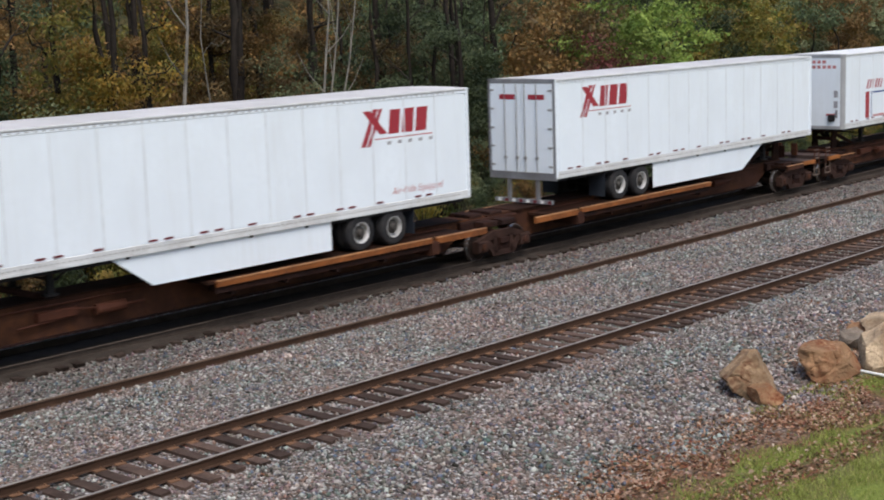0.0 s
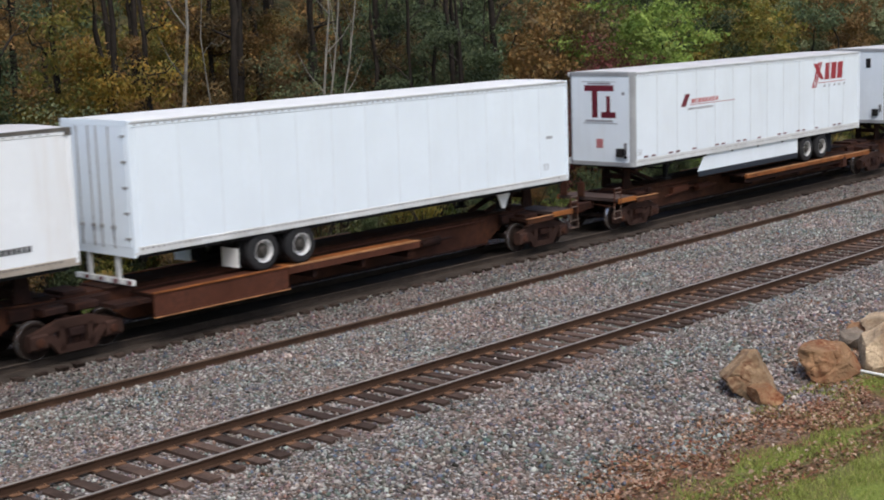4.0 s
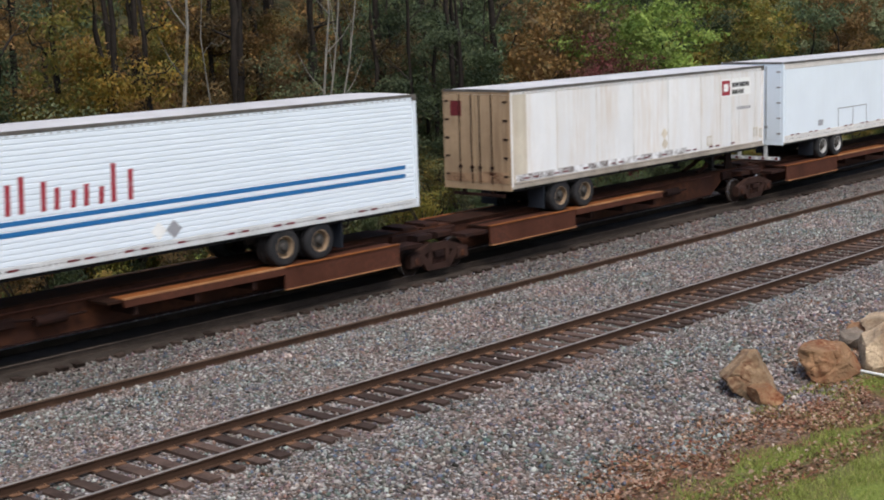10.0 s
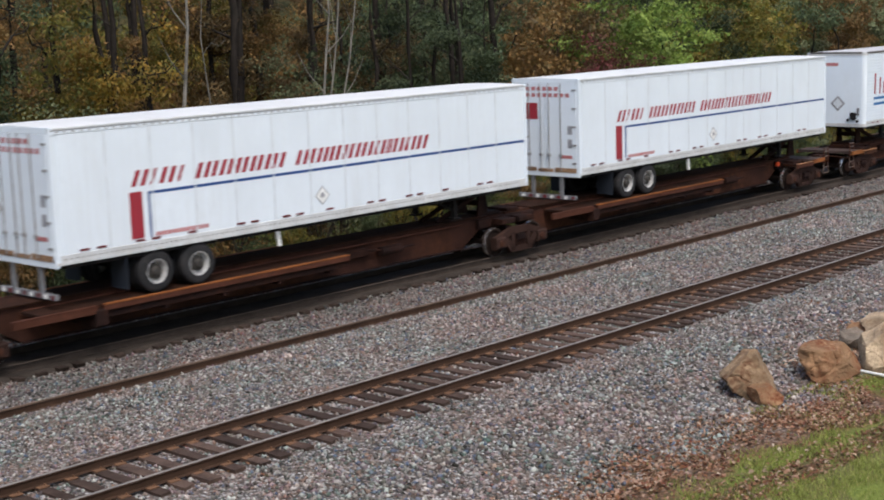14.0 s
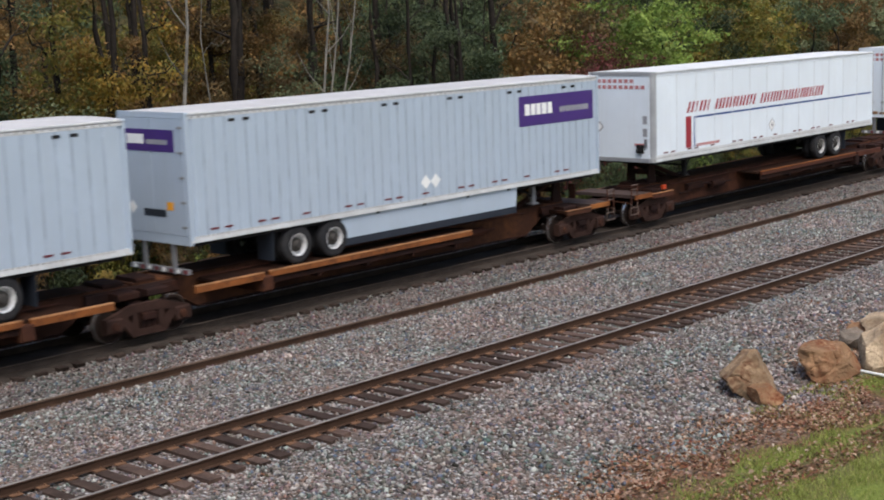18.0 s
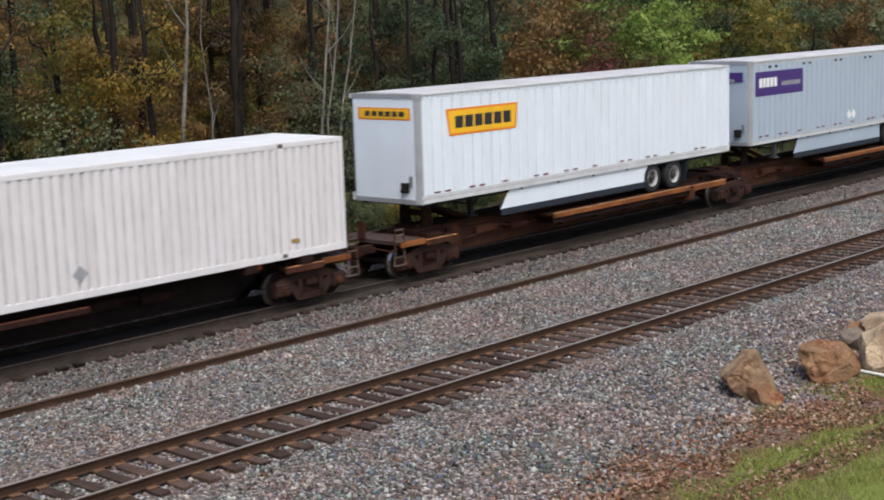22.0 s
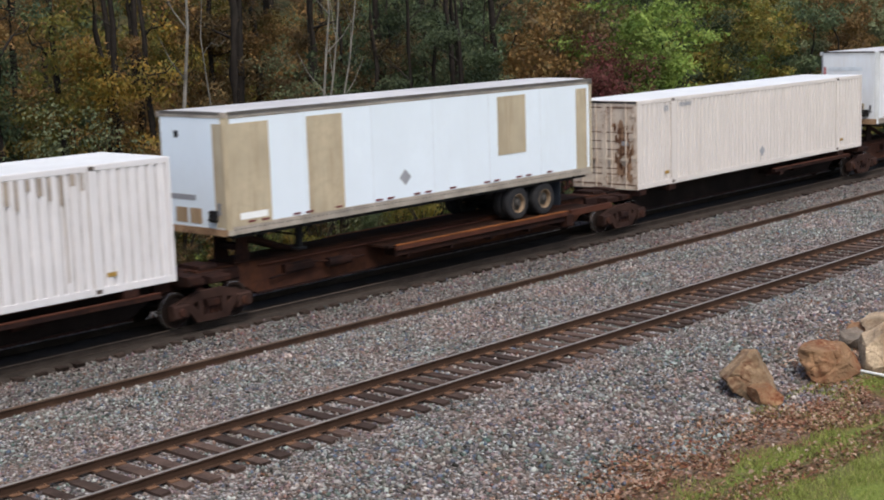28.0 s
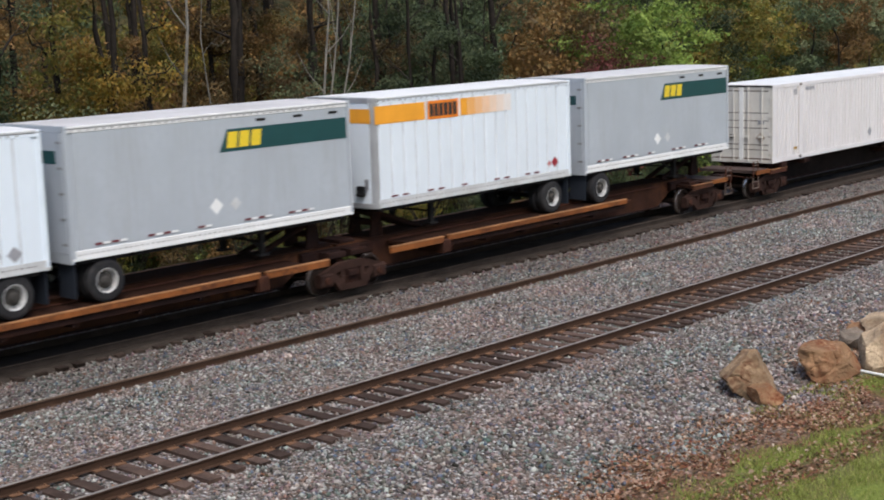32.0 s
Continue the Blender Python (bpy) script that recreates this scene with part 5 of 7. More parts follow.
        for q in (5.4, 6.6, 7.8):
            part("roof_vent", Shape().box(x + q, x + q + 0.3, y - 0.006, y, 4.75, 4.817), UNDER, ob)
    ob, x, y = trailer(-147.31, -138.79, "short white ribbed trailer with an orange band", "L", zb=2.139, zt=5.05, wall="ribs", step=0.48, axles=(0.88,), roof=ROOF_WHITE, group="short trailers on the train")
    sign(ob, "orange_band", AMBER, rect(x + 0.05, x + 2.0, 4.341, 4.817), y, 0.005)
    sign(ob, "orange_panel", ORANGE, rect(x + 2.11, x + 3.38, 4.322, 4.826), y, 0.005)
    blocks(ob, "black_mark", BLACK, x + 2.17, x + 3.32, 4.398, 4.75, [1] * 6, 0, y - 0.005)
    for k in range(7):
        f = k / 7
        m = material("faded_orange_band", (0.85 + (0.78 - 0.85) * f, 0.36 + (0.79 - 0.36) * f, 0.03 + (0.80 - 0.03) * f), 0.45, 0, 0.05, 2)
        sign(ob, "faded_band", m, rect(x + 3.46 + k * 0.32, x + 3.77 + k * 0.32, 4.341, 4.817), y, 0.005)
    end_mark(ob, "orange_band", AMBER, x - 0.014, -1.2, 1.1, 4.37, 4.75)
    diamond(ob, x + 7.72, y, 2.62, 0.17, RED)
    diamond(ob, x + 7.45, y, 2.60, 0.10, PALE_RED)
    ob, x, y = trailer(-165.79, -157.26, "short plain white ribbed trailer", "L", zb=2.044, zt=5.05, wall="ribs", step=0.48, skin=WHITE_CLEAN, axles=(0.88,), roof=ROOF_WHITE, group="short trailers on the train")
    diamond(ob, x + 7.21, y, 2.47, 0.18, GREY_INK)
    diamond(ob, x + 7.7, y, 2.47, 0.18, GREY_INK)


def blotches(ob, x, zb, seed, doors):
    """Ragged flakes of rust, run together into smears down the doors."""
    rnd = random.Random(seed)
    for name, mat, count, big in (("rust_smear", RUST_STAIN, 40 * len(doors), 1.1), ("rust_scab", RUST_BAND, 34 * len(doors), 0.72)):
        s = Shape()
        for k in range(count):
            y = rnd.choice(doors) + rnd.gauss(0, 0.12)
            z = zb + 0.22 + 1.0 * (rnd.random() + rnd.random())
            if abs(y) > 1.12:
                continue
            w, h = big * rnd.uniform(0.03, 0.10), big * rnd.uniform(0.05, 0.24)
            q = x - 0.00006 * k - (0.007 if mat is RUST_BAND else 0.0)
            n = 9
            ring = [(q, y + w * rnd.uniform(0.55, 1.2) * math.cos(6.2832 * j / n), min(zb + 2.72, max(zb + 0.17, z + h * rnd.uniform(0.55, 1.2) * math.sin(6.2832 * j / n)))) for j in range(n)]
            s.add(ring, [tuple(range(n))])
        part(name, mesh_of(name, s.v, s.f, mat), None, ob, "ragged dark rust")["kind"] = "stuff"


def container(left, right, label, doors, stain, paint=CORRUGATED):
    ob = thing("shipping_container", label, "container", "containers on the train")
    ln = right - left
    h, zb, zt = ln / 2, 1.25, 4.15
    part("body", Shape().box(-h + 0.05, h - 0.05, -HALF + 0.05, HALF - 0.02, zb + 0.05, zt - 0.04), paint, ob)
    n = round((ln - 0.3) / 0.255)
    w = (ln - 0.24) / n
    ring = [(-w / 2, -HALF + 0.048), (-w / 2 + 0.034, -HALF + 0.048), (-w / 2 + 0.056, -HALF + 0.004), (w / 2 - 0.056, -HALF + 0.004), (w / 2 - 0.034, -HALF + 0.048), (w / 2, -HALF + 0.048), (w / 2, -HALF + 0.055), (-w / 2, -HALF + 0.055)]
    k = len(ring)
    s = Shape().add([(x, y, zb + 0.16) for x, y in ring] + [(x, y, zt - 0.12) for x, y in ring], [(i, (i + 1) % k, k + (i + 1) % k, k + i) for i in range(k)] + [tuple(range(k)), tuple(range(k, 2 * k))])
    me = s.mesh("corrugation", paint)
    # strip in a darker tone for the shading between corrugations
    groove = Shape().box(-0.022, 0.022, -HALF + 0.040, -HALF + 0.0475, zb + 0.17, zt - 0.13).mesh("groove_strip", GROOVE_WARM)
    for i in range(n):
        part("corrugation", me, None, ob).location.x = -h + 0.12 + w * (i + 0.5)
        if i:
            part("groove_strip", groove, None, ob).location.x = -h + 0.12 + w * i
    part("top_rail", Shape().box(-h, h, -HALF, -HALF + 0.07, zt - 0.13, zt, 0.01), paint, ob)
    part("bottom_rail", Shape().box(-h, h, -HALF, -HALF + 0.07, zb, zb + 0.17, 0.01), paint, ob)
    part("roof", Shape().box(-h + 0.02, h - 0.02, -HALF + 0.06, HALF, zt - 0.05, zt + 0.004), ROOF_WHITE, ob)
    for x in (-h + 2.12, h - 2.12):
        part("stacking_post", Shape().box(x - 0.10, x + 0.10, -HALF - 0.012, -HALF + 0.06, zb - 0.005, zt + 0.01, 0.012), paint, ob)
        part("post_seam", Shape().box(x - 0.128, x - 0.103, -HALF - 0.004, -HALF + 0.05, zb + 0.17, zt - 0.13), GRIME, ob, "narrow brown line beside the stacking post")
        for z in (zb + 0.09, zt - 0.07):
            part("corner_casting", Shape().box(x - 0.075, x + 0.075, -HALF - 0.024, -HALF + 0.10, z - 0.05, z + 0.05, 0.015), CASTING, ob)
    for e in (-1, 1):
        x0 = -h if e < 0 else h - 0.12
        part("corner_post", Shape().box(x0, x0 + 0.12, -HALF - 0.01, -HALF + 0.08, zb, zt, 0.012), paint, ob)
    x = -h
    part("rear_frame", Shape().box(x - 0.02, x + 0.06, -HALF, -HALF + 0.10, zb, zt).box(x - 0.02, x + 0.06, HALF - 0.10, HALF, zb, zt).box(x - 0.02, x + 0.06, -HALF, HALF, zt - 0.14, zt).box(x - 0.02, x + 0.06, -HALF, HALF, zb, zb + 0.15), doors, ob)
    for e in (-1, 1):
        y0, y1 = (-HALF + 0.11, -0.01) if e < 0 else (0.01, HALF - 0.11)
        d = part("door", Shape().box(x - 0.015, x + 0.03, y0, y1, zb + 0.16, zt - 0.15), doors, ob)
        # the pressings' recess shade is painted as dark strips, rusty on rusted doors
        for f, tall in ((0.075, 0.05), (0.355, 0.035), (0.455, 0.035), (0.55, 0.035), (0.765, 0.04), (0.83, 0.035), (0.945, 0.05)):
            z = zt - f * (zt - zb)
            part("door_pressing", Shape().box(x - 0.020, x - 0.0145, y0 + 0.06, y1 - 0.06, z - tall / 2, z + tall / 2), GROOVE_RUST_SHADE if stain == 1 else GROOVE_DARK, d)
        for yy in ((y0 + 0.3, y1 - 0.3)):
            part("lock_rod", Shape().bar((x - 0.07, yy, zb + 0.05), (x - 0.07, yy, zt - 0.06), 0.022, 8).box(x - 0.10, x - 0.04, yy - 0.04, yy + 0.16, zb + 0.95, zb + 1.02), doors, d)
        for q in range(4):
            z = zb + 0.4 + q * 0.68
            yy = y0 if e < 0 else y1
            part("hinge", Shape().box(x - 0.045, x - 0.01, yy - 0.06, yy + 0.06, z - 0.05, z + 0.05), doors, d)
    if stain == 1:
        blotches(ob, x - 0.0225, zb, int(-left), (-0.78, -0.62, 0.52, 0.70) if left > -60 else (-0.85, -0.70))
    part("door_header", Shape().box(x - 0.034, x - 0.021, -HALF + 0.02, HALF - 0.02, zt - 0.075, zt - 0.015), UNDER, ob, "dark line under the roof edge")
    part("door_sill_line", Shape().box(x - 0.026, x - 0.021, -HALF + 0.05, HALF - 0.05, zb + 0.135, zb + 0.165), GROOVE_RUST_SHADE, ob)
    part("center_post", Shape().box(x - 0.045, x - 0.016, -0.09, 0.09, zb + 0.1, zt - 0.09, 0.012), PLACARD if stain == 2 else doors, ob)
    end_mark(ob, "door_plate", GREY_INK, x - 0.031, -0.95, -0.70, zb + 1.45, zb + 1.60)
    end_diamond(ob, x - 0.031, -0.80, zb + 0.95, 0.20, GRIME)
    if stain == 2:
        end_mark(ob, "amber_plate", AMBER_DULL, x - 0.031, 0.62, 1.0, zb + 0.86, zb + 1.12)
        end_mark(ob, "dark_plate", UNDER, x - 0.031, 0.34, 0.48, zb + 0.90, zb + 1.06)
        end_mark(ob, "grey_plate", GREY_INK, x - 0.031, 0.75, 1.05, zb + 2.15, zb + 2.30)
    y = -HALF + 0.003
    blocks(ob, "grey_bars", GREY_INK, x + 2.52, x + 3.26, zt - 0.33, zt - 0.20, [1] * 7, 0, y)
    blocks(ob, "grey_bars", GREY_INK, x + 1.58, x + 1.86, zt - 0.44, zt - 0.24, [1, 1], 0, y)
    diamond(ob, x + 8.1, y, zb + 0.55, 0.2, GREY_INK)
    for q in (1.75, ln - 1.75):
        part("yellow_tag", Shape().box(x + q - 0.13, x + q + 0.13, -HALF - 0.006, -HALF, zb + 0.38, zb + 0.48), TAG, ob)
    if stain == 2:
        for k in range(11):
            part("grime_streak", Shape().box(x + 11.33 + k * 0.27, x + 11.40 + k * 0.27 + 0.03 * (k % 3), -HALF - 0.001, -HALF + 0.004, zt - 0.40 - 0.13 * (k * 5 % 4), zt - 0.14), GRIME, ob)
        part("grime_streak", Shape().box(x + 13.28, x + 13.32, -HALF - 0.001, -HALF + 0.004, zb + 0.4, zt - 0.2), GRIME, ob)
    travel(ob, (left + right) / 2)


def side_frame(y):
    s = Shape()
    t = 0.075
    # arched cast frame with two windows and a V below
    s.plate([(-1.20, 0.34), (-1.14, 0.62), (-0.80, 0.72), (-0.42, 0.84), (0.42, 0.84), (0.80, 0.72), (1.14, 0.62), (1.20, 0.34), (1.02, 0.30), (0.92, 0.52), (0.62, 0.57), (0.40, 0.64), (-0.40, 0.64), (-0.62, 0.57), (-0.92, 0.52), (-1.02, 0.30)], y - t, y + t)
    s.plate([(-0.86, 0.58), (-0.62, 0.60), (-0.30, 0.26), (0.30, 0.26), (0.62, 0.60), (0.86, 0.58), (0.46, 0.10), (-0.46, 0.10)], y - t, y + t)
    for e in (-1, 1):
        s.box(e * 0.36 - 0.075, e * 0.36 + 0.075, y - t, y + t, 0.15, 0.70)
        s.box(e * 0.97 - 0.22, e * 0.97 + 0.22, y - 0.12, y + 0.12, 0.26, 0.62, 0.05)
    return s


SPRING = Shape()
for _i in (-0.15, 0.0, 0.15):
    SPRING.box(_i - 0.055, _i + 0.055, -0.055, 0.055, 0.20, 0.45, 0.02)
    for _z in range(4):
        SPRING.box(_i - 0.065, _i + 0.065, -0.065, 0.065, 0.22 + _z * 0.06, 0.245 + _z * 0.06)
WHEEL_ME = Shape().turned([(0.10, -0.10), (0.13, -0.03), (0.30, -0.02), (0.36, -0.07), (0.42, -0.07), (0.425, 0.03), (0.445, 0.05), (0.445, 0.075), (0.36, 0.075), (0.30, 0.03), (0.12, 0.03)], n=28).mesh("rail_wheel", WHEEL_STEEL)
TREAD_ME = Shape().turned([(0.405, -0.066), (0.4265, -0.066), (0.4295, 0.026), (0.41, 0.026)], n=28, ring=True).mesh("tread", TREAD)
AXLE_ME = Shape().bar((0, -1.1, 0), (0, 1.1, 0), 0.085, 12).mesh("wheelset", WHEEL_STEEL)
FRAME_ME = {y: side_frame(y).mesh("side_frame", TRUCK_STEEL) for y in (-1.02, 1.02)}
SPRING_ME = SPRING.mesh("spring_nest", RUST_DARK)
BOLSTER_ME = Shape().prism([(-1.15, 0.46), (1.15, 0.46), (1.15, 0.60), (0.5, 0.80), (-0.5, 0.80), (-1.15, 0.60)], -0.19, 0.19).mesh("bolster", RUST_DARK)
CAP_ME = Shape().turned([(0.03, -0.06), (0.09, -0.055), (0.105, -0.03), (0.105, 0.05)], n=12).mesh("bearing_cap", RUST_MID)
WHEELSETS = []


def truck(s):
    ob = thing("rail_truck", "rusty brown two-axle freight truck with bright wheel treads", "railway truck", "trucks under the train")
    for y in (-1.02, 1.02):
        f = part("side_frame", FRAME_ME[y], None, ob)
        part("spring_nest", SPRING_ME, None, f).location.y = y
        for e in (-1, 1):
            c = part("bearing_cap", CAP_ME, None, f)
            c.location = (e * 0.95, y - 0.10 if y < 0 else y + 0.06, 0.43)
    part("bolster", BOLSTER_ME, None, ob)
    for e in (-1, 1):
        a = part("wheelset", AXLE_ME, None, ob, "rusty wheelset with polished treads")
        a.location = (e * 0.89, 0, 0.43)
        for y in (-0.745, 0.745):
            w = part("rail_wheel", WHEEL_ME, None, a)
            t = part("tread", TREAD_ME, None, a)
            w.location.y = t.location.y = y
            if y > 0:
                w.rotation_euler.z = t.rotation_euler.z = math.pi
        WHEELSETS.append((a, s + e * 0.89, e))
    travel(ob, s)
    return ob


def spine_car(b0, b1, wheels, style, ends=("J", "J"), king=None):
    """One unit of a spine car between the trucks at b0 and b1. wheels: the end ('L', 'R' or both) with the wheel deck; 'C': for a container."""
    names = {"brown": "red-brown spine car unit with a wheel deck and deep side plates", "orange": "rusty spine car unit with an orange-edged wheel deck", "dark": "dark rusty spine car unit with a narrow deck edge"}
    ob = thing("spine_car", names[style], "railway car", "cars of the train")
    h = (b1 - b0) / 2
    sill = {"brown": RUST_BROWN, "orange": RUST_DARK, "dark": RUST_DARK}[style]
    edge = {"brown": RUST_ORANGE, "orange": YELLOWED, "dark": RUST_BROWN}[style]
    # container units get the sill colour darkened for the shade above it
    part("center_sill", Shape().plate([(-h + 1.9, 0.38), (h - 1.9, 0.38), (h - 1.15, 0.817), (h - 0.05, 0.855), (h - 0.05, 1.197), (-h + 0.05, 1.197), (-h + 0.05, 0.855), (-h + 1.15, 0.817)], -0.42, 0.42), {"brown": RUST_MID, "orange": SILL_ORANGE, "dark": SILL_BLACK if wheels == "C" else RUST_MID}[style], ob, "deep steel center sill")
    part("sill_flange", Shape().box(-h + 1.2, h - 1.2, -0.52, 0.52, 1.199, 1.23), DECK, ob)
    part("sill_flange", Shape().box(-h + 1.9, h - 1.9, -0.52, 0.52, 0.347, 0.378), RUST_DARK, ob)
    for e in (-1, 1):
        x = e * h
        part("end_casting", Shape().box(min(x, x - e * 1.3), max(x, x - e * 1.3), -0.55, 0.55, 0.836, 1.14, 0.04).box(min(x - e * 0.1, x - e * 0.7), max(x - e * 0.1, x - e * 0.7), -0.95, -0.5, 0.931, 1.102, 0.03).box(min(x - e * 0.1, x - e * 0.7), max(x - e * 0.1, x - e * 0.7), 0.5, 0.95, 0.931, 1.102, 0.03), RUST_DARK, ob)
        part("end_block", Shape().box(x - e * 0.45 - 0.28, x - e * 0.45 + 0.28, -0.42, 0.42, 1.14, 1.292, 0.04), RUST_DARK, ob)
        if ends[0 if e < 0 else 1] == "C":
            # coupled end: low deck over the truck, raised panel, ladder, steps
            def span_x(p, q):
                return min(x + e * p, x + e * q), max(x + e * p, x + e * q)
            a, b = span_x(-0.95, 0.30)
            part("low_deck", Shape().box(a, b, -0.62, 0.62, 0.985, 1.03).box(a, a + 0.14, -1.2, 1.2, 0.93, 1.02).box(b - 0.14, b, -1.2, 1.2, 0.93, 1.02), DECK, ob, "open steel deck over the truck")
            for f in (-1, 1):
                part("deck_beam", Shape().box(a, b, f * 1.23 - 0.035, f * 1.23 + 0.035, 0.86, 1.01, 0.012), SILL_ORANGE if style != "dark" else RUST_BROWN, ob, "rusty orange deck beam")
                part("edge_strip", Shape().box(a, b, f * 1.235 - 0.045, f * 1.235 + 0.045, 1.012, 1.03), WORN_EDGE, ob)
            a, b = span_x(0.32, 1.28)
            part("raised_panel", Shape().box(a, b, -1.19, 1.19, 1.05, 1.085).box(a, a + 0.06, -1.19, 1.19, 0.98, 1.05).box(b - 0.06, b, -1.19, 1.19, 0.98, 1.05), PANEL_TOP, ob, "worn brown raised deck panel")
            for f in (-1, 1):
                part("panel_edge", Shape().box(a, b, f * 1.225 - 0.03, f * 1.225 + 0.03, 0.93, 1.08, 0.012), EDGE_YELLOW if style != "dark" else YELLOWED, ob, "bright orange-yellow panel edge")
            q = x + e * 1.36
            for o in (-0.17, 0.17):
                part("ladder_upright", Shape().bar((q + o, -1.24, 0.86), (q + o, -1.24, 1.44), 0.022), RUST_BROWN, ob, "rusty upright of a grab ladder")
            for z in (1.12, 1.30, 1.44):
                part("ladder_rung", Shape().bar((q - 0.17, -1.24, z), (q + 0.17, -1.24, z), 0.020), PALE_STEEL, ob, "worn rusty ladder rung")
            part("step_iron", Shape().bar((q - 0.17, -1.24, 0.88), (q - 0.22, -1.24, 0.46), 0.020).bar((q + 0.17, -1.24, 0.88), (q + 0.22, -1.24, 0.46), 0.020).bar((q - 0.22, -1.24, 0.47), (q + 0.22, -1.24, 0.47), 0.022).bar((q - 0.20, -1.24, 0.70), (q + 0.20, -1.24, 0.70), 0.018), PALE_STEEL, ob, "worn rusty step iron")
            if style == "orange":
                for y0 in (0.25, 0.95):
                    part("end_plate", Shape().box(x + e * 1.30 - 0.03, x + e * 1.30 + 0.03, y0 - 0.13, y0 + 0.13, 1.08, 1.56, 0.015).box(x + e * 1.24 - 0.02, x + e * 1.24 + 0.02, y0 - 0.05, y0 + 0.05, 1.08, 1.45), RUST_MID, ob, "dark brown upright plate on the car end")
            part("uncoupling_lever", Shape().bar((x + e * 1.50, -1.2, 0.84), (x + e * 1.54, -0.3, 0.90), 0.016).bar((x + e * 1.50, -1.2, 0.84), (x + e * 1.52, -1.22, 0.60), 0.016), RUST_MID, ob)
            part("marker", Shape().box(x - e * 1.35 - 0.10, x - e * 1.35 + 0.10, -0.66, -0.56, 0.97, 1.12, 0.015), SIGNAL if style == "dark" else RUST_DARK, ob)
            part("coupler", Shape().box(min(x + e * 1.1, x + e * 2.05), max(x + e * 1.1, x + e * 2.05), -0.12, 0.12, 0.684, 0.931, 0.03).box(min(x + e * 1.75, x + e * 2.1), max(x + e * 1.75, x + e * 2.1), -0.22, 0.22, 0.646, 0.969, 0.05), RUST_DARK, ob)
        part("air_hose", Shape().bar((x - e * 1.2, -0.6, 0.807), (x - e * 0.3, -0.75, 0.589), 0.03).bar((x - e * 0.3, -0.75, 0.589), (x + e * 0.3, -0.7, 0.807), 0.03), UNDER, ob)
    for e in ((-1,) if wheels in ("L", "BL") else (1,) if wheels in ("R", "BR") else ()):
        x0, x1 = e * (h - 1.9), e * (h - 11.2)
        a, b = min(x0, x1), max(x0, x1)
        if wheels in ("BL", "BR"):
            a, b = (-h + 1.9, h - 5.3) if e < 0 else (-h + 5.3, h - 1.9)
        for y in (-0.9, 0.9):
            part("wheel_deck", Shape().box(a, b, y - 0.40, y + 0.40, 0.997, 1.059), DECK, ob, "grimy steel wheel deck")
        for y in (-1, 1):
            if style == "brown":
                c0, c1 = sorted((e * (h - 1.9), e * (h - 6.0)))
                part("side_plate", Shape().plate([(c0, 0.57), (c1, 0.57), (c1, 1.064), (c0, 1.064)], y * 1.36 - 0.025, y * 1.36 + 0.025).box(c0, c1, y * 1.36 - 0.05, y * 1.36 + 0.05, 0.532, 0.57), RUST_BROWN, ob, "red-brown deep side plate")
                part("edge_strip", Shape().box(c0, c1, y * 1.36 - 0.055, y * 1.36 + 0.055, 1.066, 1.092), RUST_ORANGE, ob)
                part("plate_flange", Shape().box(c0, c1, y * 1.36 - 0.085, y * 1.36 + 0.03, 0.508, 0.53), WORN_EDGE, ob)
                part("deck_strip", Shape().box(c0, c1, y * 1.06 - 0.22, y * 1.06 + 0.22, 1.062, 1.072), RUST_BROWN, ob)
                d0, d1 = sorted((e * (h - 6.0), e * (h - 10.8)))
                part("deck_edge", Shape().box(d0, d1, y * 1.36 - 0.05, y * 1.36 + 0.05, 0.883, 1.059, 0.012), RUST_BROWN, ob, "orange rusty deck edge")
                part("edge_strip", Shape().box(d0, d1, y * 1.36 - 0.055, y * 1.36 + 0.06, 1.062, 1.092), WORN_EDGE, ob)
                part("deck_strip", Shape().box(d0, d1, y * 1.06 - 0.22, y * 1.06 + 0.22, 1.062, 1.072), RUST_ORANGE, ob)
                part("deck_step", Shape().box(min(e * (h - 0.9), e * (h - 1.9)), max(e * (h - 0.9), e * (h - 1.9)), y * 1.0 - 0.3, y * 1.0 + 0.3, 0.874, 0.969), RUST_DARK, ob)
            else:
                c0, c1 = sorted((e * (h - 1.15), e * (h - 3.25)))
                d0, d1 = sorted((e * (h - 3.45), e * (h - (11.0 if wheels in ("L", "R") else 2 * h - 5.2))))
                part("deck_edge", Shape().box(c0, c1, y * 1.38 - 0.05, y * 1.38 + 0.05, 0.883, 1.04, 0.012), edge, ob, "chipped deck edge")
                part("edge_strip", Shape().box(c0, c1, y * 1.38 - 0.055, y * 1.38 + 0.055, 1.043, 1.069), WORN_EDGE if style == "orange" else RUST_BROWN, ob)
                part("deck_edge", Shape().box(d0, d1, y * 1.38 - 0.05, y * 1.38 + 0.05, 0.921, 1.05, 0.012), edge, ob, "chipped deck edge")
                part("edge_strip", Shape().box(d0, d1, y * 1.38 - 0.055, y * 1.38 + 0.055, 1.053, 1.078), WORN_EDGE if style == "orange" else RUST_ORANGE, ob)
                part("edge_web", Shape().box(d0, d1, y * 1.33 - 0.02, y * 1.33 + 0.02, 0.76, 0.931), RUST_DARK, ob)
            xb = e * (h - 3.35)
            part("bracket", Shape().box(xb - 0.16, xb + 0.16, y * 0.95 - 0.49, y * 0.95 + 0.49, 0.589, 0.969, 0.03), {"orange": RUST_MID, "dark": RUST_DARK, "brown": RUST_DARK}[style], ob) if style != "brown" else None
        for q in range(4):
            xq = e * (h - 5.2 - q * 1.75)
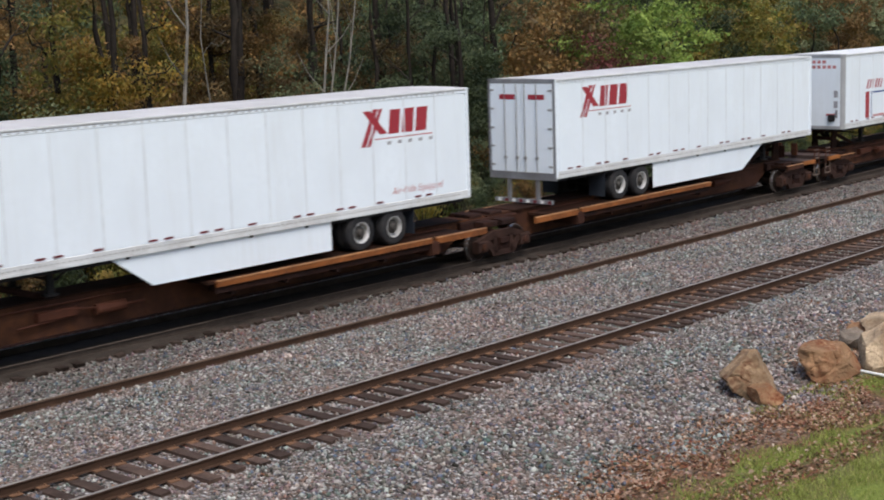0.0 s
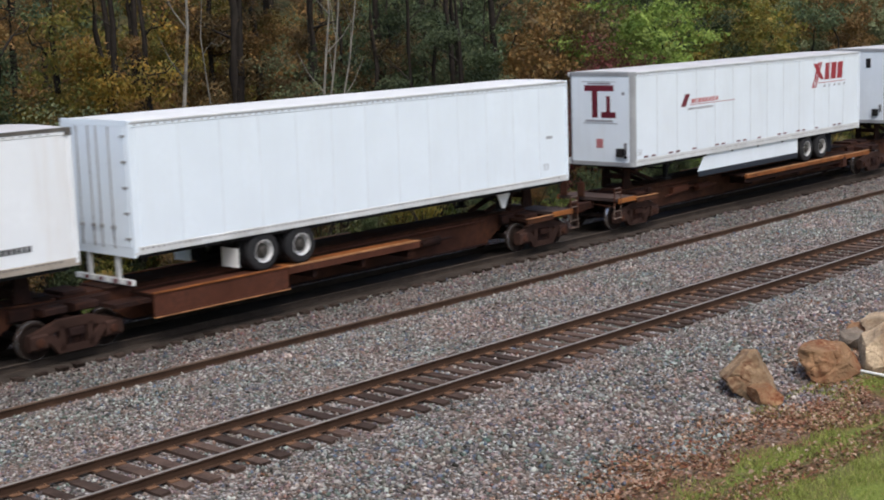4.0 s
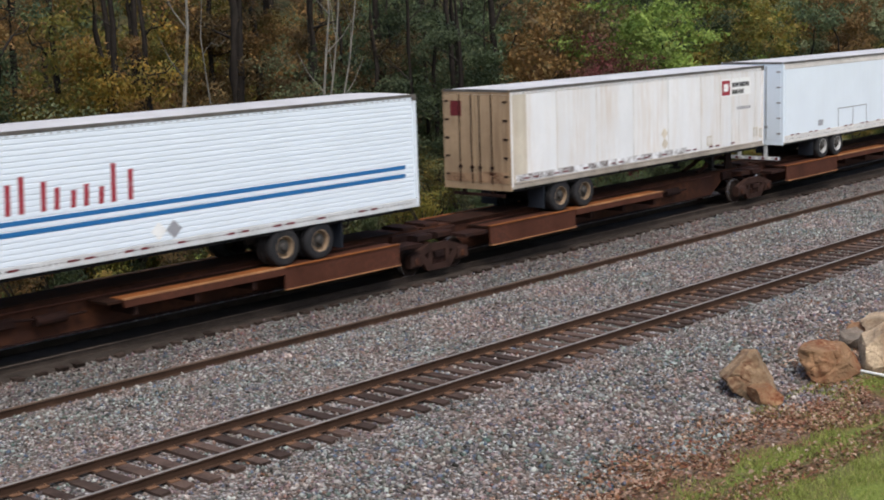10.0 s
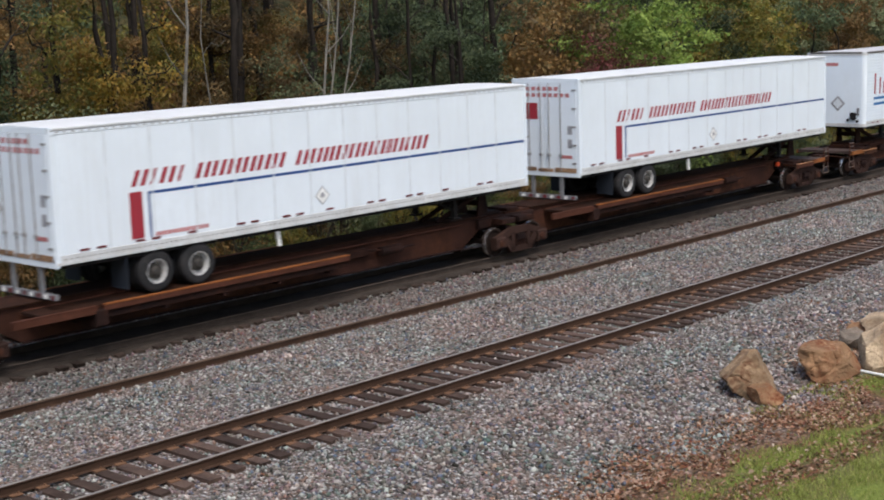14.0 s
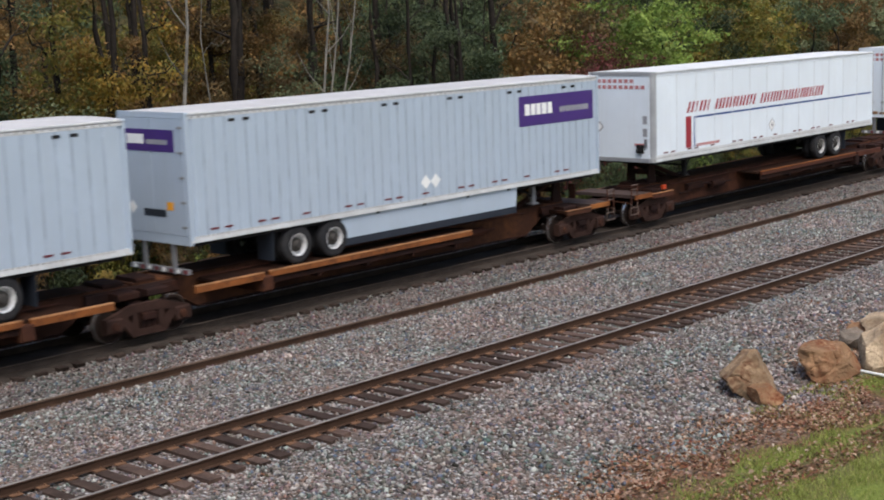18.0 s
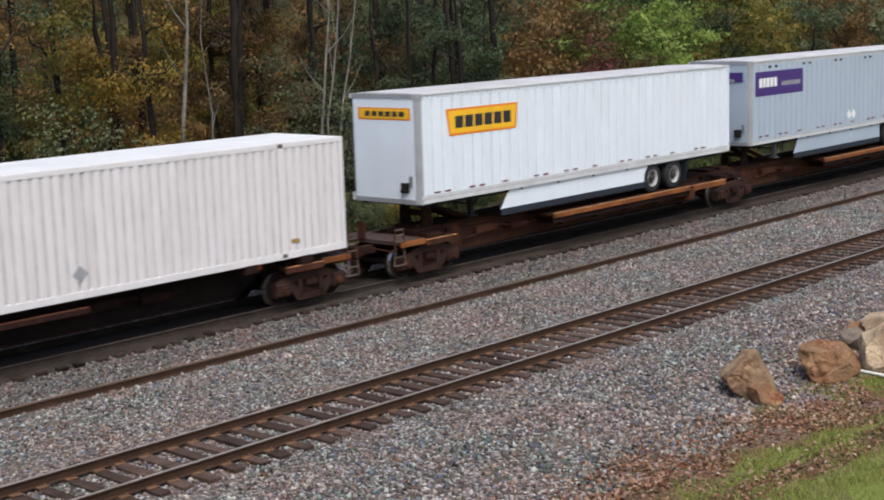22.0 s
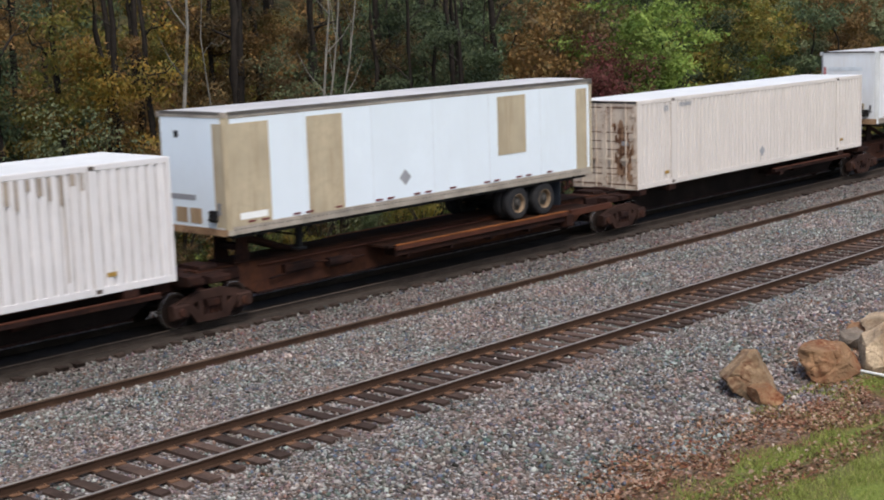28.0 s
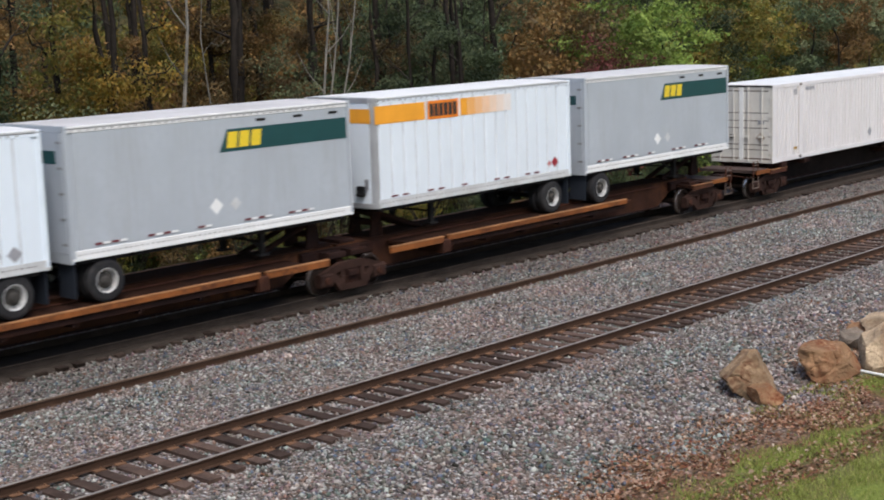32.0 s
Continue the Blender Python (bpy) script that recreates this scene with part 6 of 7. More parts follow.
            part("cross_bearer", Shape().plate([(xq - 0.06, 0.665), (xq + 0.06, 0.665), (xq + 0.06, 0.997), (xq - 0.06, 0.997)], -1.32, 1.32), RUST_DARK, ob)
    if wheels == "C":
        for q in (-6.1, 6.1, -7.9, 7.9):
            if abs(q) < h - 0.2:
                part("container_bolster", Shape().box(q - 0.20, q + 0.20, -1.32, 1.32, 1.045, 1.268, 0.03), RUST_DARK, ob)
        for y in (-1, 1):
            k0, k1 = (-7.6, 1.4) if b1 > -50 else (0.8, 6.9)
            part("deck_edge", Shape().box(k0, k1, y * 1.30 - 0.05, y * 1.30 + 0.05, 0.921, 1.036, 0.012), RUST_DARK, ob)
            part("edge_strip", Shape().box(k0, k1, y * 1.30 - 0.055, y * 1.30 + 0.055, 1.037, 1.062), RUST_BROWN, ob)
            part("edge_bracket", Shape().box(k0 + 0.4, k0 + 0.65, y * 0.9 - 0.45, y * 0.9 + 0.45, 0.798, 0.95), RUST_DARK, ob)
    if king is not None:
        # hitch stand under the trailer's king pin; e: towards the middle
        for kx, e in king:
            x = kx - (b0 + b1) / 2
            part("hitch_stand", Shape().plate([(x - 0.24, 1.226), (x + 0.24, 1.226), (x + 0.15, 1.919), (x - 0.15, 1.919)], -0.45, -0.37).plate([(x - 0.24, 1.226), (x + 0.24, 1.226), (x + 0.15, 1.919), (x - 0.15, 1.919)], 0.37, 0.45).box(x - 0.12, x + 0.12, -0.37, 0.37, 1.52, 1.662), RUST_DARK, ob, "dark steel hitch stand")
            part("hitch_head", Shape().box(x - 0.38, x + 0.38, -0.48, 0.48, 1.881, 1.938, 0.01), RUST_DARK, ob)
            for y in (-0.3, 0.3):
                part("hitch_strut", Shape().bar((x + e * 0.1, y, 1.852), (x + e * 1.9, y, 1.235), 0.08, 8), RUST_DARK, ob)
    # small gear on the near side of the sill
    part("brake_pipe", Shape().bar((-h + 2.0, -0.47, 1.064), (h - 2.0, -0.47, 1.064), 0.022), RUST_BROWN, ob)
    q = h * 0.45 * (-1 if wheels == "R" else 1)
    part("brake_cylinder", Shape().bar((q - 0.45, -0.62, 0.807), (q + 0.35, -0.62, 0.807), 0.13, 12).bar((q + 0.35, -0.62, 0.807), (q + 0.9, -0.62, 0.807), 0.03), RUST_BROWN if style == "orange" else RUST_DARK, ob)
    part("gear_box", Shape().box(q - 1.9, q - 0.9, -0.60, -0.43, 0.741, 0.969, 0.03).bar((q - 2.4, -0.55, 0.684), (q - 1.2, -0.55, 0.76), 0.03).bar((q - 0.9, -0.58, 0.902), (q - 0.45, -0.62, 0.855), 0.035), RUST_BROWN if style == "orange" else RUST_DARK, ob)
    travel(ob, (b0 + b1) / 2)


def make_train():
    fleet()
    container(-55.58, -39.43, "white corrugated container with heavily rusted doors", DOOR_RUST, 1)
    container(-91.42, -75.27, "off-white corrugated container with rust-streaked doors", DOOR_RUST, 1, CORRUGATED_PINK)
    container(-126.34, -110.19, "white corrugated container with grimy doors", DOOR_PALE, 2)
    # trucks from the head of the stretch to its tail; pairs where two cars are coupled
    cars = [([225.73, 243.29], "orange"), ([168.30, 185.81, 204.38, 222.09], "orange"), ([77.13, 93.96, 111.34, 128.91, 146.62, 163.26], "brown"),
            ([18.39, 36.06, 54.52, 72.19], "dark"), ([-36.05, -19.71, -2.29, 14.35], "orange"), ([-126.14, -109.01, -91.93, -74.6, -56.93, -40.54], "dark"), ([-166.01, -148.07, -130.78], "orange")]
    wheel_end = {(225.73, 243.29): ("R", [(226.52, 1)]), (204.38, 222.09): ("L", [(221.69, -1)]), (185.81, 204.38): ("R", [(187.49, 1)]), (168.30, 185.81): ("R", [(168.64, 1)]),
                 (146.62, 163.26): ("L", [(163.31, -1)]), (128.91, 146.62): ("L", [(145.74, -1)]), (111.34, 128.91): ("L", [(128.07, -1)]), (93.96, 111.34): ("L", [(110.6, -1)]), (77.13, 93.96): ("R", [(78.02, 1)]),
                 (54.52, 72.19): ("L", [(72.19, -1)]), (36.06, 54.52): ("L", [(53.54, -1)]), (18.39, 36.06): ("R", [(19.28, 1)]), (-2.29, 14.35): ("L", [(13.95, -1)]), (-19.71, -2.29): ("R", [(-17.84, 1)]), (-36.05, -19.71): ("R", [(-35.41, 1)]),
                 (-56.93, -40.54): ("C", None), (-74.6, -56.93): ("R", [(-72.73, 1), (-59.55, -1)]), (-91.93, -74.6): ("C", None), (-109.01, -91.93): ("R", [(-107.48, 1)]), (-126.14, -109.01): ("C", None),
                 (-148.07, -130.78): ("BL", [(-146.48, 1), (-130.38, -1)]), (-166.01, -148.07): ("BR", [(-164.92, 1), (-148.86, -1)])}
    for bogies, style in cars:
        for s in bogies:
            truck(s)
        for i in range(len(bogies) - 1):
            b0, b1 = bogies[i], bogies[i + 1]
            w, king = wheel_end[(b0, b1)]
            spine_car(b0, b1, w, style, ("C" if i == 0 else "J", "C" if i == len(bogies) - 2 else "J"), king)


make_train()

# ================= boulders, pipe =================
def boulder(x, y, size, faces, seed, mat, label, sink=0.12, spin=0.0):
    """A broken block: a ball cut by planes (normal, distance), with worn edges and a rough skin."""
    rnd = random.Random(seed)
    cuts = [(Vector(n).normalized(), d) for n, d in faces]
    for k in range(9):
        cuts.append((Vector((rnd.gauss(0, 1), rnd.gauss(0, 1), rnd.gauss(0, 0.8))).normalized(), rnd.uniform(0.62, 0.88)))
    bm = bmesh.new()
    bmesh.ops.create_icosphere(bm, subdivisions=5, radius=1.0)
    for v in bm.verts:
        d = v.co.normalized()
        wob = d + 0.05 * noise.noise_vector(d * 2.3 + Vector((seed, 0, 0)))
        r = sorted([h / max(0.05, wob.dot(n)) for n, h in cuts if wob.dot(n) > 0.05] + [1.1, 1.4])
        k = r[0] - 0.008 * math.exp(-(r[1] - r[0]) / 0.02)
        p = d * min(1.15, k)
        p += d * (0.035 * noise.noise(p * 3.2 + Vector((0, seed, 0))) + 0.022 * noise.noise(p * 8 + Vector((seed, 0, 0))) + 0.012 * noise.noise(p * 19))
        p -= d * 0.05 * max(0.0, 0.06 - abs(noise.noise(p * 1.4 + Vector((seed, seed, 0))))) / 0.06
        v.co = Vector((p.x * size[0], p.y * size[1], p.z * size[2]))
    me = bpy.data.meshes.new("boulder")
    bm.to_mesh(me)
    bm.free()
    me.materials.append(mat)
    ob = new("boulder", me)
    low = min(v.co.z for v in me.vertices)
    ob.matrix_world = Matrix.Translation((x, y, lie(x, y) - low - sink)) @ Matrix.Rotation(spin, 4, "Z")
    return tagged(ob, label, "rock", "boulders beside the track")


# the view comes from the south-west, so -x -y faces are the seen ones
boulder(24.84, 14.78, (0.88, 0.64, 0.64), [((-0.75, -0.62, 0.20), 0.50), ((0.55, -0.72, 0.42), 0.46), ((-0.50, 0.54, 0.68), 0.47), ((-0.55, -0.1, 0.85), 0.64), ((0.35, 0.1, 0.95), 0.78), ((0.95, 0.1, 0.3), 0.55)], 31, BOULDER, "tall broken ochre sandstone boulder beside the ballast", 0.16)
boulder(24.62, 14.28, (0.46, 0.36, 0.30), [((-0.3, -0.9, 0.5), 0.55), ((0.6, -0.5, 0.6), 0.55), ((0.0, 0.0, 1.0), 0.6)], 47, BOULDER_RED, "low dark red boulder half sunk in leaves", 0.14)
boulder(27.02, 14.12, (0.94, 0.60, 0.46), [((-0.95, -0.30, 0.05), 0.62), ((-0.42, -0.88, 0.10), 0.50), ((0.30, -0.85, 0.42), 0.48), ((0.0, -0.15, 1.0), 0.60), ((0.9, -0.2, 0.5), 0.66)], 5, BOULDER_RED, "rust-stained sandstone boulder on the grass edge", 0.10)
boulder(28.42, 13.68, (0.72, 0.60, 0.64), [((-0.75, -0.6, 0.25), 0.52), ((0.5, -0.8, 0.4), 0.55), ((-0.55, 0.25, 0.8), 0.60)], 11, BOULDER_PALE, "pale ochre sandstone boulder in a heap", 0.14)
boulder(30.75, 14.62, (0.62, 0.66, 0.42), [((-0.5, -0.8, 0.3), 0.55), ((-0.2, 0.2, 1.0), 0.62)], 14, BOULDER_PALE, "ochre sandstone boulder in a heap")
boulder(29.52, 14.88, (0.42, 0.34, 0.27), [((-0.3, -0.4, 1.0), 0.6)], 19, BOULDER_GREY, "grey-brown flat stone in a heap", 0.06)
boulder(30.35, 15.12, (0.36, 0.32, 0.22), [((-0.4, -0.2, 0.9), 0.5)], 29, BOULDER_RED, "small rusty flat stone in a heap", 0.04)
boulder(30.15, 13.35, (0.74, 0.62, 0.70), [((-0.7, -0.5, 0.4), 0.55)], 23, BOULDER_PALE, "ochre sandstone boulder in a heap", 0.1)
pipe = new("white_pipe", Shape().bar((27.85, 14.07, -0.50), (27.64, 12.75, -0.50), 0.032, 10).mesh("white_pipe", PIPE))
tagged(pipe, "white plastic pipe lying on the grass beside boulders", "pipe")


# ================= trees =================
def leaves_mesh(name, count, blobs, size, mat, seed):
    """Many small leaves, each of two bent triangles pairs, gathered in uneven clumps."""
    rng = np.random.default_rng(seed)
    w = np.array([b[6] if len(b) > 6 else b[3] * b[4] * b[5] for b in blobs], float)
    pick = rng.choice(len(blobs), count, p=w / w.sum())
    b = np.array([q[:6] for q in blobs], float)[pick]
    d = rng.normal(size=(count, 3))
    d /= np.linalg.norm(d, axis=1)[:, None]
    r = rng.random(count)[:, None] ** 0.45
    c = b[:, :3] + d * r * b[:, 3:6]
    # twig clumps
    c += rng.normal(size=(count, 3)) * 0.05
    # the leaves of one spray face much the same way
    face = rng.normal(size=(len(blobs), 3))[pick] * 0.55 + d * 0.55 + rng.normal(size=(count, 3)) * 0.42
    face[:, 2] += 0.45
    u = np.cross(face, rng.normal(size=(count, 3)))
    u /= np.linalg.norm(u, axis=1)[:, None] + 1e-9
    s = np.cross(u, face)
    s /= np.linalg.norm(s, axis=1)[:, None] + 1e-9
    sz = size * rng.uniform(0.6, 1.4, count)[:, None]
    nrm = np.cross(u, s)
    p0, p1, p2, p3 = c - u * sz, c + s * sz * 0.55 + nrm * sz * 0.15, c + u * sz, c - s * sz * 0.55 + nrm * sz * 0.15
    verts = np.stack([p0, p1, p2, p3], 1).reshape(-1, 3)
    me = bpy.data.meshes.new(name)
    me.vertices.add(len(verts))
    me.vertices.foreach_set("co", verts.ravel())
    me.loops.add(count * 4)
    me.loops.foreach_set("vertex_index", np.arange(count * 4))
    me.polygons.add(count)
    me.polygons.foreach_set("loop_start", np.arange(count) * 4)
    me.polygons.foreach_set("loop_total", np.full(count, 4))
    me.materials.append(mat)
    me.update(calc_edges=True)
    return me


def tube(s, pts, radii, n=7):
    """A tapered, bending limb."""
    k = len(s.v)
    for i, (p, r) in enumerate(zip(pts, radii)):
        p = Vector(p)
        d = Vector(pts[min(i + 1, len(pts) - 1)]) - Vector(pts[max(i - 1, 0)])
        q = d.to_track_quat("Z", "Y")
        s.v += [tuple(p + q @ Vector((r * math.cos(2 * math.pi * j / n), r * math.sin(2 * math.pi * j / n), 0))) for j in range(n)]
    for i in range(len(pts) - 1):
        s.f += [(k + i * n + j, k + i * n + (j + 1) % n, k + (i + 1) * n + (j + 1) % n, k + (i + 1) * n + j) for j in range(n)]


def trunk_mesh(height, r, seed, mat, limbs=7, low=0.3, lean=0.03, wander=0.26):
    rnd = random.Random(seed)
    s = Shape()
    m = 9
    pts, lx, ly = [], rnd.uniform(-lean, lean), rnd.uniform(-lean, lean)
    for i in range(m):
        f = i / (m - 1)
        pts.append((lx * f * height + rnd.uniform(-wander, wander) * f, ly * f * height + rnd.uniform(-wander, wander) * f, f * height - 0.35))
    tube(s, pts, [r * (1.25 if i == 0 else 1) * (1 - 0.75 * i / (m - 1)) for i in range(m)], 9)
    trunk, s = s, Shape()
    for j in range(limbs):
        f = low + (0.95 - low) * j / max(1, limbs - 1)
        i = min(m - 2, int(f * (m - 1)))
        base = Vector(pts[i]).lerp(Vector(pts[i + 1]), f * (m - 1) - i)
        a, ln = rnd.uniform(0, 6.28), height * rnd.uniform(0.07, 0.17)
        d = Vector((math.cos(a), math.sin(a), rnd.uniform(0.2, 0.8)))
        q = [base, base + d * ln * 0.4 + Vector((0, 0, rnd.uniform(-0.1, 0.3))), base + d * ln * 0.75, base + d * ln + Vector((0, 0, ln * 0.15))]
        rr = r * (1 - f) * 0.40 + 0.012
        tube(s, q, [rr, rr * 0.7, rr * 0.45, rr * 0.15], 5)
        for t in range(2):
            c = q[1 + t]
            d2 = Vector((rnd.uniform(-1, 1), rnd.uniform(-1, 1), rnd.uniform(0, 0.8)))
            tube(s, [c, c + d2 * ln * 0.3, c + d2 * ln * 0.55], [rr * 0.4, rr * 0.25, rr * 0.1], 4)
    return mesh_of("trunk", trunk.v, trunk.f, mat, True), mesh_of("limbs", s.v, s.f, mat, True)


TRUNKS = {}
for _k, (_h, _r, _m, _l, _lo, _le) in {"dark": (15, 0.20, BARK_DARK, 4, 0.45, 0.02), "dark_thin": (13, 0.12, BARK_DARK, 4, 0.4, 0.04), "grey": (14, 0.16, BARK_GREY, 4, 0.45, 0.03),
                                       "pale": (14, 0.11, BARK_PALE, 2, 0.75, 0.006), "pale_thin": (10, 0.055, BARK_PALE, 3, 0.45, 0.05), "short": (5.5, 0.09, BARK_DARK, 5, 0.3, 0.05)}.items():
    TRUNKS[_k] = [trunk_mesh(_h, _r, 31 * _i + len(_k), _m, _l, _lo, _le) for _i in range(3)]


def crown_blobs(seed, z0, z1, spread, n, small=1.0):
    """Many small flattened sprays of leaves, strung along a few limbs."""
    rnd = random.Random(seed)
    out = []
    while len(out) < n:
        a, z = rnd.uniform(0, 6.28), rnd.uniform(z0, z1)
        reach = spread * rnd.uniform(0.4, 1.0)
        for k in range(rnd.randrange(2, 6)):
            d = reach * (0.35 + 0.16 * k)
            out.append((d * math.cos(a) + rnd.uniform(-0.2, 0.2), d * math.sin(a) + rnd.uniform(-0.2, 0.2), z + 0.18 * k + rnd.uniform(-0.25, 0.25),
                        small * rnd.uniform(0.25, 0.62), small * rnd.uniform(0.25, 0.62), small * rnd.uniform(0.12, 0.34)))
    return out


LEAVES = {"brown": LEAF_BROWN, "gold": LEAF_GOLD, "yellow": LEAF_YELLOW, "orange": LEAF_ORANGE, "green": LEAF_GREEN, "bright": LEAF_BRIGHT, "grey": LEAF_GREY, "red": LEAF_RED}
CROWNS = {}


def crown(kind, colour, i):
    """kind: tall (leaves from 3 m up), low (understorey), bush."""
    key = (kind, colour, i)
    if key not in CROWNS:
        seed = 100 * i + len(colour) * 7 + len(kind)
        if kind == "tall":
            CROWNS[key] = leaves_mesh("crown", 6400, crown_blobs(seed, 1.6, 10.0, 3.2, 66, 1.25), 0.066, LEAVES[colour], seed)
        elif kind == "hill":
            CROWNS[key] = leaves_mesh("crown", 5200, crown_blobs(seed, 0.3, 5.6, 2.5, 62, 1.35), 0.078, LEAVES[colour], seed)
        elif kind == "low":
            CROWNS[key] = leaves_mesh("crown", 6200, crown_blobs(seed, 0.5, 6.2, 2.3, 56, 1.15), 0.056, LEAVES[colour], seed)
        elif kind == "shrub":
            CROWNS[key] = leaves_mesh("foliage", 5600, crown_blobs(seed, 0.1, 1.9, 1.4, 46, 0.75), 0.027, LEAVES[colour], seed)
        else:
            CROWNS[key] = leaves_mesh("foliage", 2700, crown_blobs(seed, 0.1, 1.9, 1.5, 40, 0.8), 0.047, LEAVES[colour], seed)
    return CROWNS[key]


NAMES = {"brown": "dull brown", "gold": "golden autumn", "yellow": "yellow-green autumn", "orange": "orange-brown autumn", "green": "dark green", "bright": "bright green", "grey": "dusty grey-green", "red": "dark red"}


def tree(x, v, trunk, i, colour, kind="tall", scale=1.0, turn_by=0.0):
    y = v + side(x)
    label = NAMES[colour] + (" woodland tree with a %s trunk" % {"dark": "dark", "dark_thin": "slender dark", "grey": "grey", "pale": "straight pale", "pale_thin": "thin pale leaning", "short": "short dark"}[trunk])
    ob = thing("tree", label, "tree", "trees behind the railway")
    ob.matrix_world = Matrix.Translation((x, y, lie(x, y))) @ Matrix.Rotation(turn_by, 4, "Z") @ Matrix.Scale(scale, 4)
    part("trunk", TRUNKS[trunk][i % 3][0], None, ob)
    part("branchwork", TRUNKS[trunk][i % 3][1], None, ob)["kind"] = "stuff"
    part("crown", crown(kind, colour, i % 2), None, ob)
    return ob


STEM = Shape()
_r = random.Random(5)
for _i in range(9):
    _a = _r.uniform(0, 6.28)
    tube(STEM, [(0, 0, -0.1), (0.3 * math.cos(_a), 0.3 * math.sin(_a), 0.7), (0.8 * math.cos(_a), 0.8 * math.sin(_a), 1.6)], [0.03, 0.02, 0.008], 5)
STEM_ME = mesh_of("stems", STEM.v, STEM.f, BARK_GREY, True)


def bush(x, v, i, colour, scale, turn_by=0.0):
    y = v + side(x)
    ob = thing("bush", NAMES[colour] + " bush at the edge of the woods", "bush", "undergrowth behind the railway")
    ob.matrix_world = Matrix.Translation((x, y, lie(x, y) - 0.05)) @ Matrix.Rotation(turn_by, 4, "Z") @ Matrix.Scale(scale, 4)
    part("stem", STEM_ME, None, ob)
    part("foliage", crown("shrub" if v < 39 and scale > 1.3 else "bush", colour, i % 3), None, ob)
    return ob


def sapling(x, v, trunk, i, scale, turn_by):
    y = v + side(x)
    ob = thing("bare_tree", "bare slender tree with %s bark among the woods" % {"dark": "dark", "dark_thin": "dark", "grey": "grey", "pale_thin": "pale", "pale": "pale"}[trunk], "tree", "trees behind the railway")
    ob.matrix_world = Matrix.Translation((x, y, lie(x, y))) @ Matrix.Rotation(turn_by, 4, "Z") @ Matrix.Scale(scale, 4)
    part("trunk", TRUNKS[trunk][i % 3][0], None, ob)
    part("branchwork", TRUNKS[trunk][i % 3][1], None, ob)["kind"] = "stuff"


def leaning(x, v, dx, height, r, seed):
    """A slender pale trunk that leans along the line, with a few bare twigs."""
    rnd = random.Random(seed)
    y = v + side(x)
    s = Shape()
    pts = [(dx * (k / 7) ** 1.2 + rnd.uniform(-0.07, 0.07), rnd.uniform(-0.1, 0.1), height * k / 7 - 0.3) for k in range(8)]
    tube(s, pts, [r * (1 - 0.09 * k) for k in range(8)], 7)
    part_trunk, s = s, Shape()
    for k in (4, 5, 6):
        p = Vector(pts[k])
        d = Vector((rnd.uniform(-1, 1), rnd.uniform(-0.5, 0.5), 0.9))
        tube(s, [p, p + d * 0.7, p + d * 1.3 + Vector((0, 0, 0.3))], [r * 0.35, r * 0.22, 0.006], 5)
    ob = thing("leaning_tree", "slender bare pale trunk leaning at the edge of the woods", "tree", "trees behind the railway")
    ob.matrix_world = Matrix.Translation((x, y, lie(x, y)))
    part("trunk", part_trunk, BARK_PALE, ob)
    part("branchwork", s, BARK_PALE, ob)["kind"] = "stuff"


ZONES = ((0.65, ("green", "orange", "green", "grey")), (0.71, ("yellow", "gold", "green", "orange")), (0.78, ("orange", "yellow", "gold", "brown")), (0.92, ("brown", "green", "orange", "brown", "yellow")),
         (0.99, ("grey", "green", "brown")), (1.06, ("gold", "green", "brown")), (1.21, ("green", "green", "grey", "green")), (1.37, ("orange", "brown", "green", "red", "orange")),
         (1.63, ("bright", "green", "yellow", "green")), (1.85, ("yellow", "bright", "green", "grey", "yellow")), (9.0, ("orange", "grey", "yellow", "green")))


def zone(x, v):
    """The leaf colours of this part of the wood."""
    return next(c for lim, c in ZONES if x / v < lim)


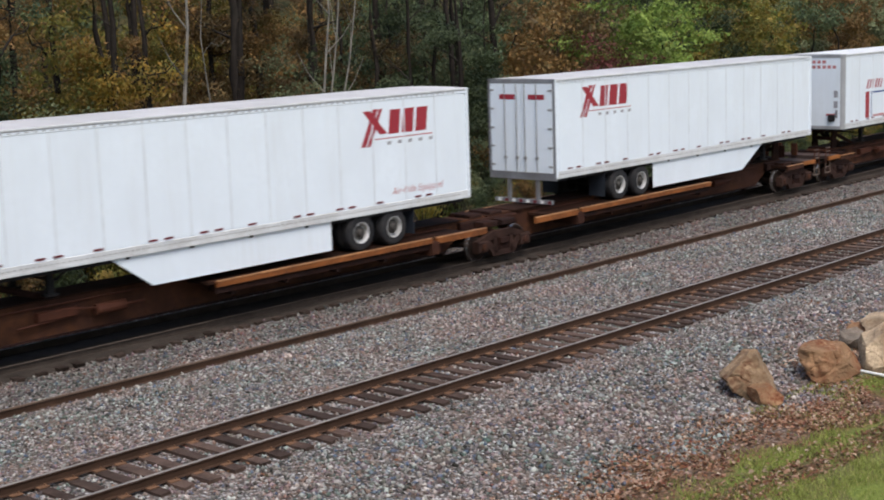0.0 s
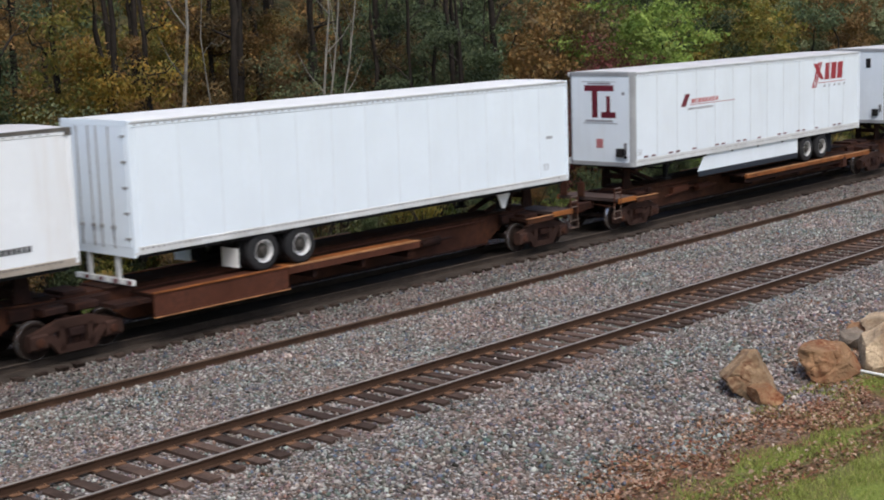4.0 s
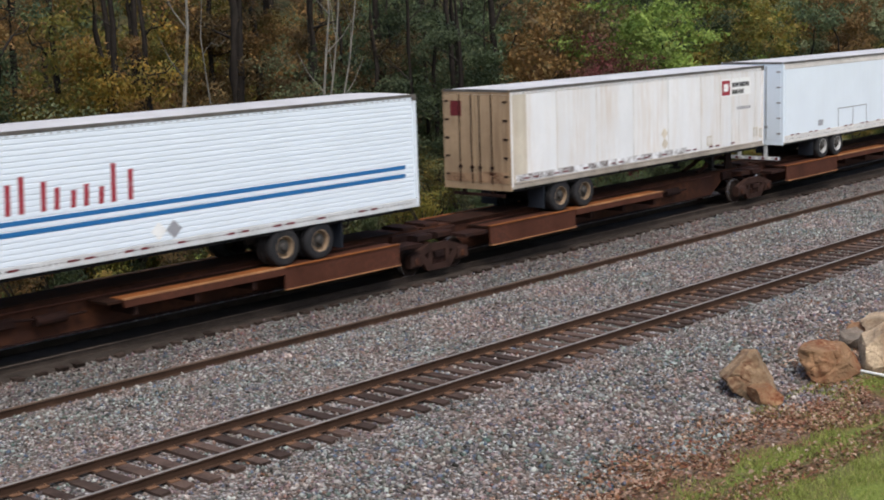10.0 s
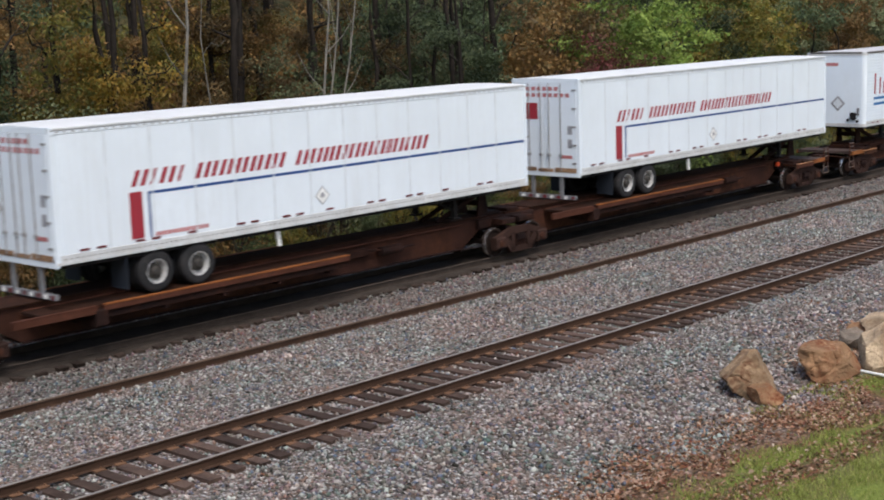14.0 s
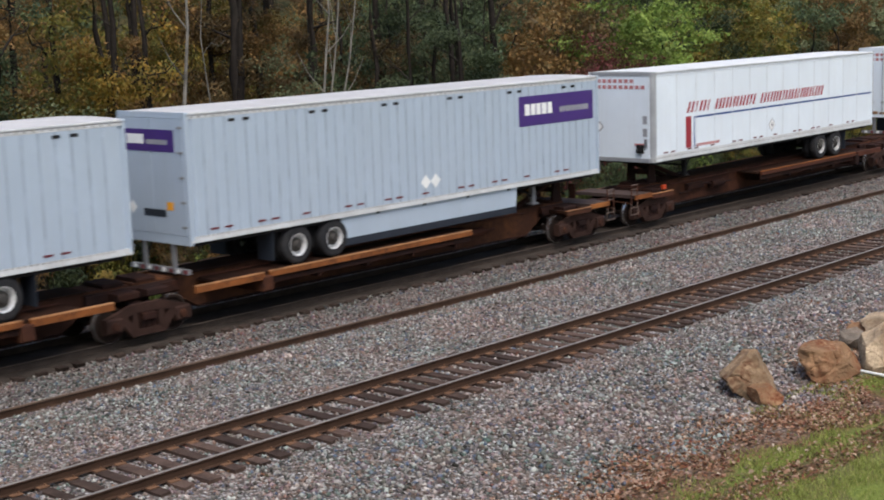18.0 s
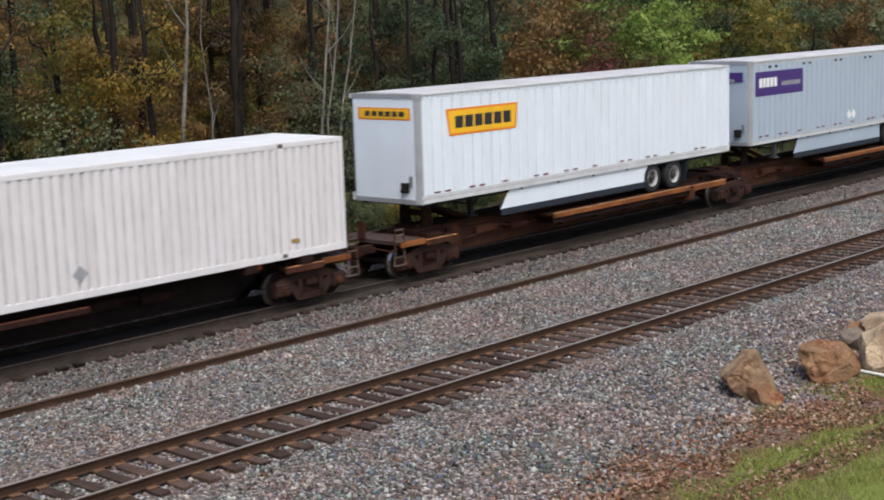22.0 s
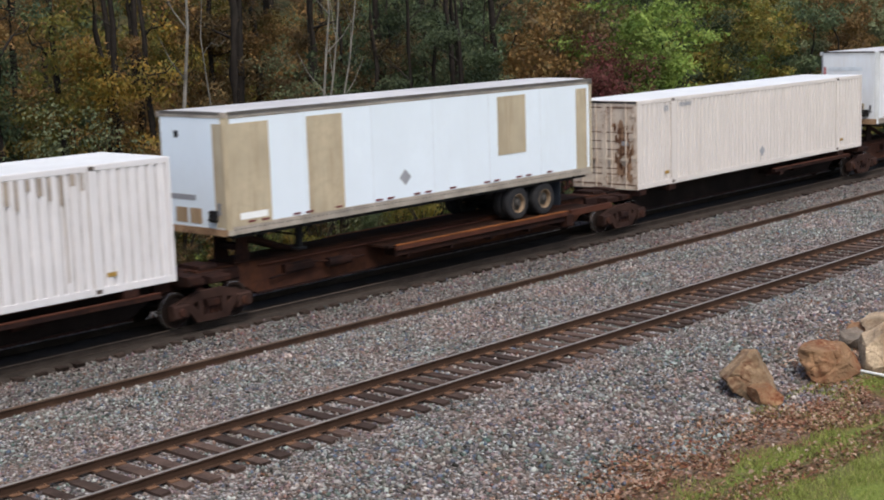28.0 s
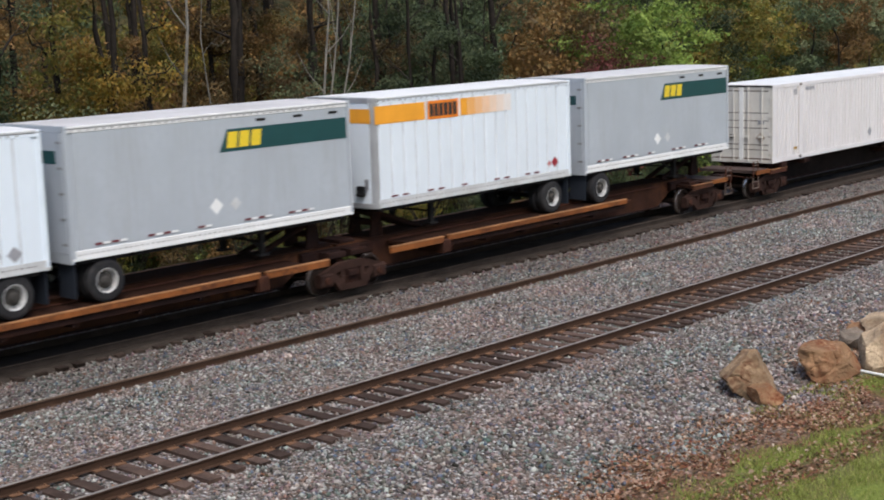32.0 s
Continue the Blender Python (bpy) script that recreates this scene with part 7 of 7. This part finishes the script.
def woods():
    # trees that stand out
    leaning(28.22, 37.4, 0.75, 11.0, 0.095, 5)
    sapling(30.01, 37.9, "pale_thin", 0, 1.0, 3.3)
    leaning(34.38, 37.6, 0.9, 9.5, 0.075, 1)
    leaning(34.62, 37.4, 1.9, 9.0, 0.055, 2)
    leaning(34.91, 37.9, 1.3, 10.0, 0.06, 3)
    bush(34.95, 37.2, 1, "grey", 2.3, 0.3)
    bush(32.93, 37.0, 2, "grey", 1.8, 1.3)
    for x, v, i, c, s in ((23.56, 36.2, 0, "grey", 2.2), (21.88, 36.4, 1, "orange", 2.1), (25.59, 36.5, 2, "orange", 1.9), (27.49, 36.6, 0, "orange", 1.7), (29.68, 36.5, 1, "green", 1.6)):
        bush(x, v, i, c, s, x * 2.0)
    tree(32.90, 40.0, "dark", 0, "brown", "tall", 1.0, 0.9)
    tree(33.77, 40.8, "dark", 1, "orange", "tall", 1.0, 2.9)
    sapling(31.66, 38.4, "dark", 1, 1.1, 1.3)
    sapling(26.77, 38.6, "dark", 2, 0.85, 0.3)
    tree(27.03, 39.2, "dark_thin", 1, "gold", "low", 1.2, 0.1)
    tree(24.91, 39.0, "dark_thin", 0, "yellow", "low", 1.3, 0.1)
    tree(23.15, 39.4, "dark_thin", 0, "green", "low", 1.35, 3.1)
    for x, v, i, s, r in ((54.62, 38.0, 0, 1.15, 0.4), (57.47, 38.6, 1, 1.3, 2.4), (60.16, 39.6, 0, 1.3, 4.0), (56.69, 41.0, 1, 1.5, 1.0)):
        tree(x, v, "short", i, "bright", "hill", s, r)
    bush(56.53, 37.0, 1, "bright", 1.9, 0.7)
    for x, v, i, s in ((47.6, 36.6, 0, 1.9), (49.4, 36.8, 1, 2.5), (51.1, 37.0, 2, 2.5), (52.6, 37.2, 0, 2.0)):
        bush(x, v, i, "red", s, x)
    tree(43.71, 39.0, "dark_thin", 2, "green", "low", 1.15, 1.1)
    tree(41.56, 39.6, "dark_thin", 0, "green", "low", 1.0, 4.1)
    tree(49.10, 40.0, "short", 1, "orange", "hill", 1.3, 0.2)
    tree(52.15, 40.6, "short", 0, "brown", "hill", 1.3, 3.2)
    rnd = random.Random(42)
    # rows of the wood, one behind another
    for row, (v, gap, kinds) in enumerate(((42.5, 4.4, ("tall", "low")), (47.0, 4.4, ("tall", "low")), (53.0, 4.8, ("tall", "low")), (59.0, 5.0, ("tall", "low")), (66.0, 6.2, ("low", "tall")), (75.0, 8.5, ("low", "tall")))):
        x = v * 0.51 - 3
        i = 0
        while x < v * 2.24 + 8:
            right = x > v * 1.23
            px, pv = x + rnd.uniform(-1.4, 1.4), v + rnd.uniform(-1.6, 1.6)
            tree(px, pv, "short" if right else rnd.choice(("dark", "dark_thin", "grey", "dark", "dark_thin")), rnd.randrange(3), rnd.choice(zone(px, pv)), "hill" if right else kinds[i % 2], rnd.uniform(0.95, 1.4) if right else rnd.uniform(0.85, 1.25), rnd.uniform(0, 6.28))
            x += gap * rnd.uniform(0.7, 1.3) * (0.8 if right else 1.0)
            i += 1
    for k in range(18):
        v = rnd.uniform(38.5, 52)
        x = rnd.uniform(v * 0.54 - 2, v * 1.21)
        sapling(x, v, rnd.choice(("dark", "dark_thin", "dark_thin")), rnd.randrange(3), rnd.uniform(0.7, 1.1), rnd.uniform(0, 6.28))
    x = 14.0
    while x < 99:
        pv = 34.8 + rnd.uniform(-0.5, 1.0)
        bush(x, pv, rnd.randrange(3), rnd.choice(("green", "green", "yellow") + zone(x, pv)), rnd.uniform(0.6, 1.05), rnd.uniform(0, 6.28))
        if rnd.random() < 0.75:
            bush(x + 1, 37.2 + rnd.uniform(-0.8, 1.2), rnd.randrange(3), rnd.choice(zone(x + 1, 37.2) + ("yellow", "green")), rnd.uniform(0.9, 1.6), rnd.uniform(0, 6.28))
        x += rnd.uniform(1.5, 2.6)
    for k in range(46):
        v = rnd.uniform(41, 62)
        x = rnd.uniform(v * 0.51, v * 1.23)
        bush(x, v, rnd.randrange(3), rnd.choice(zone(x, v)), rnd.uniform(1.5, 2.5), rnd.uniform(0, 6.28))
    for k in range(40):
        v = rnd.uniform(42, 70)
        x = rnd.uniform(v * 1.21, v * 2.19)
        bush(x, v, rnd.randrange(3), rnd.choice(zone(x, v)), rnd.uniform(1.6, 2.6), rnd.uniform(0, 6.28))
    # low growth along the edge of the wood
    rng = np.random.default_rng(77)
    blobs = []
    for k in range(1500):
        x, v = 13 + 92 * rng.random() ** 1.3, rng.uniform(32.6, 39.5)
        y = v + side(x)
        h = rng.uniform(0.1, 0.45)
        blobs.append((x, y, lie(x, y) + h * 0.6, rng.uniform(0.2, 0.55), rng.uniform(0.2, 0.55), h, 1.0))
    me = leaves_mesh("undergrowth", 60000, blobs, 0.055, LEAF_UNDER, 78)
    tagged(new("undergrowth", me), "low green weeds and brambles along the edge of the woods", "undergrowth", kind="stuff")


woods()


# ================= loose stones, fallen leaves, grass =================
def scatter(name, label, category, mat, pts, shape):
    """One mesh of many small pieces: shape gives the corners round a place, and faces."""
    verts, quads = shape(pts)
    me = bpy.data.meshes.new(name)
    me.vertices.add(len(verts))
    me.vertices.foreach_set("co", verts.ravel())
    k = quads.shape[1]
    me.loops.add(quads.size)
    me.loops.foreach_set("vertex_index", quads.ravel())
    me.polygons.add(len(quads))
    me.polygons.foreach_set("loop_start", np.arange(len(quads)) * k)
    me.polygons.foreach_set("loop_total", np.full(len(quads), k))
    me.materials.append(mat)
    me.update(calc_edges=True)
    return tagged(new(name, me), label, category, kind="stuff")


def strip(count, v0, v1, x0, x1, seed, near=0.0):
    """Random places between two lines beside the track, thinner farther along."""
    rng = np.random.default_rng(seed)
    x = x0 + (x1 - x0) * rng.random(count) ** (1 + near)
    v = v0 + (v1 - v0) * rng.random(count)
    y = v + BEND * x * x / 2
    z = np.array([lie(a, b) for a, b in zip(x, y)])
    return np.stack([x, y, z], 1), v, rng


def stones(pts):
    rng = np.random.default_rng(8)
    n = len(pts)
    size = rng.uniform(0.020, 0.046, (n, 1)) * rng.uniform(0.8, 1.35, (n, 1))
    near = pts[:, 1] - BEND * pts[:, 0] ** 2 / 2 < 17.3
    size[near] *= 1.25
    dirs = np.array([(1, 0, 0), (0, 1, 0), (-1, 0, 0), (0, -1, 0), (0, 0, 1), (0, 0, -1)], float)
    a = rng.uniform(0, 6.28, n)
    c, s = np.cos(a), np.sin(a)
    v = np.repeat(dirs[None], n, 0) * rng.uniform(0.65, 1.3, (n, 6, 1)) + rng.normal(0, 0.22, (n, 6, 3))
    v = np.stack([v[..., 0] * c[:, None] - v[..., 1] * s[:, None], v[..., 0] * s[:, None] + v[..., 1] * c[:, None], v[..., 2] * 0.8], -1)
    v = v * size[:, None] + pts[:, None] + np.array([0, 0, 0.012])
    f = np.array([(0, 1, 4), (1, 2, 4), (2, 3, 4), (3, 0, 4), (1, 0, 5), (2, 1, 5), (3, 2, 5), (0, 3, 5)])
    return v.reshape(-1, 3), (f[None] + np.arange(n)[:, None, None] * 6).reshape(-1, 3)


def flakes(pts):
    rng = np.random.default_rng(9)
    n = len(pts)
    a = rng.uniform(0, 6.28, n)
    u = np.stack([np.cos(a), np.sin(a), rng.normal(0, 0.35, n)], 1)
    w = np.stack([-np.sin(a), np.cos(a), rng.normal(0, 0.35, n)], 1)
    s = rng.uniform(0.022, 0.065, (n, 1))
    p = pts + np.array([0, 0, 0.03])
    v = np.stack([p - u * s, p - w * s * 0.6 + [0, 0, 0.012], p + u * s, p + w * s * 0.6 + [0, 0, 0.012]], 1)
    return v.reshape(-1, 3), np.arange(n * 4).reshape(-1, 4)


def blades(pts):
    rng = np.random.default_rng(10)
    n = len(pts)
    a = rng.uniform(0, 6.28, n)
    u = np.stack([np.cos(a), np.sin(a), np.zeros(n)], 1) * rng.uniform(0.006, 0.013, (n, 1))
    tip = np.stack([rng.normal(0, 0.035, n), rng.normal(0, 0.035, n), rng.uniform(0.04, 0.11, n)], 1)
    v = np.stack([pts - u, pts + u, pts + tip], 1)
    return v.reshape(-1, 3), np.arange(n * 3).reshape(-1, 3)


def clear_of_ties(p, v):
    """Leaves the tops of the crossties and the rails free."""
    keep = np.ones(len(p), bool)
    for c in (YN, YC):
        o = np.abs(v - c)
        keep &= ~((np.abs(o - 0.7525) < 0.09))
        phase = np.abs(((p[:, 0] + 200.0) / 0.515 + 0.5) % 1.0 - 0.5) * 0.515
        keep &= ~((o < 1.35) & (phase < 0.12))
    return keep & (np.abs(v - YR) > 0.09) & (np.abs(v - YC) > 1.0)


def bank(x, v):
    """The foot of the grass bank swings in and out along the line."""
    return v + 0.85 * np.clip((x - 22.2) / 2.4, 0, 1) * (1 - np.clip((x - 25.4) / 1.7, 0, 1)) - 1.0 * np.clip(x - 26.0, 0, 1)


def loose():
    p, v, rng = strip(92000, 13.4, 31.8, 7.0, 48.0, 21, 0.25)
    q, w, _ = strip(46000, 13.8, 31.0, 42.0, 84.0, 22, 0.3)
    p, v = np.concatenate([p, q]), np.concatenate([v, w])
    keep = clear_of_ties(p, v)
    # stones near the train take the colour that holds dust and its shade
    dusty = np.abs(v - YC) + rng.normal(0, 0.25, len(v)) < 2.85
    scatter("ballast_stones", "loose grey and brown crushed ballast stones round the tracks", "ballast", STONE, p[keep & ~dusty], stones)
    scatter("dusty_ballast_stones", "brake-dusted ballast stones beside the train's track, darkened for its shade", "ballast", STONE_DUSTY_SHADED, p[keep & dusty], stones)
    p, v, rng = strip(90000, 11.1, 15.8, 13.4, 36.0, 23, 0.1)
    raw = v
    v = bank(p[:, 0], v)
    clump = np.sin(p[:, 0] * 1.7 + np.sin(p[:, 1] * 3.1)) * np.sin(p[:, 1] * 2.3 + 1 + np.sin(p[:, 0] * 2.7))
    keep = rng.random(len(p)) < np.where(v < 13.43, np.exp(-((v - 13.43) / 0.55) ** 2), np.exp(-((v - 13.43) / 0.75) ** 2)) * np.clip(0.55 + 0.8 * clump, 0.25, 1) + 0.10 * (v < 12.4) + 0.30 * ((p[:, 0] > 23.4) & (raw > 12.1) & (raw < 13.9) & (clump > -0.2)) + 0.22 * (np.abs(raw + 0.07 * (p[:, 0] - 20) - 11.65) < 0.34)
    scatter("fallen_leaves", "fallen brown and russet leaves at the foot of the bank", "leaves", LEAF_LITTER, p[keep], flakes)
    p, v, rng = strip(3600, 13.7, 24.0, 9.0, 42.0, 27, 0.1)
    scatter("stray_leaves", "a few stray brown leaves on the ballast", "leaves", LEAF_LITTER, p[rng.random(len(p)) < 0.25], flakes)
    p, raw, rng = strip(150000, 7.7, 14.1, 13.4, 36.0, 24, 0.2)
    v = bank(p[:, 0], raw)
    tuft = np.sin(p[:, 0] * 2.1 + np.sin(p[:, 1] * 1.7)) * np.sin(p[:, 1] * 2.6 + np.sin(p[:, 0] * 1.3))
    keep = rng.random(len(p)) < np.clip((12.78 + 0.35 * np.sin(p[:, 0] * 3.3) - v) / 0.45, np.where((p[:, 0] > 23.6) & (raw > 11.9) & (tuft > -0.25), np.where(p[:, 0] > 25.4, 0.6, 0.3), 0.015), 1) * np.where(tuft > -0.1, 1.0, 0.2) * np.where(np.abs(raw + 0.07 * (p[:, 0] - 20) + 0.08 * np.sin(p[:, 0] * 2.9) - 11.65) < 0.28, np.where(tuft > 0.3, 0.5, 0.14), 1.0)
    scatter("grass", "short green grass with worn patches on the bank", "grass", GRASS, p[keep], blades)


loose()

# ================= what moves =================
def motions():
    times = [2.0 * i for i in range(17)]
    for ob, s in MOVERS:
        rows = []
        for t in times:
            x = s + run(t)
            rows.append((t, Matrix.Translation((x, YC + side(x), RISE)) @ Matrix.Rotation(turn(x), 4, "Z")))
        walk(ob, rows)
    # wheels turn while their truck is in sight
    for ob, s, e in WHEELSETS:
        base = Matrix.Translation((e * 0.89, 0, 0.43))
        rows, t = [], 0.0
        seen = [q / FPS for q in range(961) if 8.0 < s + run(q / FPS) < 85.0]
        if not seen:
            continue
        step = [0.0] if seen[0] > 0.05 else []
        for t in step + seen + ([32.0] if seen[-1] < 31.95 else []):
            q = min(max(t, seen[0]), seen[-1])
            rows.append((t, base @ Matrix.Rotation((run(q) - run(seen[0])) / 0.425 % (2 * math.pi), 4, "Y")))
        walk(ob, rows)


motions()
